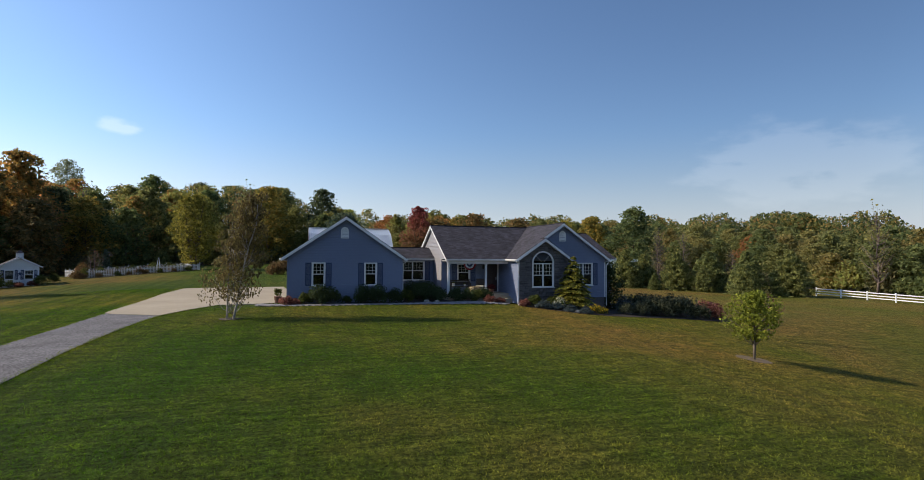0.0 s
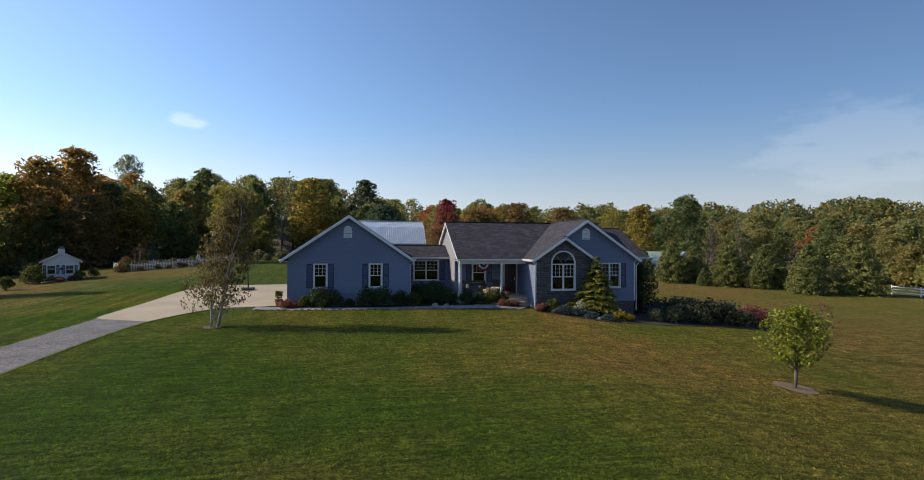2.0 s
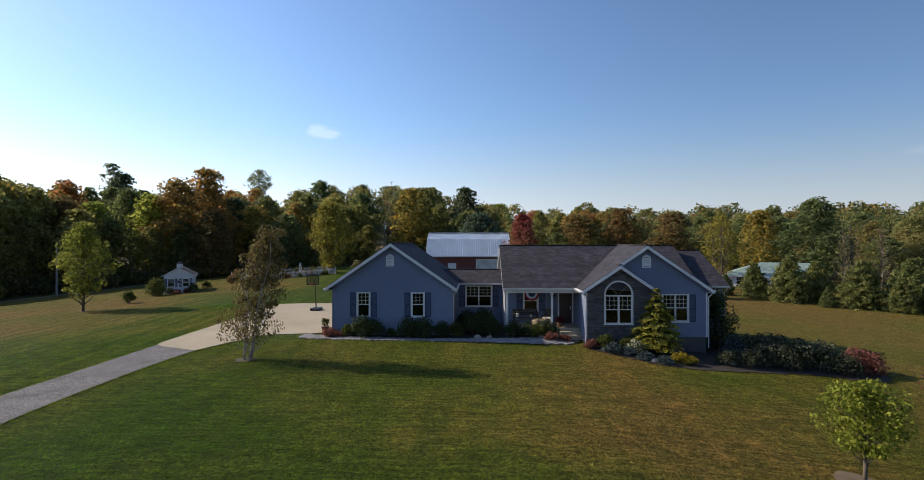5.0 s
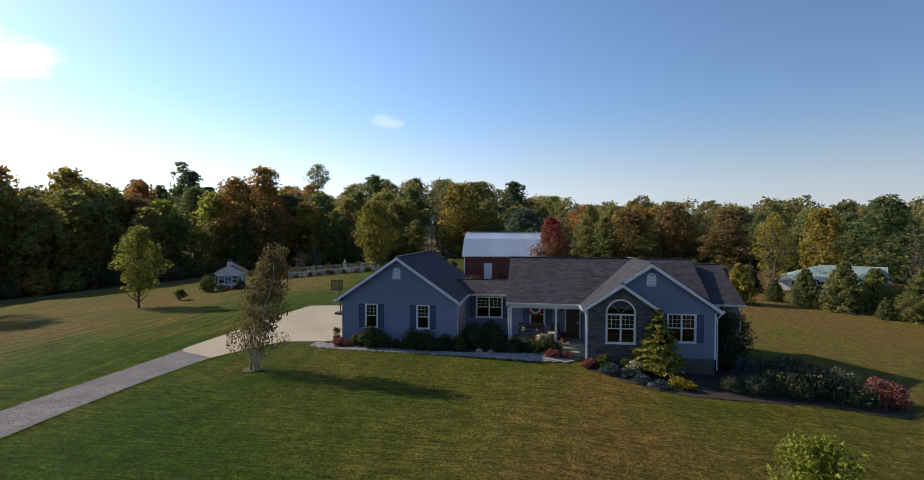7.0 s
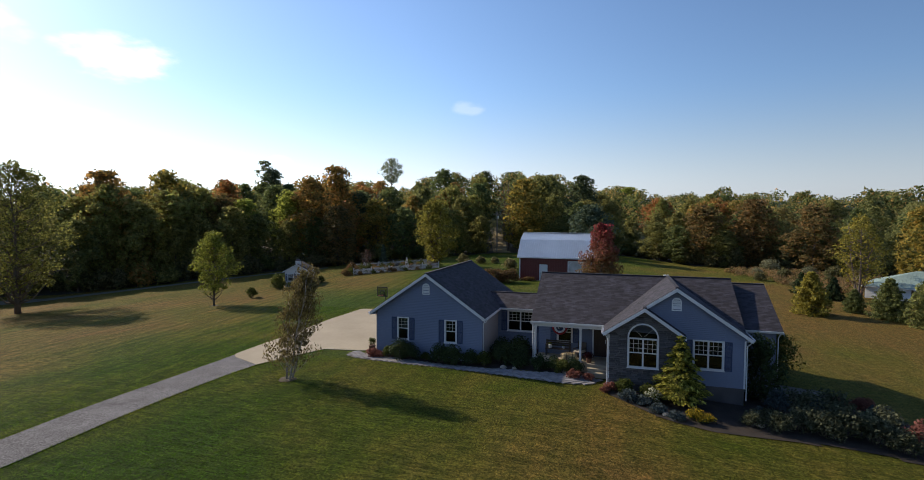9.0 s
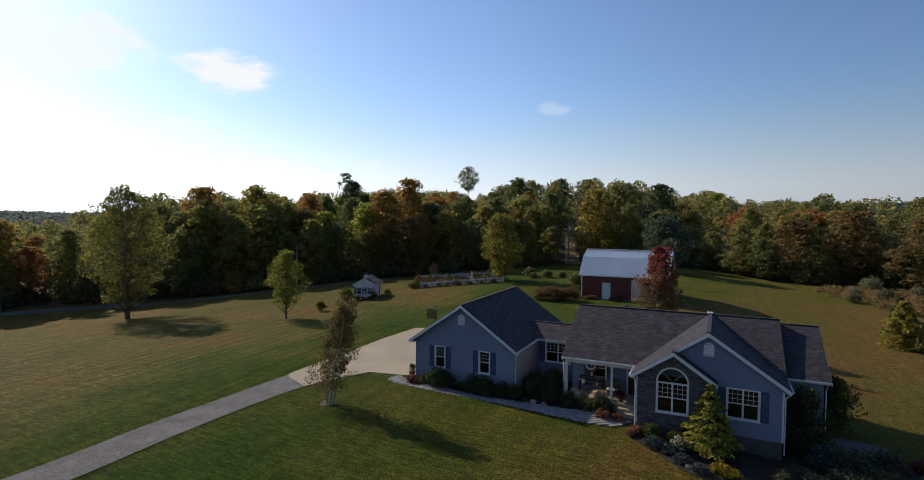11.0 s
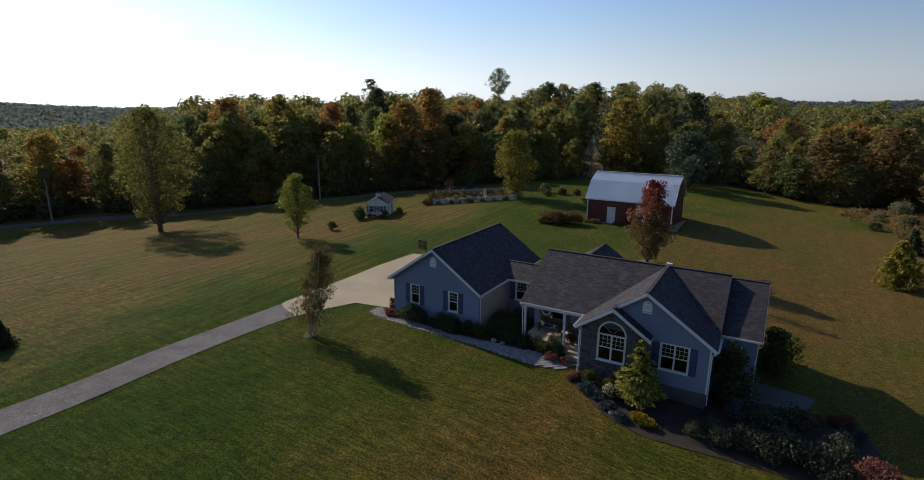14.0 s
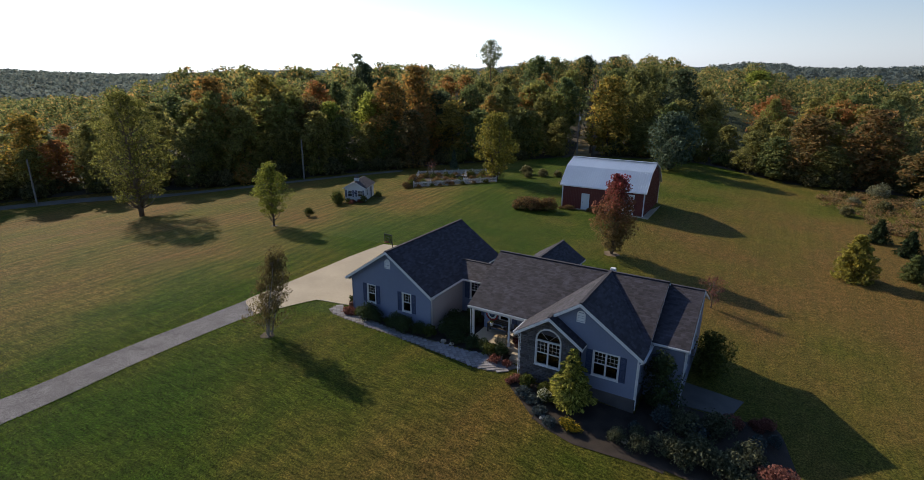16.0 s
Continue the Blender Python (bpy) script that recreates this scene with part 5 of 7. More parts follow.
def layered_cypress(name, label, seed, height, radius, mat):
    """A broad conifer whose boughs lie in separate flat layers with drooping tips."""
    rng = np.random.default_rng(seed)
    rnd = random.Random(seed)
    th = thing(name, label, "conifer")
    bm = tube(bmesh.new(), [(0, 0, -0.2), (0.02, 0, height * 0.5), (0, 0, height * 0.96)], [0.09, 0.05, 0.012], 7)
    pts, up = [], []
    tiers = 13
    for i in range(tiers):
        h = i / (tiers - 0.4)
        z = 0.5 + (height - 0.58) * h
        boughs = max(5, int(15 * (1 - 0.6 * h)))
        for k in range(boughs):
            a = 6.283 * (k + 0.5 * (i % 2)) / boughs + rnd.uniform(-0.15, 0.15)
            L = radius * (1.0 - 0.92 * h ** 1.15) * rnd.uniform(0.72, 1.15)
            z0 = z + rnd.uniform(-0.08, 0.08)
            rise = rnd.uniform(0.02, 0.16) * L
            tube(bm, [(0, 0, z0), (math.cos(a) * L * 0.6, math.sin(a) * L * 0.6, z0 + rise), (math.cos(a) * L * 0.95, math.sin(a) * L * 0.95, z0 + rise * 0.4)], [0.02, 0.012, 0.004], 4)
            m = int(78 * (0.4 + L / radius))
            t = rng.uniform(0.25, 1.0, m) ** 0.7
            w = (rng.random(m) - 0.5) * 0.42 * L * (1.15 - 0.75 * t) * 2
            zz = z0 + rise * np.sin(np.minimum(t, 1) * 2.6) - 0.10 * L * t ** 3 + rng.normal(size=m) * 0.02
            pts.append(np.stack([math.cos(a) * L * t - math.sin(a) * w, math.sin(a) * L * t + math.cos(a) * w, zz], axis=1))
            up.append(np.tile([math.cos(a), math.sin(a), 0.0], (m, 1)))
    part("trunk", bm, BARK, th, smooth=True)
    p, d = np.concatenate(pts), np.concatenate(up)
    n = len(p)
    s = rng.uniform(0.055, 0.12, n)[:, None]
    d = d + rng.normal(size=(n, 3)) * np.array([0.45, 0.45, 0.25]) - np.array([0, 0, 0.25])
    d /= np.linalg.norm(d, axis=1)[:, None]
    b = np.cross(d, np.array([0, 0, 1.0]) + rng.normal(size=(n, 3)) * 0.25)
    b /= np.linalg.norm(b, axis=1)[:, None]
    v = np.stack([p - d * s, p + b * s * 0.5, p + d * s * 1.3, p - b * s * 0.5], axis=1).reshape(-1, 3)
    crown = new("crown", leaf_mesh("crown", v, np.arange(n * 4).reshape(-1, 4), mat))
    crown.parent = th
    cs = np.array([(0.25 * radius * (1 - h) * math.cos(7 * h * k), 0.25 * radius * (1 - h) * math.sin(7 * h * k), 0.3 + height * 0.85 * h) for k in range(4) for h in np.linspace(0, 0.92, 9)])
    v, f = leaf_cards(rng, cs, 0.42 * radius * (1.02 - cs[:, 2] / height), 2600, 0.07)
    core = new("inner_foliage", leaf_mesh("inner_foliage", v, f, SHRUB_DARK))
    core.parent = th
    return th


# single trees on the lawn
birch = set_at(tree("birch_tree", "slender multi-stemmed birch with sparse brown autumn leaves", 11, 6.6, 1.65, 1.0, BIRCH_LEAF, BIRCH_BARK, leaves=9000, leaf=0.055, shape="weeping", clumps=84, stems=3, trunk=0.045, droop=1.2, long=1.3, clump_size=0.29, lean=0.165), -2.55, -5.9, 35)
set_at(tree("young_tree", "staked young tree with bright yellow-green leaves", 12, 3.0, 1.12, 0.95, SAPLING_LEAF, leaves=4200, leaf=0.06, shape="round", clumps=34, trunk=0.06, clump_size=0.36), 20.1, -16.1)
set_at(tree("bare_sapling", "thin reddish sapling with few leaves", 13, 2.7, 0.9, 0.8, SHRUB_RUST, TWIG, leaves=260, leaf=0.05, shape="round", clumps=26, trunk=0.035), 27.6, -9.9)
set_at(tree("maple_tree", "yellow-green lawn tree with an oval crown", 14, 8.4, 2.9, 1.6, MAPLE_GREEN, leaves=10500, leaf=0.085, shape="oval", clumps=110, trunk=0.11, clump_size=0.18), -27.0, 15.5)
set_at(tree("lawn_tree", "tall loose olive-green tree with twin trunks", 15, 19.0, 7.3, 2.8, LAWN_TREE, leaves=15500, leaf=0.135, shape="oval", clumps=150, clump_size=0.165, stems=2, trunk=0.26), -55.0, 14.0)
set_at(tree("willow_tree", "golden-green tree behind the garden fence", 16, 11.8, 4.4, 1.5, WILLOW, leaves=9000, leaf=0.17, shape="oval", clumps=64, stems=3, trunk=0.24), -14.4, 53.0)
set_at(tree("red_maple_tree", "narrow maple turning deep red, standing behind the house", 17, 8.6, 2.65, 0.9, MAPLE_RED, leaves=11500, leaf=0.105, shape="oval", clumps=110, trunk=0.13, clump_size=0.24), 13.8, 24.8)
set_at(shrub("round_shrub", "small clipped green shrub alone on the lawn", 18, 0.62, 1.35, SHRUB_OLIVE, 900, 0.07), -26.4, 20.9, 0, 1.15)

# ---- woods ----
EDGE = curve_points([(-122, -60), (-99, -12), (-92, 6), (-81, 23), (-65, 38), (-49, 54), (-33, 68), (-19, 80), (-4, 90), (14, 92), (32, 84), (52, 84), (68, 70), (74, 50), (77, 25), (80, 0), (90, -30)], 8)


def inward(i):
    a, b = EDGE[max(i - 1, 0)], EDGE[min(i + 1, len(EDGE) - 1)]
    d = Vector((b[0] - a[0], b[1] - a[1], 0)).normalized()
    return Vector((-d.y, d.x, 0))


def along(s):
    """A point of the edge of the woods after s metres, and the way into the woods."""
    for i in range(len(EDGE) - 1):
        a, b = Vector((*EDGE[i], 0)), Vector((*EDGE[i + 1], 0))
        L = (b - a).length
        if s <= L:
            return a.lerp(b, s / L), inward(i)
        s -= L
    return Vector((*EDGE[-1], 0)), inward(len(EDGE) - 1)


length = sum(math.dist(a, b) for a, b in zip(EDGE, EDGE[1:]))
back = []
for i in range(len(EDGE) - 1, -1, -1):
    n = inward(i)
    back.append((EDGE[i][0] + n.x * 30, EDGE[i][1] + n.y * 30))
drape("woodland_floor", EDGE + back, STRAW_EARTH, 0.05, "dark leaf-strewn woodland floor under the trees", "woodland floor", step=2.0)

G = "trees of the woods"


def canopy(x, y):
    """Height that the tree tops reach: tall to the west and north, low along the east, rising again far behind."""
    west = 16.8 + 5.6 * smooth(60, 150, y)
    east = 11.6 + 7.2 * smooth(95, 195, math.hypot(x - 20, y + 30))
    east -= 1.9 * smooth(62, 80, x) * smooth(70, 45, y) + 1.0 * smooth(48, 60, x)
    west -= 5.5 * smooth(34, 10, y) * smooth(-50, -72, x)
    west -= 8.0 * smooth(-74, -105, x) * smooth(110, 60, y)
    return west + (east - west) * smooth(3, 14, x)


def clearing(x, y):
    """The gap where a track runs north into the woods."""
    return abs(x + 13.4 + (y - 100) * 0.29) < 4.8 and 78 < y < 122


front, rear = [], []
for k, (h, r, b, shape, n) in enumerate(((15.5, 5.2, 1.0, "oval", 4600), (17.0, 5.4, 1.5, "oval", 4800), (13.5, 4.8, 0.8, "round", 4400), (15.5, 4.7, 1.0, "round", 4400), (12.0, 4.4, 0.6, "oval", 4200))):
    front.append(tree("woodland_tree", "dense woodland tree in autumn green, yellow and rust", 40 + k, h, r, b, WOODS, leaves=n, leaf=0.27, shape=shape, clumps=120, trunk=0.2, group=G, clump_size=0.205, three=True, limb_step=6))
for k, (h, r, shape) in enumerate(((16.0, 5.4, "oval"), (17.0, 5.0, "round"), (15.0, 5.6, "round"), (17.5, 4.8, "oval"))):
    rear.append(tree("woodland_tree", "dense woodland tree in autumn green, yellow and rust", 140 + k, h, r, h * 0.30, WOODS, leaves=3600, leaf=0.28, shape=shape, clumps=95, trunk=0.2, group=G, clump_size=0.20, three=True, limb_step=6))
bare = tree("bare_tree", "leafless grey-brown woodland tree", 50, 13.0, 3.6, 3.0, WOODS, TWIG, leaves=160, leaf=0.2, shape="oval", clumps=70, trunk=0.18, group=G)

# trees of the woods that stand out: place, height of the top, width, leaves
SINGLES = [
    (-44.5, 72.0, 20.6, 1.05, ORANGE_LEAF, "tall maple turned bright orange among the woods"),
    (-46.3, 64.6, 17.6, 0.95, ORANGE_LEAF, "maple turned orange at the edge of the woods"),
    (-76.0, 43.0, 17.8, 1.0, ORANGE_LEAF, "maple turning orange at the edge of the woods"),
    (32.2, 87.9, 11.8, 0.85, RUST_LEAF, "rust-coloured oak at the edge of the woods"),
    (41.4, 87.0, 13.4, 0.9, RUST_LEAF, "rust-coloured oak at the edge of the woods"),
    (49.9, 79.9, 12.0, 0.85, RUST_LEAF, "rust-coloured oak at the edge of the woods"),
    (-6.2, 92.1, 18.7, 1.05, GOLD_LEAF, "golden orange maple beside the utility pole"),
    (-71.5, 52.5, 18.3, 0.95, GOLD_LEAF, "golden maple at the edge of the woods"),
    (58.2, 61.4, 11.4, 0.7, GOLD_LEAF, "golden maple at the edge of the woods"),
    (-94.0, 16.0, 10.8, 0.8, GOLD_LEAF, "golden maple at the edge of the woods"),
    (-99.0, 8.0, 10.0, 0.8, RUST_LEAF, "rust-coloured oak at the edge of the woods"),
    (-35.0, 72.0, 13.0, 0.8, GOLD_LEAF, "golden maple at the edge of the woods"),
    (-56.5, 57.0, 12.8, 0.75, LIME_LEAF, "lime green tree at the edge of the woods"),
    (-50.5, 63.0, 14.6, 0.75, LIME_LEAF, "lime green tree at the edge of the woods"),
    (18.3, 175.0, 20.8, 1.1, LIME_LEAF, "tall yellow-green tree above the far woods"),
    (62.6, 53.4, 12.7, 0.85, EAST_LEAF, "tall yellow-green tree at the edge of the woods"),
    (6.2, 106.0, 20.2, 1.0, DARK_LEAF, "dark green tree above the woods behind the barn"),
    (-27.8, 140.3, 24.6, 0.7, DARK_LEAF, "tall dark tree above the woods"),
    (-20.0, 143.0, 24.4, 0.7, DARK_LEAF, "tall dark tree above the woods"),
    (-70.5, 85.0, 21.4, 0.75, DARK_LEAF, "tall dark tree above the woods"),
    (-40.6, 75.7, 15.0, 0.8, DARK_LEAF, "dark green tree at the edge of the woods"),
    (-61.0, 55.5, 13.6, 0.85, RUST_LEAF, "rust-coloured oak at the edge of the woods"),
    (-38.5, 62.0, 11.5, 0.8, RUST_LEAF, "rust-coloured oak at the edge of the woods"),
    (-36.7, 123.4, 24.0, 0.9, WOODS, "tall olive-green tree above the woods"),
    (-4.4, 107.0, 20.3, 1.0, WOODS, "tall olive-green tree above the woods"),
]
rnd = random.Random(7)
for i, (x, y, top, wide, leaf_mat, label) in enumerate(SINGLES):
    one = copy_thing(front[i % 2], pose(0, 0, 0))
    tagged(one, label, "tree", G)
    if leaf_mat is not WOODS:
        for c in one.children:
            if c.name.startswith("crown"):
                c.data = c.data.copy()
                c.data.materials[0] = leaf_mat
    z = ground(x, y) - 0.2
    sc = (top - z) / (15.5, 17.0)[i % 2]
    one.matrix_basis = pose(x, y, z, 0, 0, 67 * i) @ Matrix.Diagonal((wide * 1.38, wide * 1.38, sc, 1))

used, olive_crowns = set(), {}


def greener(th):
    """The hedgerow trees of the east have hardly turned."""
    for c in th.children:
        if c.name.startswith("crown"):
            if c.data.name not in olive_crowns:
                olive_crowns[c.data.name] = c.data.copy()
                olive_crowns[c.data.name].materials[0] = EAST_LEAF
            c.data = olive_crowns[c.data.name]


rows = ((2.5, 5.2, 0.45, 0.78, front), (8.5, 5.6, 0.74, 0.98, front), (16, 6.2, 0.84, 1.0, rear), (24, 6.8, 0.86, 1.02, rear), (33, 7.6, 0.88, 1.03, rear))
for off, step, low, high, kinds in rows:
    s = 20 + rnd.uniform(0, step)
    while s < length - 10:
        p, n = along(s)
        x, y = p.x + n.x * (off + rnd.uniform(-2.5, 2.5)), p.y + n.y * (off + rnd.uniform(-2.5, 2.5))
        s += step * rnd.uniform(0.75, 1.25)
        if clearing(x, y) or any(math.hypot(x - q[0], y - q[1]) < 3.4 for q in SINGLES):
            continue
        k = rnd.randrange(len(kinds))
        src = bare if rnd.random() < (0.09 if x > 20 else 0.03) else kinds[k]
        z = ground(x, y) - 0.2
        sc = max(0.5, (canopy(x, y) * rnd.uniform(low, high) - z) / (13.0 if src is bare else (15.5, 17.0, 13.5, 15.5, 12.0)[k] if kinds is front else (16.0, 17.0, 15.0, 17.5)[k]))
        wide = min(1.3, max(0.80, sc)) * rnd.uniform(0.90, 1.18)
        m = pose(x, y, z, 0, 0, rnd.uniform(0, 360)) @ Matrix.Diagonal((wide * rnd.uniform(0.9, 1.1), wide, sc, 1))
        if src is not bare and src.name not in used:
            used.add(src.name)
            src.matrix_basis = m
        else:
            c = copy_thing(src, pose(0, 0, 0))
            c.matrix_basis = m
            if x > 44 and src is not bare and rnd.random() < 0.9:
                greener(c)
bare.matrix_basis = pose(77, 18, ground(77, 18))
for x, y, sc in ((-10.2, 93.0, 1.42), (-14.5, 108.0, 1.25), (59.7, 42.3, 0.72), (61.5, 38.0, 0.74), (66.0, 50.0, 0.85)):
    c = copy_thing(bare, pose(0, 0, 0))
    set_at(c, x, y, 40 * sc, sc)
GREY_LEAF = leafy("grey_green_leaves", [(0, (0.20, 0.24, 0.14)), (1, (0.32, 0.35, 0.21))], whole=0.2, see=0.55)
tall = tree("tall_round_tree", "tall pale grey-green tree with a round crown above the woods", 60, 25.2, 5.4, 16.6, GREY_LEAF, leaves=3800, leaf=0.21, shape="round", clumps=70, trunk=0.3, clump_size=0.21)
set_at(tall, -64.3, 145.4, sink=ground(-64.3, 145.4) - 4.6)
sparse = tree("sparse_tree", "tall thin-leaved grey tree above the woods", 61, 22.0, 3.2, 11.0, GREY_LEAF, TWIG, leaves=2300, leaf=0.2, shape="oval", clumps=60, trunk=0.22, clump_size=0.2, group=G)
set_at(sparse, -73.8, 86.3, sink=1.0)
set_at(copy_thing(sparse, pose(0, 0, 0)), -77.0, 57.5, 90, 0.86)

# bushes that close the edge of the woods
brush = [shrub("edge_bush", "dark tangled bush at the edge of the woods", 70 + k, 2.1, 3.4 - 0.4 * k, (EDGE_LEAF, WOODS, EDGE_LEAF)[k], 1300, 0.23, group="bushes at the edge of the woods", clumps=16, three=True) for k in range(3)]
s, first = 22.0, {0, 1, 2}
while s < length - 10:
    p, n = along(s)
    o = rnd.uniform(-0.5, 3.5)
    k = rnd.choice((0, 0, 1, 1, 2))
    m = pose(p.x + n.x * o, p.y + n.y * o, ground(p.x, p.y) - 0.1, 0, 0, rnd.uniform(0, 360))
    sc = rnd.uniform(0.7, 1.3)
    m = m @ Matrix.Diagonal((sc, sc, sc * rnd.uniform(0.8, 1.3), 1))
    if not clearing(p.x, p.y):
        if k in first:
            brush[k].matrix_basis = m
            first.discard(k)
        else:
            c = copy_thing(brush[k], pose(0, 0, 0))
            c.matrix_basis = m
    s += rnd.uniform(2.6, 4.2)


def deep_woods(seed, count):
    """The crowns behind the first rows, too many to count, as far as the next rise."""
    rng = np.random.default_rng(seed)
    moulds = []
    for k in range(5):
        r, h = rng.uniform(5.0, 6.4), rng.uniform(14.5, 16.5)
        cs = []
        for i in range(40):
            t, a = (i + 0.5) / 40, i * 2.399 + rng.uniform(-0.4, 0.4)
            rr = r * envelope("round", 0.25 + 0.75 * t) * rng.uniform(0.5, 1.0)
            cs.append((rr * math.cos(a), rr * math.sin(a), h * (0.45 + 0.52 * t)))
        v, f = leaf_cards(rng, np.array(cs), r * rng.uniform(0.18, 0.34, 40), 880, 0.40, three=True, shell=0.6)
        moulds.append(v)
    line = np.array(EDGE)
    lawns = EDGE + [(90, -200), (-122, -200)]
    out = []
    while len(out) < count:
        a, r = math.radians(rng.uniform(22, 178)), math.sqrt(rng.uniform(60 ** 2, 300 ** 2))
        x, y = 5 + r * math.cos(a), 10 + r * math.sin(a)
        if np.min(np.hypot(line[:, 0] - x, line[:, 1] - y)) < 40 or inside(lawns, np.array([x]), np.array([y]))[0] or clearing(x, y):
            continue
        sc = max(0.8, (canopy(x, y) * rng.uniform(0.84, 1.03) - ground(x, y)) / 16.0) if r < 230 else rng.uniform(0.75, 1.05)
        t = rng.uniform(0, 6.283)
        v = moulds[rng.integers(0, 5)] * sc
        out.append(np.stack([v[:, 0] * math.cos(t) - v[:, 1] * math.sin(t) + x, v[:, 0] * math.sin(t) + v[:, 1] * math.cos(t) + y, v[:, 2] + ground(x, y)], axis=1))
    v = np.concatenate(out)
    ob = new("deep_woods", leaf_mesh("deep_woods", v, np.arange(len(v)).reshape(-1, 3), WOODS_FAR))
    return tagged(ob, "autumn woods rolling away behind the near trees", "woods", kind="stuff")


def inside(loop, xs, ys):
    """Which points lie inside an outline."""
    hit = np.zeros(len(xs), dtype=bool)
    for (x0, y0), (x1, y1) in zip(loop, loop[1:] + loop[:1]):
        if y0 != y1:
            hit ^= ((y0 <= ys) != (y1 <= ys)) & (xs < x0 + (ys - y0) * (x1 - x0) / (y1 - y0))
    return hit


def middle_woods(seed, count, r0, r1):
    """Coarser crowns on the slopes behind the deep woods."""
    rng = np.random.default_rng(seed)
    a, r = np.radians(rng.uniform(8, 184, count)), np.sqrt(rng.uniform(r0 ** 2, r1 ** 2, count))
    cs, sz = [], []
    for x, y in zip(5 + r * np.cos(a), 10 + r * np.sin(a)):
        w = rng.uniform(3.6, 5.2)
        cs.append((x, y, ground(x, y) + rng.uniform(6, 9)))
        sz.append(w)
    v, f = leaf_cards(rng, np.array(cs), np.array(sz), count * 90, 0.97, three=True, shell=0.45)
    ob = new("middle_woods", leaf_mesh("middle_woods", v, f, WOODS_FAR))
    return tagged(ob, "mixed green and rust woods on the slopes beyond", "woods", kind="stuff")


def far_hills(seed, count, r0, r1):
    """Wooded hills towards the horizon: crowns side by side, coarser with the distance."""
    rng = np.random.default_rng(seed)
    vs = []
    bands = 5
    for k in range(bands):
        q0, q1 = r0 + (r1 - r0) * (k / bands) ** 1.4, r0 + (r1 - r0) * ((k + 1) / bands) ** 1.4
        m = count // bands
        a, r = np.radians(rng.uniform(2, 190, m)), rng.uniform(q0, q1, m)
        grow = 0.75 + q1 / 1500
        cs = np.array([(5 + q * math.cos(b), 10 + q * math.sin(b), ground(5 + q * math.cos(b), 10 + q * math.sin(b)) + rng.uniform(5, 9)) for b, q in zip(a, r)])
        v, f = leaf_cards(rng, cs, rng.uniform(3.5, 6.5, m) * grow, m * 30, 1.45 * grow, flat=0.7, three=True, shell=0.4)
        vs.append(v)
    v = np.concatenate(vs)
    me = leaf_mesh("far_woods", v, np.arange(len(v)).reshape(-1, 3), HAZE_WOODS)
    return tagged(new("far_woods", me), "wooded hills towards the horizon with haze tinted into the leaves", "woods", kind="stuff")


deep_woods(5, 560)
middle_woods(8, 2300, 280, 600)
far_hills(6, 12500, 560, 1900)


# ---- evergreens and small growth on the east side ----
ev = conifer("evergreen_tree", "bushy dark green evergreen at the lawn's edge", 80, 5.4, 2.6, PINE, leaf=0.12, per=440, full=1.6, tiers=18, group="evergreens along the lawn")
spots = [(40.6, 36.3, 0.5), (42.6, 33.2, 0.8), (44.8, 29.8, 1.0), (48.2, 30.4, 0.88), (46.6, 25.8, 0.42), (49.6, 25.2, 0.95), (51.6, 22.4, 0.66), (54.0, 24.2, 1.0), (52.6, 16.6, 0.72), (54.6, 18.4, 1.02), (59.2, 16.2, 1.04), (57.5, 27.5, 1.0)]
for i, (x, y, sc) in enumerate(spots):
    m = pose(x, y, ground(x, y) - 0.1, 0, 0, i * 71)
    m = m @ Matrix.Diagonal((sc * rnd.uniform(0.85, 1.1), sc * rnd.uniform(0.85, 1.1), sc, 1))
    if i == 0:
        ev.matrix_basis = m
    else:
        c = copy_thing(ev, pose(0, 0, 0))
        c.matrix_basis = m
set_at(tree("thin_tree", "half-bare tree with sparse olive-gold leaves beside the outbuilding", 84, 11.0, 4.2, 2.2, WILLOW, TWIG, leaves=3600, leaf=0.13, shape="oval", clumps=80, stems=3, trunk=0.13, clump_size=0.17), 45.2, 47.6)
edge_fir = conifer("dark_fir", "dark fir standing on the lawn beyond the drive", 81, 3.0, 1.35, SHRUB_DARK, leaf=0.11, per=220)
set_at(edge_fir, -20.2, -17.2, 0, 0.65)
olive = conifer("meadow_evergreen", "loose olive-green evergreen standing on the lawn", 82, 4.6, 2.0, WILLOW, leaf=0.13, per=260, full=1.6, group="evergreens on the meadow")
set_at(olive, 35.5, 33.2)
for x, y, sc in ((39.2, 49.3, 0.95), (41.5, 45.0, 0.95)):
    c = copy_thing(edge_fir, pose(0, 0, 0))
    tagged(c, "small dark fir standing on the dry meadow", "conifer")
    set_at(c, x, y, 40, sc)
pine = tree("pine_tree", "broad blue-green pine at the edge of the woods", 83, 10.0, 5.0, 0.6, PINE_GREY, leaves=6000, leaf=0.24, shape="oval", clumps=44, trunk=0.22, three=True)
set_at(pine, 9.6, 79.5, 0, 1.1)

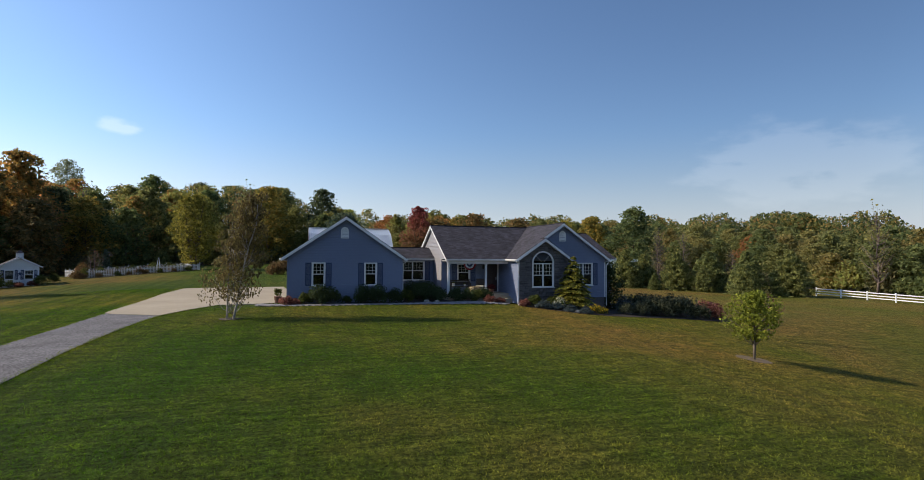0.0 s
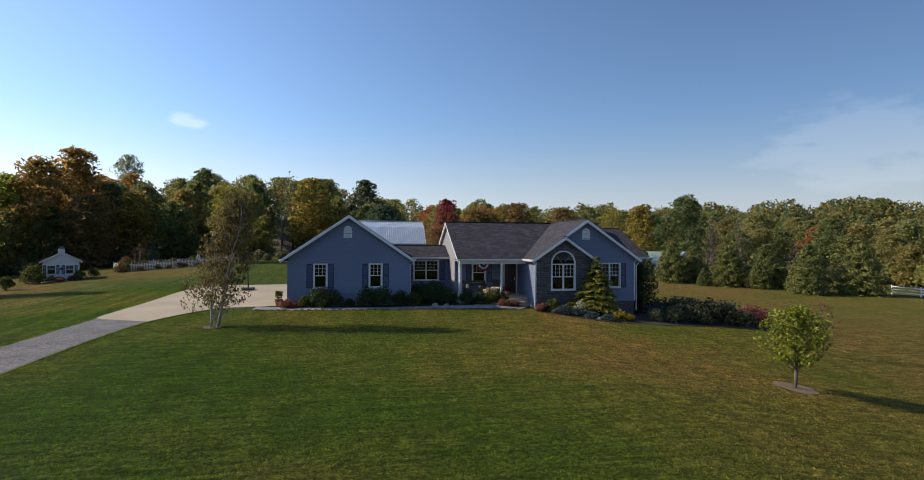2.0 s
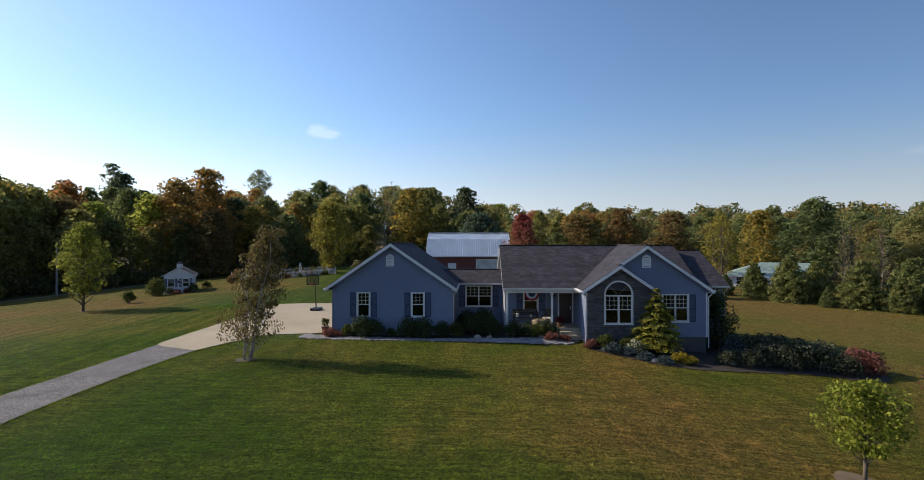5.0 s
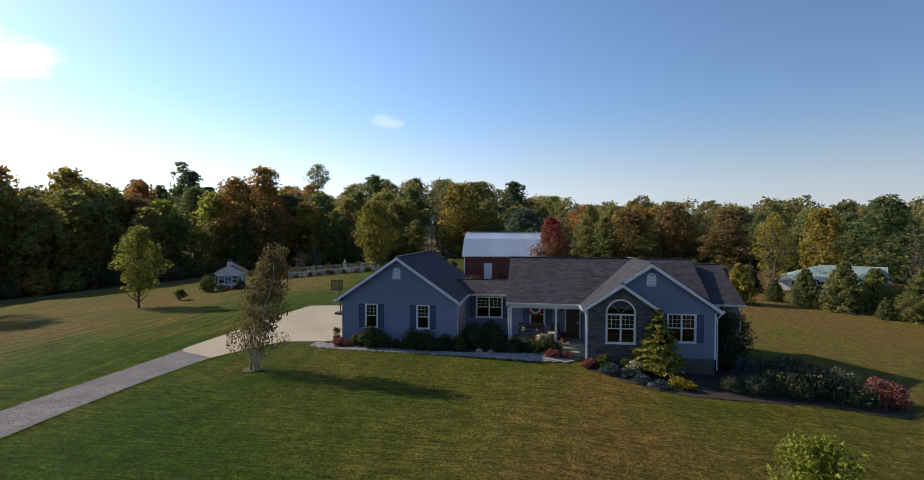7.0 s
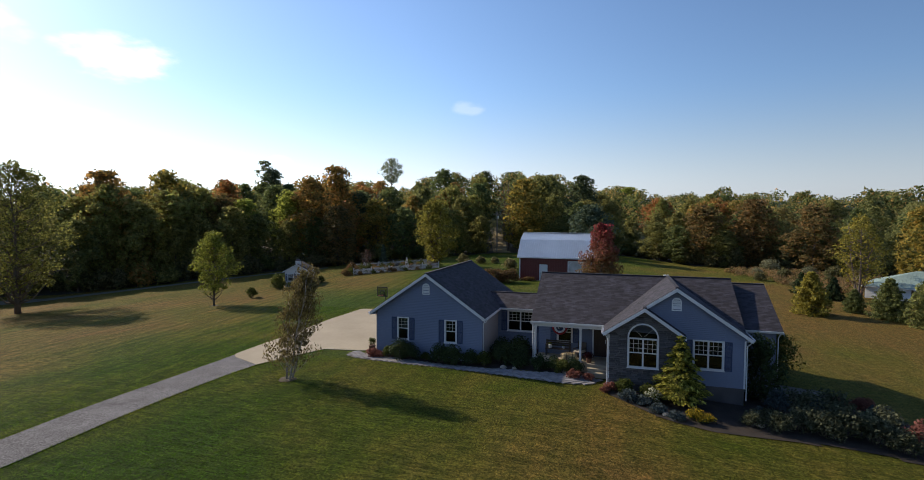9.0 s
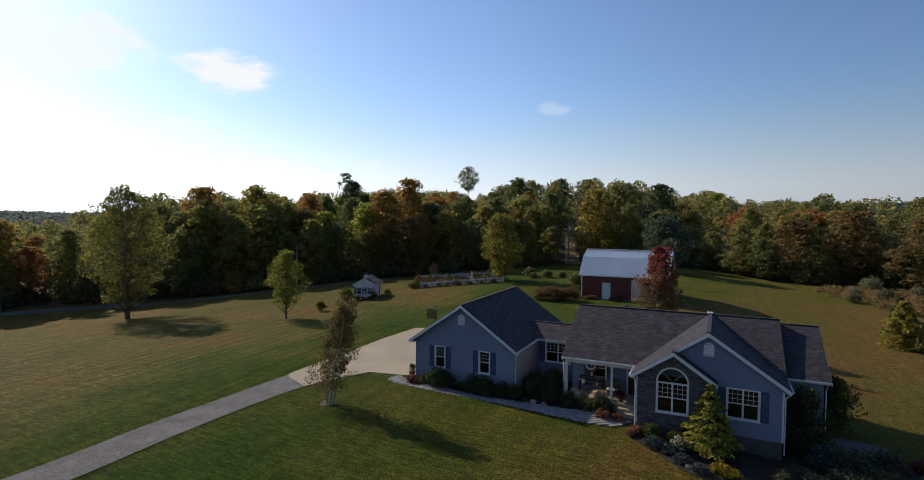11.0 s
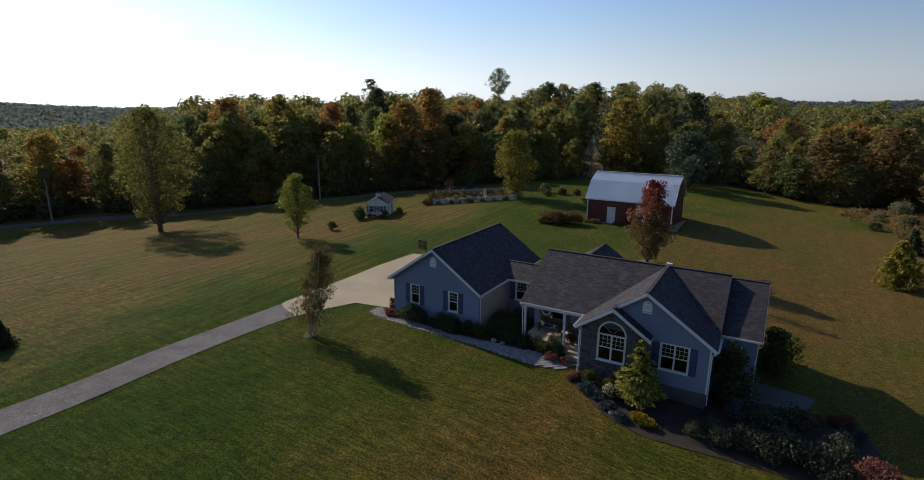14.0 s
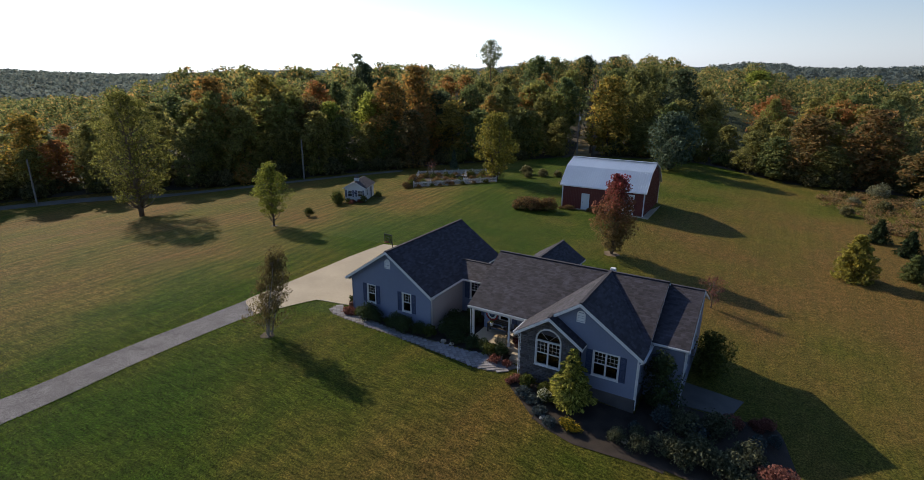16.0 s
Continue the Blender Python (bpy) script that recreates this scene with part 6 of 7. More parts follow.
# rough meadow
rng = np.random.default_rng(9)
loop = [(33, 70), (38, 60), (44, 50), (60, 48), (66, 62), (50, 79), (36, 80)]
pts = []
while len(pts) < 420:
    x, y = rng.uniform(33, 67), rng.uniform(49, 79)
    if any(a <= x <= b for a, b in crossings([loop], y)):
        pts.append((x, y, ground(x, y) + 0.35))
v, f = leaf_cards(rng, np.array(pts), np.full(len(pts), 0.8), 20000, 0.10, flat=0.6, long=1.8)
tagged(new("meadow_growth", leaf_mesh("meadow_growth", v, f, MEADOW)), "dry rust and straw meadow growth", "meadow", kind="stuff")
for i, (x, y, sc) in enumerate(((37, 62, 0.5), (42, 68, 0.6), (47, 63, 0.45), (40, 55, 0.4), (50, 70, 0.8))):
    c = copy_thing(brush[2], pose(0, 0, 0))
    set_at(c, x, y, i * 50, sc)

bush_pale = shrub("pale_bush", "pale grey-green bush in the rough meadow", 85, 1.9, 2.6, PALE_LEAF, 2200, 0.11, group="bushes of the meadow")
set_at(bush_pale, 42.5, 78.5)
for x, y, sc in ((47.5, 74.0, 0.7), (38.5, 70.5, 0.55), (52.0, 66.0, 0.6)):
    set_at(copy_thing(bush_pale, pose(0, 0, 0)), x, y, 60 * sc, sc)

# ---- beds, path and shrubs by the house ----
BED_A = [(-0.9, 0.42), (-1.2, 0.2), (0.5, 0.0), (2.5, -0.34), (5.4, -0.66), (9.6, -0.59), (12.5, -0.32), (13.85, -0.2), (13.85, 0.54), (10.6, 0.54), (10.6, 4.88), (7.4, 4.88), (7.4, 0.38), (0, 0.38)]
drape("mulch_bed", BED_A, MULCH, 0.035, "dark bark mulch bed along the house front", "flower bed", step=0.3)
BED_B = curve_points([(14.9, -1.5), (15.2, -2.6), (16.2, -3.4), (17.9, -4.7), (20, -5.2), (22, -4.9), (26, -4.3), (29.6, -4.5), (30.7, -2.4), (30.2, 0.6), (29.4, 3.0), (27.4, 2.4), (24.5, 1.8)]) + [(22.3, 1.6), (22.3, -0.8), (18.9, -0.8), (18.9, -1.25)]
drape("mulch_bed", BED_B, MULCH, 0.035, "dark mulch bed wrapped round the stone gable", "flower bed", step=0.3)
drape("patio", [(24.3, 1.9), (27.1, 2.5), (27.7, 4.7), (24.3, 4.7)], PATIO, 0.05, "concrete patio by the lower side of the house", "patio", thick=0.2)

WALK = [(-1.42, 0.72), (-1.95, 0.1), (-1.75, -0.6), (-0.9, -1.05), (1.6, -1.32), (4.8, -1.42), (8.9, -1.8), (12.4, -2.2), (13.4, -2.0), (14.3, -1.45), (14.85, -0.3), (13.9, -0.15), (12.5, -0.32), (9.6, -0.62), (5.4, -0.68), (2.5, -0.34), (0.4, 0.0), (-0.9, 0.25)]
path = drape("garden_path", WALK, SAND, 0.03, "curved path of small grey pavers along the front bed", "path", step=0.2)


def bush(kind, spots):
    """Copies of one shrub at places (x, y, scale)."""
    for i, (x, y, sc) in enumerate(spots):
        ob = kind if i == 0 else copy_thing(kind, pose(0, 0, 0))
        set_at(ob, x, y, i * 77, sc)


GF = "shrubs of the front bed"
bush(shrub("dark_shrub", "dense dark green shrub in the front bed", 20, 0.85, 1.25, SHRUB_DARK, 1800, 0.06, GF), [(1.9, -0.25, 1.0), (2.7, -0.35, 0.85), (4.8, -0.3, 0.95), (5.6, -0.4, 0.95), (6.7, -0.2, 0.75), (8.6, 0.6, 0.95), (9.5, 1.3, 1.0), (9.9, 0.1, 0.75), (8.2, 2.3, 1.0), (11.0, 0.05, 0.75), (11.9, 0.0, 0.7), (13.2, 0.05, 0.75), (9.3, 3.2, 1.0)])
bush(shrub("olive_shrub", "rounded olive-green shrub in the front bed", 21, 0.6, 0.95, SHRUB_OLIVE, 1300, 0.055, GF), [(7.6, -0.15, 1.0), (1.1, -0.1, 0.85), (12.5, -0.15, 0.95), (16.0, -2.0, 0.95), (17.2, -2.0, 0.85), (3.7, -0.1, 0.6)])
bush(shrub("sedum_clump", "low clump of rust-pink sedum flowers", 22, 0.5, 0.5, SHRUB_RUST, 900, 0.05, GF, "flowers"), [(0.0, -0.25, 1.1), (0.5, -0.35, 0.8), (13.2, -0.75, 1.0), (14.0, -0.7, 0.8), (15.3, -1.95, 0.95), (15.0, -2.35, 0.6)])
bush(shrub("blue_juniper", "low blue-grey juniper in the mulch bed", 23, 0.65, 0.5, SHRUB_BLUE, 1100, 0.05, GF), [(16.2, -2.9, 1.0), (17.0, -3.2, 0.9), (17.7, -3.9, 0.85), (18.5, -4.4, 0.8)])
bush(shrub("yellow_flowers", "mound of bright yellow flowers", 24, 0.5, 0.55, SHRUB_OLIVE, 500, 0.05, GF, "flowers", flower=FLOWER_YELLOW), [(19.35, -4.1, 1.0), (19.9, -4.2, 0.8)])
bush(shrub("hydrangea", "small cream hydrangea in flower", 25, 0.4, 0.65, SHRUB_OLIVE, 400, 0.05, GF, "shrub", flower=FLOWER_WHITE), [(17.45, -2.75, 1.25)])
set_at(layered_cypress("golden_cypress", "golden-green layered cypress before the stone gable", 26, 3.75, 1.42, CEDAR), 18.85, -2.05)
big_bush = tree("tall_dark_bush", "tall dark evergreen bush against the house corner", 27, 3.6, 1.35, 0.1, SHRUB_DARK, leaves=4200, leaf=0.075, shape="column", clumps=34, trunk=0.06, category="shrub", clump_size=0.45)
set_at(big_bush, 23.3, 0.7)
set_at(tree("side_bush", "broad dark green bush beside the lower patio", 28, 3.6, 1.7, 0.2, SHRUB_OLIVE, leaves=5200, leaf=0.09, shape="oval", clumps=40, trunk=0.08, category="shrub", clump_size=0.4), 25.5, 6.6, 0, 0.85)
bush(shrub("grey_shrub", "leggy grey-green shrub in the shaded side bed", 29, 0.75, 1.3, SHRUB_BLUE, 1000, 0.06, "shrubs of the side bed"), [(23.8, -0.7, 1.0), (25.6, -0.8, 0.9), (28.6, 0.3, 0.75), (29.4, 1.2, 0.6), (22.6, -2.2, 0.5)])
bush(shrub("side_shrub", "loose grey-olive shrub in the shaded side bed", 30, 1.0, 1.5, SIDE_LEAF, 1500, 0.07, "shrubs of the side bed"), [(24.4, -3.0, 0.9), (22.0, -3.6, 0.6), (23.2, -3.6, 0.7), (25.2, -3.2, 0.9), (26.0, -2.8, 1.15), (27.3, -3.0, 1.1), (28.2, -1.6, 1.0), (26.6, 0.2, 1.0), (22.9, -2.6, 0.5), (25.0, -0.6, 1.0), (28.2, -3.6, 0.8)])
bush(shrub("red_grass", "mound of reddish ornamental grass", 31, 1.15, 1.35, SHRUB_RUST, 2600, 0.07, "", "grass"), [(29.7, -2.7, 1.05), (27.3, 1.7, 0.55), (29.0, 2.7, 0.5), (28.5, 2.3, 0.45)])
bush(shrub("barn_shrub", "wide russet shrub before the barn", 32, 1.3, 1.6, GRASS_TALL, 2400, 0.09, "shrubs by the barn"), [(-0.6, 36.9, 1.25), (1.3, 37.6, 1.2), (-2.0, 36.8, 1.1), (7.2, 40.0, 0.55), (3.6, 40.0, 0.4)])
set_at(tree("bare_shrub", "small purple-brown tree behind the house", 33, 3.0, 1.3, 0.8, SHRUB_RUST, TWIG, leaves=700, leaf=0.06, shape="round", clumps=34, trunk=0.05), 24.3, 17.8)

# ---- garden shed ----
shed = thing("garden_shed", "small white garden shed with black shutters and grey roof", "shed", at=pose(-26.9, 30.85, -0.66, 0, 0, 25) @ Matrix.Diagonal((0.87, 0.87, 0.95, 1)))
SP = lambda y: ((0, y, 0), X, Z, (0, -1, 0))
SW = [(-1.35, -0.55, 0.95, 1.85), (0.45, 1.25, 0.95, 1.85)]
clad("wall", [[(-1.8, 0), (1.8, 0), (1.8, 2.25), (0, 3.15), (-1.8, 2.25)], *[rect(*w) for w in SW]], SP(0), WHITE, shed, course=0.16)
clad("wall", [rect(0, 5.6, 0, 2.25), rect(1.0, 1.8, 0.95, 1.85), rect(3.4, 4.2, 0.1, 2.0)], ((1.8, 0, 0), Y, Z, X), WHITE, shed, course=0.16)
clad("wall", [rect(0, 5.6, 0, 2.25)], ((-1.8, 0, 0), Y, Z, (-1, 0, 0)), WHITE, shed, course=0.16)
clad("wall", [[(-1.8, 0), (1.8, 0), (1.8, 2.25), (0, 3.15), (-1.8, 2.25)]], ((0, 5.6, 0), X, Z, Y), WHITE, shed, course=0.16)
for w in SW:
    window(shed, SP(0), *w)
    shutter(shed, SP(0), w[0] - 0.38, w[0] - 0.09, 0.88, 1.92)
    shutter(shed, SP(0), w[1] + 0.09, w[1] + 0.38, 0.88, 1.92)
window(shed, ((1.8, 0, 0), Y, Z, X), 1.0, 1.8, 0.95, 1.85)
part("door", boxed(1.78, 1.83, 3.42, 4.18, 0.1, 1.98), SHUTTER, shed, "dark shed door")
for sx in (-1, 1):
    roof_plane(shed, [(0, -0.25, 3.33), (sx * 2.1, -0.25, 2.28), (sx * 2.1, 5.85, 2.28), (0, 5.85, 3.33)], [(sx * 2.1, -0.25, 2.28), (sx * 2.1, 5.85, 2.28)], 30 + sx)
    part("rake_board", beam(bmesh.new(), (0, -0.27, 3.33), (sx * 2.12, -0.27, 2.27), 0.04, 0.14), WHITE, shed)
bm = boxed(-0.35, 0.35, 1.0, 1.7, 3.1, 3.75)
part("cupola", bm, WHITE, shed, "small white roof cupola")
bm = bmesh.new()
bmesh.ops.create_cone(bm, cap_ends=True, segments=4, radius1=0.62, radius2=0.05, depth=0.3, matrix=pose(0, 1.35, 3.9, 0, 0, 45))
part("cupola_roof", bm, SHINGLE, shed)
bm = bmesh.new()
star = [bm.verts.new((0.26 * (1 if k % 2 == 0 else 0.4) * math.sin(k * math.pi / 5), -0.03, 1.5 + 0.26 * (1 if k % 2 == 0 else 0.4) * math.cos(k * math.pi / 5))) for k in range(10)]
mid = bm.verts.new((0, -0.08, 1.5))
for k in range(10):
    bm.faces.new((star[k], star[(k + 1) % 10], mid))
part("star_ornament", bm, SHUTTER, shed, "dark barn-star ornament")
part("floor_slab", boxed(-1.95, 1.95, -0.15, 5.75, -0.5, 0.02), CONCRETE, shed)
bush(shrub("shed_shrub", "loose flowering shrub beside the garden shed", 34, 0.8, 1.3, SHRUB_OLIVE, 900, 0.07, "shrubs round the shed"), [(-28.3, 28.5, 1.6), (-29.2, 29.4, 1.1), (-27.2, 29.6, 0.6), (-25.0, 30.6, 0.9), (-25.2, 34.2, 0.8), (-27.4, 27.7, 0.8)])
bush(shrub("shed_flowers", "low pink and rust flowers before the garden shed", 35, 0.55, 0.5, SHRUB_RUST, 700, 0.06, "flowers round the shed", "flowers"), [(-26.6, 29.9, 1.0), (-25.6, 30.4, 1.0), (-26.2, 29.2, 0.8)])

# ---- picket fence round the garden ----
fence = thing("picket_fence", "white picket fence round a flower garden", "fence")
picket = boxed(-0.045, 0.045, -0.012, 0.012, 0, 0.92)
tip = [e for e in picket.edges if all(v.co.z > 0.5 for v in e.verts) and abs(e.verts[0].co.y - e.verts[1].co.y) > 0.01]
bmesh.ops.bevel(picket, geom=tip, offset=0.04, segments=1, affect="EDGES")
pk = bpy.data.meshes.new("picket")
picket.to_mesh(pk)
picket.free()
pk.materials.append(FENCE_PAINT)
CORNERS = [(-24.6, 42.8), (-13.4, 51.4), (-17.0, 59.6), (-31.0, 53.4)]
for (ax, ay), (bx, by) in zip(CORNERS, CORNERS[1:] + CORNERS[:1]):
    L = math.dist((ax, ay), (bx, by))
    turn = math.degrees(math.atan2(by - ay, bx - ax))
    k = int(L / 0.19)
    for i in range(k):
        t = i / k
        x, y = ax + (bx - ax) * t, ay + (by - ay) * t
        o = new("picket", pk)
        o.parent, o.matrix_basis = fence, pose(x, y, ground(x, y) + 0.04, 0, 0, turn)
    posts = int(L / 2.4)
    for i in range(posts):
        x, y = ax + (bx - ax) * i / posts, ay + (by - ay) * i / posts
        part("post", boxed(x - 0.06, x + 0.06, y - 0.06, y + 0.06, ground(x, y) - 0.2, ground(x, y) + 1.15, bevel=0.02), FENCE_PAINT, fence)
    for h in (0.35, 0.78):
        part("rail", beam(bmesh.new(), (ax, ay, ground(ax, ay) + h), (bx, by, ground(bx, by) + h), 0.05, 0.08), FENCE_PAINT, fence)
drape("garden_soil", [(-24.5, 43.1), (-13.7, 51.4), (-17.1, 59.2), (-30.6, 53.3)], MULCH, 0.03, "brown soil of the fenced garden", "garden soil", step=0.6)
bush(shrub("garden_plant", "straggling garden plants inside the picket fence", 36, 0.8, 1.1, SHRUB_OLIVE, 700, 0.08, "plants of the fenced garden"), [(-24, 45, 1), (-21.5, 47, 0.8), (-19, 48.6, 1.0), (-17, 52, 0.9), (-22, 51, 1.0), (-26, 51, 1), (-18.5, 56, 1), (-25.4, 43.2, 1.1), (-15.5, 50.6, 0.9), (-22.0, 44.4, 0.6), (-17.8, 47.6, 0.6), (-14.6, 49.9, 0.7), (-28, 52, 1.0), (-20.2, 54.6, 1.2), (-24.5, 53, 0.9)])
bush(shrub("garden_flowers", "grey-pink faded garden flowers", 37, 0.7, 0.9, GRASS_TALL, 700, 0.07, "plants of the fenced garden", "flowers"), [(-22.6, 45.8, 1), (-20, 46.4, 1), (-23.5, 48.5, 1.0), (-16.6, 49.6, 0.9), (-20.6, 52.4, 1.0), (-25.8, 42.2, 1.2), (-20.9, 45.2, 0.6), (-19.2, 46.5, 0.7), (-16.2, 48.7, 0.6), (-23.6, 42.9, 0.7), (-22.5, 49.6, 1.0), (-18.4, 51.6, 1.0)])
set_at(shrub("corner_bush", "rust and green bush at the picket fence corner", 42, 1.1, 2.2, GRASS_TALL, 1500, 0.08), -26.0, 44.6)
set_at(tree("purple_bush", "tall leafless purple-brown bush in the fenced garden", 38, 3.6, 1.7, 0.3, SHRUB_RUST, TWIG, leaves=260, leaf=0.05, shape="round", clumps=60, stems=4, trunk=0.05, category="shrub"), -26.8, 51.4)
bush(shrub("garden_weeds", "dry grey-brown stalks filling the fenced garden", 39, 0.9, 0.95, GRASS_TALL, 800, 0.07, "plants of the fenced garden", "garden plants"), [(-25.6, 46.2, 1.0), (-22.9, 47.4, 1.1), (-20.8, 49.0, 1.0), (-27.5, 48.6, 1.1), (-24.6, 50.0, 0.9), (-21.0, 54.6, 1.1), (-16.0, 53.6, 1.0), (-15.4, 51.6, 0.9), (-26.4, 53.2, 1.0), (-28.8, 51.6, 1.0), (-23.2, 54.2, 1.0), (-18.2, 54.2, 0.9), (-25.2, 42.0, 0.8), (-26.4, 43.6, 0.9)])
bowl = thing("fire_bowl", "round black fire bowl standing in the fenced garden", "fire bowl", at=pose(-20.6, 51.2, ground(-20.6, 51.2) + 0.05))
rings = [(0.25, 0.0), (0.30, 0.3), (0.62, 0.55), (0.78, 0.85), (0.74, 0.86), (0.58, 0.62), (0.2, 0.42)]
bm = bmesh.new()
turned = [[bm.verts.new((r * math.cos(k * 0.3927), r * math.sin(k * 0.3927), h)) for k in range(16)] for r, h in rings]
for a, b in zip(turned, turned[1:]):
    for k in range(16):
        bm.faces.new((a[k], a[(k + 1) % 16], b[(k + 1) % 16], b[k]))
bm.faces.new(turned[-1])
part("bowl", bm, BLACK, bowl, smooth=True)
part("handle", tube(bmesh.new(), [(0.76, -0.12, 0.8), (0.9, -0.12, 0.78), (0.9, 0.12, 0.78), (0.76, 0.12, 0.8)], [0.015] * 4, 5), BLACK, bowl)
set_at(conifer("lane_spruce", "small grey-green spruce beyond the lane", 40, 3.8, 1.0, PINE_GREY, leaf=0.09, per=120), -29.0, 63.0)
for x, y, sc in ((-10.2, 57.6, 0.4), (-8.4, 60.0, 0.5), (-6.0, 61.0, 0.42), (-1.8, 54.0, 0.62), (-11.8, 60.4, 0.6)):
    c = copy_thing(brush[2], pose(0, 0, 0))
    set_at(c, x, y, 90 * sc, sc)
bush(shrub("barn_flowers", "low mixed flowers along the barn's foot", 41, 0.5, 0.55, GRASS_TALL, 500, 0.06, "flowers by the barn", "flowers"), [(3.2, 40.1, 0.9), (4.1, 40.0, 1.1), (6.5, 40.1, 1.0), (7.6, 39.9, 0.9), (2.6, 39.7, 0.8)])
trellis = thing("garden_obelisk", "white wooden garden obelisk inside the picket fence", "trellis")
ax, ay = -18.4, 49.5
for dx, dy in ((-1, -1), (1, -1), (1, 1), (-1, 1)):
    part("leg", tube(bmesh.new(), [(ax + dx * 0.35, ay + dy * 0.35, ground(ax, ay) - 0.05), (ax + dx * 0.03, ay + dy * 0.03, ground(ax, ay) + 2.1)], [0.035, 0.025], 5), WHITE, trellis)
for h, r in ((0.6, 0.26), (1.2, 0.16)):
    part("hoop", boxed(ax - r, ax + r, ay - r, ay + r, ground(ax, ay) + h, ground(ax, ay) + h + 0.04), WHITE, trellis)

# ---- white rail fence ----
rails = thing("rail_fence", "white three-rail board fence beside the lower lawn", "fence")
RA, RB = (64.3, 16.8), (70.0, -30.0)
k = 16
for i in range(k + 1):
    x, y = RA[0] + (RB[0] - RA[0]) * i / k, RA[1] + (RB[1] - RA[1]) * i / k
    part("post", boxed(x - 0.07, x + 0.07, y - 0.07, y + 0.07, ground(x, y) - 0.2, ground(x, y) + 1.08, bevel=0.02), WHITE, rails)
    if i < k:
        x1, y1 = RA[0] + (RB[0] - RA[0]) * (i + 1) / k, RA[1] + (RB[1] - RA[1]) * (i + 1) / k
        for h in (0.36, 0.66, 0.97):
            part("rail", beam(bmesh.new(), (x, y, ground(x, y) + h), (x1, y1, ground(x1, y1) + h), 0.04, 0.11), WHITE, rails)

# ---- outbuilding with a green roof ----
cabin = thing("outbuilding", "low white outbuilding with a pale green hipped steel roof", "outbuilding", at=pose(52.9, 51.0, -1.65, 0, 0, -28))
CZ, CE, CR = 2.15, 5.2, 4.05      # eave height, reach of the eave from the ridge, ridge height
CL = 7.2
PLANES = [((-4.8, -4.8), (CL, -4.8)), ((CL, 4.8), (-4.8, 4.8)), ((-4.8, 4.8), (-4.8, -4.8))]
for i, ((x0, y0), (x1, y1)) in enumerate(PLANES):
    L = math.hypot(x1 - x0, y1 - y0)
    u = Vector(((x1 - x0) / L, (y1 - y0) / L, 0))
    q = ((x0, y0, 0), u, Z, (u.y, -u.x, 0))
    holes = [rect(a, a + 1.0, 0.9, 2.0) for a in ((1.6, 4.6) if i < 2 else (3.0, 6.0))]
    clad("wall", [rect(0, L, 0, CZ), *holes], q, WHITE, cabin, course=0.2)
    for h in holes:
        window(cabin, q, h[0][0], h[1][0], 0.9, 2.0)
clad("wall", [[(-4.8, 0), (4.8, 0), (4.8, CZ), (0, CR - 0.1), (-4.8, CZ)]], ((CL, 0, 0), Y, Z, X), WHITE, cabin, course=0.2)
E0, E1 = -CE, CL + 0.35
for loop in ([(E0, -CE, CZ), (E1, -CE, CZ), (E1, 0, CR), (0, 0, CR)], [(E1, CE, CZ), (E0, CE, CZ), (0, 0, CR), (E1, 0, CR)], [(E0, CE, CZ), (E0, -CE, CZ), (0, 0, CR)]):
    o = Vector(loop[0])
    u = (Vector(loop[1]) - o).normalized()
    n = u.cross(Vector(loop[2]) - o).normalized()
    v = n.cross(u)
    ribbed("roof_sheet", [[((Vector(p) - o).dot(u), (Vector(p) - o).dot(v)) for p in loop]], (o, u, v, n), TIN_GREEN, cabin, pitch=0.4, lip=0.012)
    part("roof_underside", slab(bmesh.new(), [Vector(p) - Vector((0, 0, 0.03)) for p in loop], 0.1), WHITE, cabin)
# small cross gable near the plain end
clad("gable_wall", [[(4.9, CZ), (7.9, CZ), (6.4, CR - 0.1)]], ((0, -4.6, 0), X, Z, (0, -1, 0)), WHITE, cabin, course=0.2, label="white sided cross gable")
for sx in (-1, 1):
    part("gable_roof", slab(bmesh.new(), [(6.4, -4.9, CR + 0.05), (6.4 + sx * 1.75, -4.9, CZ - 0.05), (6.4 + sx * 1.75, -2.0, CZ - 0.05), (6.4, -0.6, CR + 0.05)], 0.06), TIN_GREEN, cabin)

# ---- loose things ----
hoop = thing("basketball_hoop", "black portable basketball hoop on the parking pad", "basketball hoop", at=pose(-4.3, 10.7, ground(-4.3, 10.7) + 0.06, 0, 0, -5) @ Matrix.Diagonal((0.84, 1, 1.04, 1)))
part("base", boxed(-0.45, 0.45, -0.1, 0.9, 0, 0.18, bevel=0.06), BLACK, hoop)
part("pole", tube(bmesh.new(), [(0, 0.4, 0.1), (0, 0.2, 1.95), (0, -0.1, 2.4)], [0.055, 0.05, 0.045], 8), BLACK, hoop)
bm = bmesh.new()
for q in ((-0.62, 0.62, 2.02, 2.10), (-0.62, 0.62, 2.78, 2.86), (-0.62, -0.54, 2.10, 2.78), (0.54, 0.62, 2.10, 2.78), (-0.24, 0.24, 2.16, 2.21), (-0.24, -0.19, 2.21, 2.5), (0.19, 0.24, 2.21, 2.5), (-0.24, 0.24, 2.5, 2.55)):
    box(bm, q[0], q[1], -0.34, -0.30, q[2], q[3])
part("backboard_frame", bm, BLACK, hoop)
bm = boxed(-0.54, 0.54, -0.322, -0.314, 2.10, 2.78)
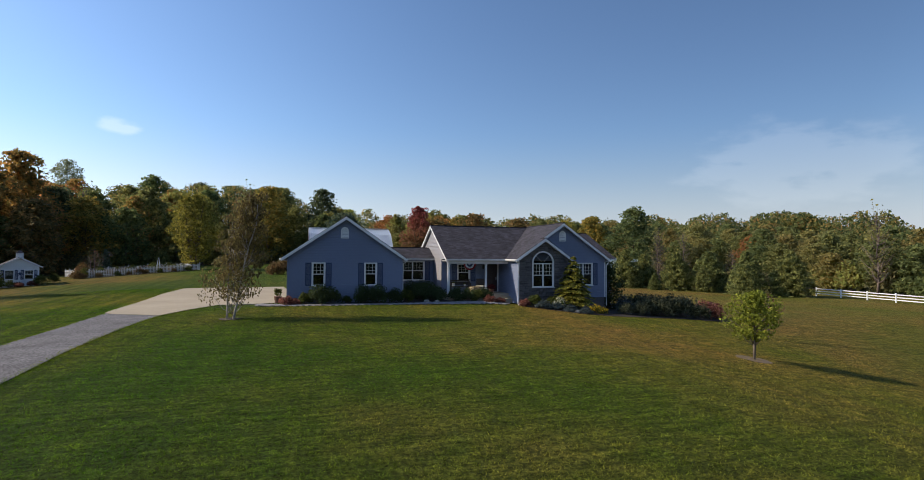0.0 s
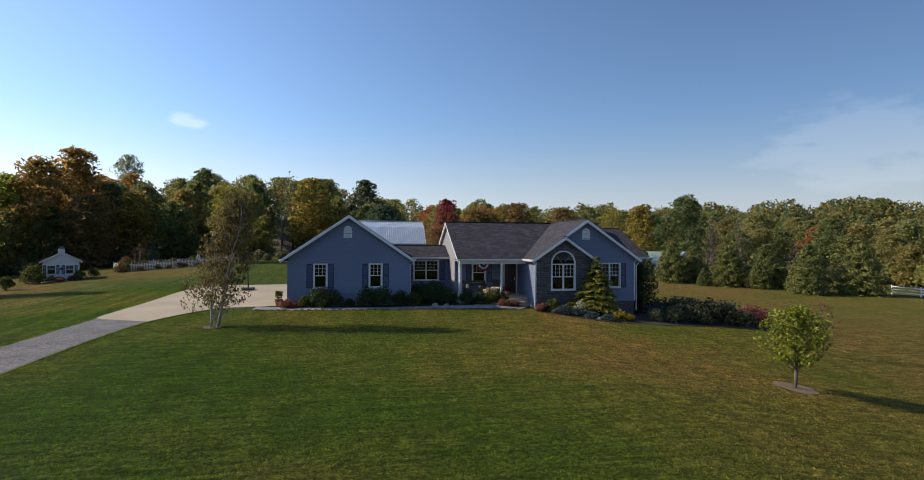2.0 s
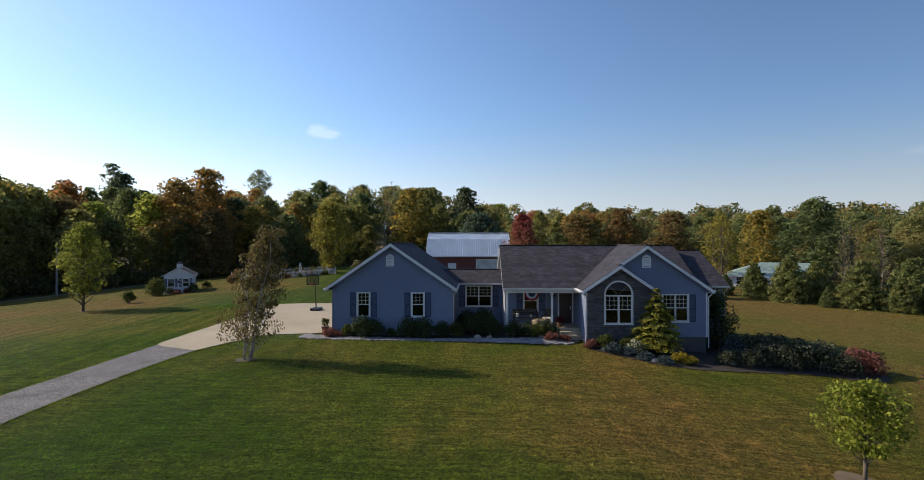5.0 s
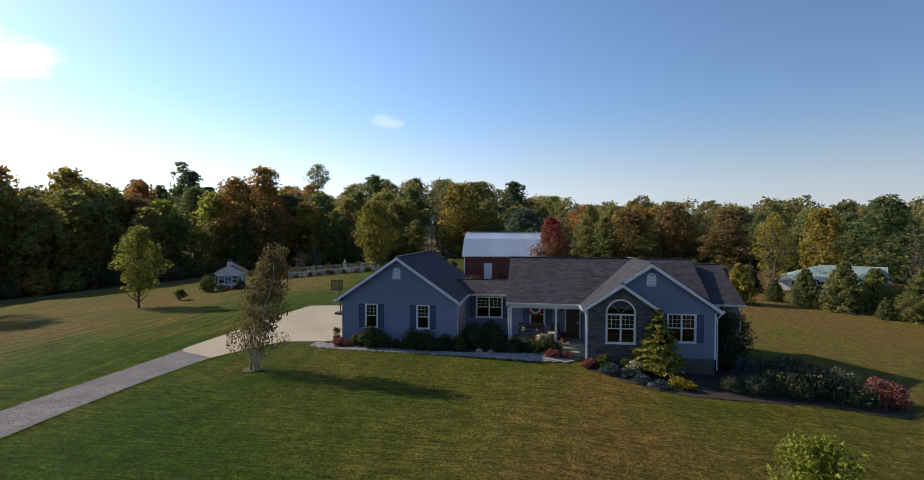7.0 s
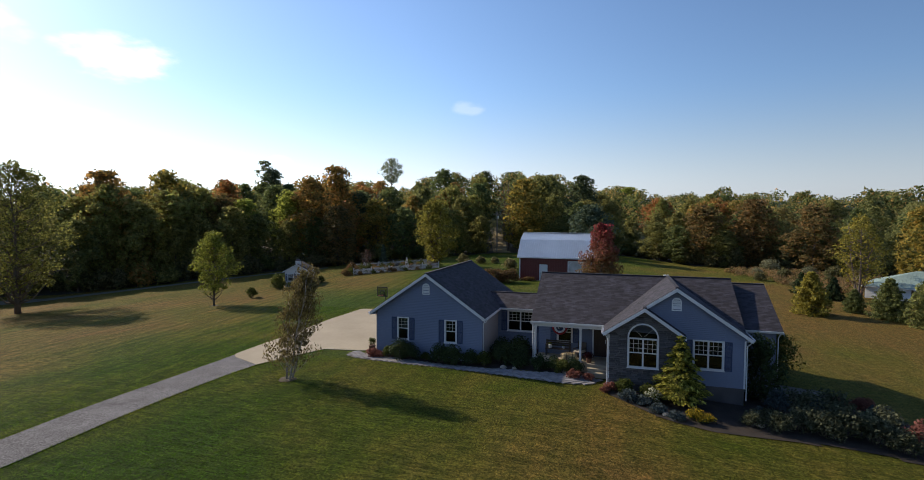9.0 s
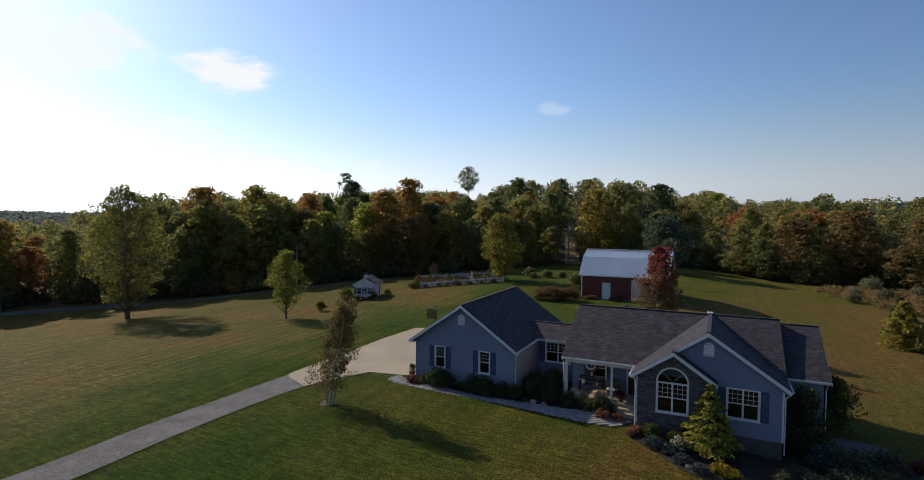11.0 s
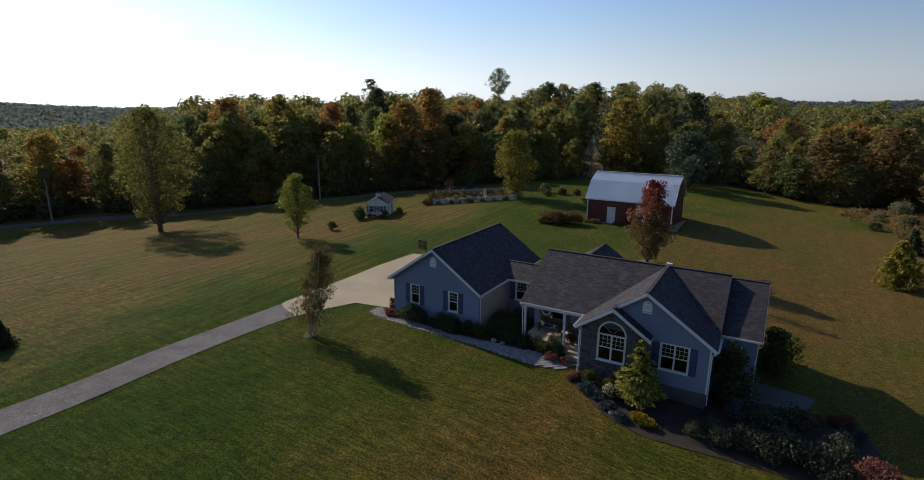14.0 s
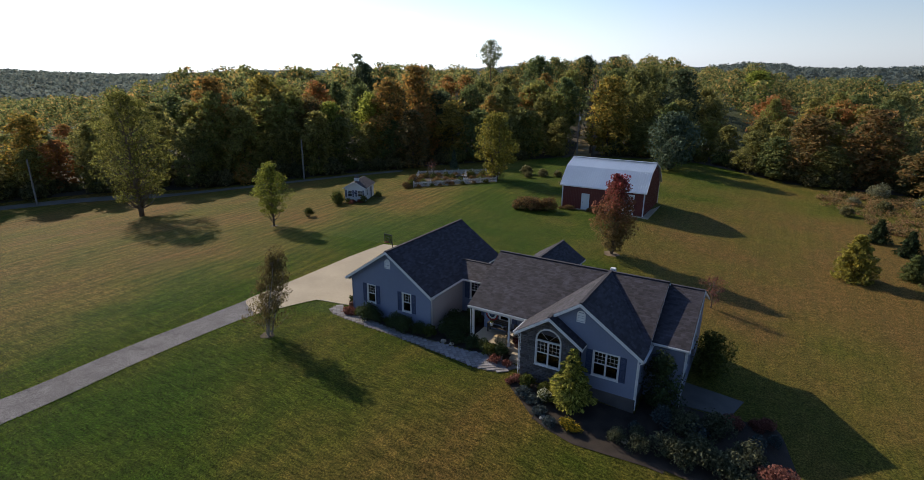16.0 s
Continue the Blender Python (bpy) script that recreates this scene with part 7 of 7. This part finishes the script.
part("backboard", bm, GLASS, hoop, "clear backboard pane")
part("rim", tube(bmesh.new(), [(0.23 * math.cos(a), -0.58 + 0.23 * math.sin(a), 2.16) for a in np.linspace(0, 6.283, 17)], [0.012] * 17, 5), RED_CLOTH, hoop)

pot = thing("planter", "brown clay pot with a leafy plant by the garage corner", "planter", at=pose(-0.55, 0.75, ground(-0.5, 0.7) + 0.06))
bm = bmesh.new()
bmesh.ops.create_cone(bm, cap_ends=True, segments=14, radius1=0.17, radius2=0.25, depth=0.42, matrix=pose(0, 0, 0.21))
part("pot", bm, TERRACOTTA, pot)
v, f = leaf_cards(np.random.default_rng(3), np.array([(0, 0, 0.6), (0.1, 0, 0.75), (-0.1, 0.05, 0.8)]), np.array([0.22, 0.2, 0.18]), 260, 0.06)
o = new("plant", leaf_mesh("plant", v, f, SHRUB_OLIVE))
o.parent = pot


def bench(x0, x1, y):
    th = thing("porch_bench", "dark wooden bench against the porch wall", "bench", at=pose(0, 0, 0.3))
    for k in range(4):
        part("seat_slat", boxed(x0, x1, y - 0.45 + k * 0.11, y - 0.36 + k * 0.11, 0.42, 0.45), DARK_WOOD, th)
    for k in range(3):
        part("back_slat", boxed(x0, x1, y, y + 0.03, 0.55 + k * 0.13, 0.65 + k * 0.13), DARK_WOOD, th)
    for x in (x0 + 0.06, x1 - 0.06):
        part("leg", boxed(x - 0.04, x + 0.04, y - 0.42, y - 0.34, 0, 0.65), DARK_WOOD, th)
        part("leg", boxed(x - 0.04, x + 0.04, y - 0.06, y, 0, 0.95), DARK_WOOD, th)
        part("arm", boxed(x - 0.05, x + 0.05, y - 0.45, y, 0.65, 0.69), DARK_WOOD, th)


bench(11.15, 12.75, 2.35)
chair = thing("porch_chair", "dark porch chair with a cream cushion", "chair", at=pose(13.35, 1.75, 0.3, 0, 0, -25))
part("seat", boxed(-0.3, 0.3, -0.3, 0.3, 0.36, 0.40), DARK_WOOD, chair)
part("cushion", boxed(-0.29, 0.29, -0.29, 0.27, 0.40, 0.52, bevel=0.04), CUSHION, chair, "cream seat cushion")
part("backrest", boxed(-0.3, 0.3, 0.27, 0.31, 0.4, 1.0), DARK_WOOD, chair)
for sx in (-0.27, 0.27):
    for sy in (-0.27, 0.27):
        part("leg", boxed(sx - 0.03, sx + 0.03, sy - 0.03, sy + 0.03, 0, 0.36), DARK_WOOD, chair)
    part("arm", boxed(sx - 0.04, sx + 0.04, -0.3, 0.3, 0.6, 0.64), DARK_WOOD, chair)
bale = thing("straw_bale", "tan straw bale on the porch floor", "straw bale", at=pose(12.75, 1.02, 0.3, 0, 0, 12))
bm = boxed(-0.42, 0.42, -0.24, 0.24, 0.0, 0.44, bevel=0.05)
bmesh.ops.subdivide_edges(bm, edges=bm.edges[:], cuts=3, use_grid_fill=True)
for v in bm.verts:
    v.co += Vector((noise.noise(v.co * 9), noise.noise(v.co * 9 + Vector((5, 0, 0))), noise.noise(v.co * 9 + Vector((0, 7, 0))))) * 0.03
    v.co.z = max(0.0, v.co.z)
part("body", bm, STRAW, bale)
for x in (-0.18, 0.18):
    part("twine", boxed(x - 0.012, x + 0.012, -0.272, 0.272, -0.0, 0.475, bevel=0.004), DARK_WOOD, bale, "dark binding twine")
stalks, f = leaf_cards(np.random.default_rng(12), np.array([(0, 0, 0.3), (-0.25, 0, 0.3), (0.25, 0, 0.3)]), np.array([0.3, 0.28, 0.28]), 420, 0.05, long=2.2)
stalks[:, 2] = np.maximum(stalks[:, 2], 0.01)
o = new("loose_straw", leaf_mesh("loose_straw", stalks, f, STRAW))
o.parent = bale
tagged(o, kind="stuff")
for x, r in ((11.45, 0.11), (12.3, 0.08)):
    jar = thing("bench_planter", "small white planter standing on the porch bench", "planter", "planters on the bench", at=pose(x, 2.12, 0.75))
    part("pot", tube(bmesh.new(), [(0, 0, 0.0), (0, 0, 0.5 * r), (0, 0, 1.9 * r), (0, 0, 2.0 * r)], [0.75 * r, 0.9 * r, r, 0.85 * r], 12), WHITE, jar)
    v, f = leaf_cards(np.random.default_rng(int(x * 10)), np.array([(0, 0, 2.5 * r)]), np.array([1.1 * r]), 90, 0.03)
    o = new("plant", leaf_mesh("plant", v, f, SHRUB_OLIVE))
    o.parent = jar
mum = thing("potted_mum", "dark red potted chrysanthemum beside the porch post", "planter", at=pose(13.95, 0.95, 0.3))
part("pot", tube(bmesh.new(), [(0, 0, 0), (0, 0, 0.26), (0, 0, 0.28)], [0.13, 0.18, 0.19], 12), TERRACOTTA, mum)
v, f = leaf_cards(np.random.default_rng(14), np.array([(0, 0, 0.5), (0.14, 0, 0.44), (-0.14, 0.05, 0.45), (0, -0.14, 0.45)]), np.array([0.24, 0.2, 0.2, 0.2]), 620, 0.035)
o = new("bloom", leaf_mesh("bloom", v, f, MUM_RED))
o.parent = mum
bunting = thing("bunting", "red, white and navy half-round bunting under the porch eave", "bunting")
for r0, r1, m in ((0.10, 0.22, SHUTTER), (0.22, 0.34, WHITE), (0.34, 0.46, RED_CLOTH)):
    bm = bmesh.new()
    q = np.linspace(math.pi, 2 * math.pi, 15)
    for a, b in zip(q, q[1:]):
        y = 0.63
        bm.faces.new([bm.verts.new((12.2 + r * math.cos(t), y + 0.03 * math.sin(9 * t), 2.42 + r * math.sin(t))) for r, t in ((r0, a), (r1, a), (r1, b), (r0, b))])
    bmesh.ops.solidify(bm, geom=bm.faces[:], thickness=0.01)
    part("band", bm, m, bunting)
for i, (x, y, s) in enumerate(((13.1, 0.0, 0.32), (12.7, -0.1, 0.22), (18.0, -4.2, 0.2), (9.6, -0.35, 0.18), (22.4, -3.4, 0.2), (15.1, -1.75, 0.2), (8.9, -0.3, 0.2))):
    bm = bmesh.new()
    bmesh.ops.create_icosphere(bm, subdivisions=2, radius=s)
    for v in bm.verts:
        v.co *= 1 + 0.25 * noise.noise(v.co * 3 / s * 0.4 + Vector((i * 7, 0, 0)))
        v.co.z *= 0.7
    o = part("boulder", bm, ROCK)
    o.matrix_basis = pose(x, y, ground(x, y) + s * 0.3, 0, 0, i * 40)
    tagged(o, "pale rounded boulder in the mulch bed", "boulder", "boulders of the beds")


def pole(x, y, h, arm):
    th = thing("utility_pole", "grey wooden utility pole at the edge of the woods", "utility pole", "utility poles", at=pose(x, y, ground(x, y)))
    part("post", tube(bmesh.new(), [(0, 0, -0.5), (0, 0, h)], [0.17, 0.12], 8), POLE_WOOD, th)
    if arm:
        part("crossarm", boxed(-0.9, 0.9, -0.06, 0.06, h - 0.7, h - 0.55), POLE_WOOD, th)
        part("transformer", tube(bmesh.new(), [(0.25, 0, h - 1.8), (0.25, 0, h - 1.0)], [0.2, 0.2], 10), TIN, th)


pole(-12.2, 89.5, 9.6, True)
pole(-54.5, 46.5, 8.0, False)
pole(-85, 12, 8.0, False)

# lane along the woods
edge_in = [(p[0] - inward(i).x * 2.0, p[1] - inward(i).y * 2.0) for i, p in enumerate(EDGE)]
edge_out = [(p[0] - inward(i).x * 4.6, p[1] - inward(i).y * 4.6) for i, p in enumerate(EDGE)]
k = next(i for i, p in enumerate(EDGE) if p[1] > 62)
drape("farm_lane", edge_out[2:k] + edge_in[2:k][::-1], LANE, 0.02, "pale dirt lane along the edge of the woods", "lane", step=1.0)

drape("farm_track", [(-12.6, 88.0), (-8.4, 88.0), (-12.0, 100.0), (-17.2, 119.0), (-21.0, 119.0), (-15.8, 100.0)], TRACK, 0.08, "straw-coloured track running into the woods", "track", step=1.0)

# pavers of the path
rnd = random.Random(21)
bm = boxed(-0.13, 0.13, -0.13, 0.13, -0.03, 0.03, bevel=0.012)
pv = bpy.data.meshes.new("paver")
bm.to_mesh(pv)
bm.free()
pv.materials.append(PAVER)
c45 = math.sqrt(0.5)
turned = [((x + y) * c45, (y - x) * c45) for x, y in WALK]
v = min(p[1] for p in turned)
while v < max(p[1] for p in turned):
    for a, b in crossings([turned], v + 0.14):
        x = math.ceil((a - 0.02) / 0.275) * 0.275
        while x + 0.2 < b:
            cx, cy = x + 0.137, v + 0.137
            wx, wy = (cx - cy) * c45, (cx + cy) * c45
            o = new("paver", pv)
            o.parent = path
            o.matrix_basis = pose(wx, wy, ground(wx, wy) + 0.03 + rnd.uniform(0, 0.008), rnd.uniform(-1, 1), rnd.uniform(-1, 1), 45 + rnd.uniform(-1, 1))
            x += 0.275
    v += 0.275

# bare earth rings under the lawn trees
for x, y, r in ((20.1, -16.1, 0.75), (-2.6, -5.95, 0.5), (13.8, 24.8, 0.8), (-27.0, 15.5, 0.45)):
    ring = [(x + r * (1 + 0.12 * math.sin(5 * a)) * math.cos(a), y + r * (1 + 0.1 * math.cos(3 * a)) * math.sin(a)) for a in np.linspace(0, 6.283, 25)[:-1]]
    drape("tree_ring", ring, BIRCH_EARTH if r < 0.6 else TREE_RING, 0.025, "ring of dry mulch round a lawn tree", "mulch ring", step=0.15)

# grass standing on the front lawn, beside the drive and over its edges
rng = np.random.default_rng(33)


def grass(name, label, xs, ys, tall):
    """Three short blades at each root."""
    root = np.stack([xs, ys, [ground(x, y) for x, y in zip(xs, ys)]], axis=1)
    blades = []
    for k in range(3):
        a = rng.uniform(0, 6.283, len(root))
        side = np.stack([np.cos(a), np.sin(a), np.zeros(len(root))], axis=1) * rng.uniform(0.006, 0.014, len(root))[:, None] * (0.5 + 0.5 * tall)
        lean = rng.normal(size=(len(root), 3)) * 0.03 * tall
        lean[:, 2] = rng.uniform(0.025, 0.055, len(root)) * tall
        base = root + rng.normal(size=(len(root), 3)) * np.array([0.05, 0.05, 0])
        blades.append(np.stack([base - side, base + side, base + lean], axis=1))
    v = np.concatenate(blades).reshape(-1, 3)
    return tagged(new(name, leaf_mesh(name, v, np.arange(len(v)).reshape(-1, 3), BLADE)), label, "grass", kind="stuff")


count = 130000
gxs, gys = rng.uniform(-7, 34, count), rng.uniform(-36, -1.2, count)
ok = ~(inside(PAD, gxs, gys) | inside(lane_l + lane_r[::-1], gxs, gys) | inside(WALK, gxs, gys) | inside(BED_B, gxs, gys) | inside(BED_A, gxs, gys)) & (rng.random(count) > (gxs - 22) / 12)
grass("grass_blades", "short mown grass standing on the front lawn", gxs[ok], gys[ok], 1.0)
count = 34000
gxs, gys = -9.0 - np.abs(rng.normal(size=count)) * 5.0, rng.uniform(-38, 15, count)
ok = ~(inside(PAD, gxs, gys) | inside(lane_l + lane_r[::-1], gxs, gys))
grass("verge_grass", "short green grass along the far side of the drive", gxs[ok], gys[ok], 1.0)
xs, ys = [], []
for line in (lane_l[6:], lane_r[6:], PAD[:24], [(-8.97, -3.5), (-9.1, 9.6), (-8.6, 15.2)]):
    for (ax, ay), (bx, by) in zip(line, line[1:]):
        if ay < -46:
            continue
        k = int(math.dist((ax, ay), (bx, by)) * 70)
        t, w = rng.random(k), rng.normal(size=(2, k)) * 0.07 + 0.05 * np.sin(np.arange(k))
        xs.append(ax + (bx - ax) * t + w[0])
        ys.append(ay + (by - ay) * t + w[1])
grass("edge_grass", "uneven grass growing over the drive's edges", np.concatenate(xs), np.concatenate(ys), 1.35)
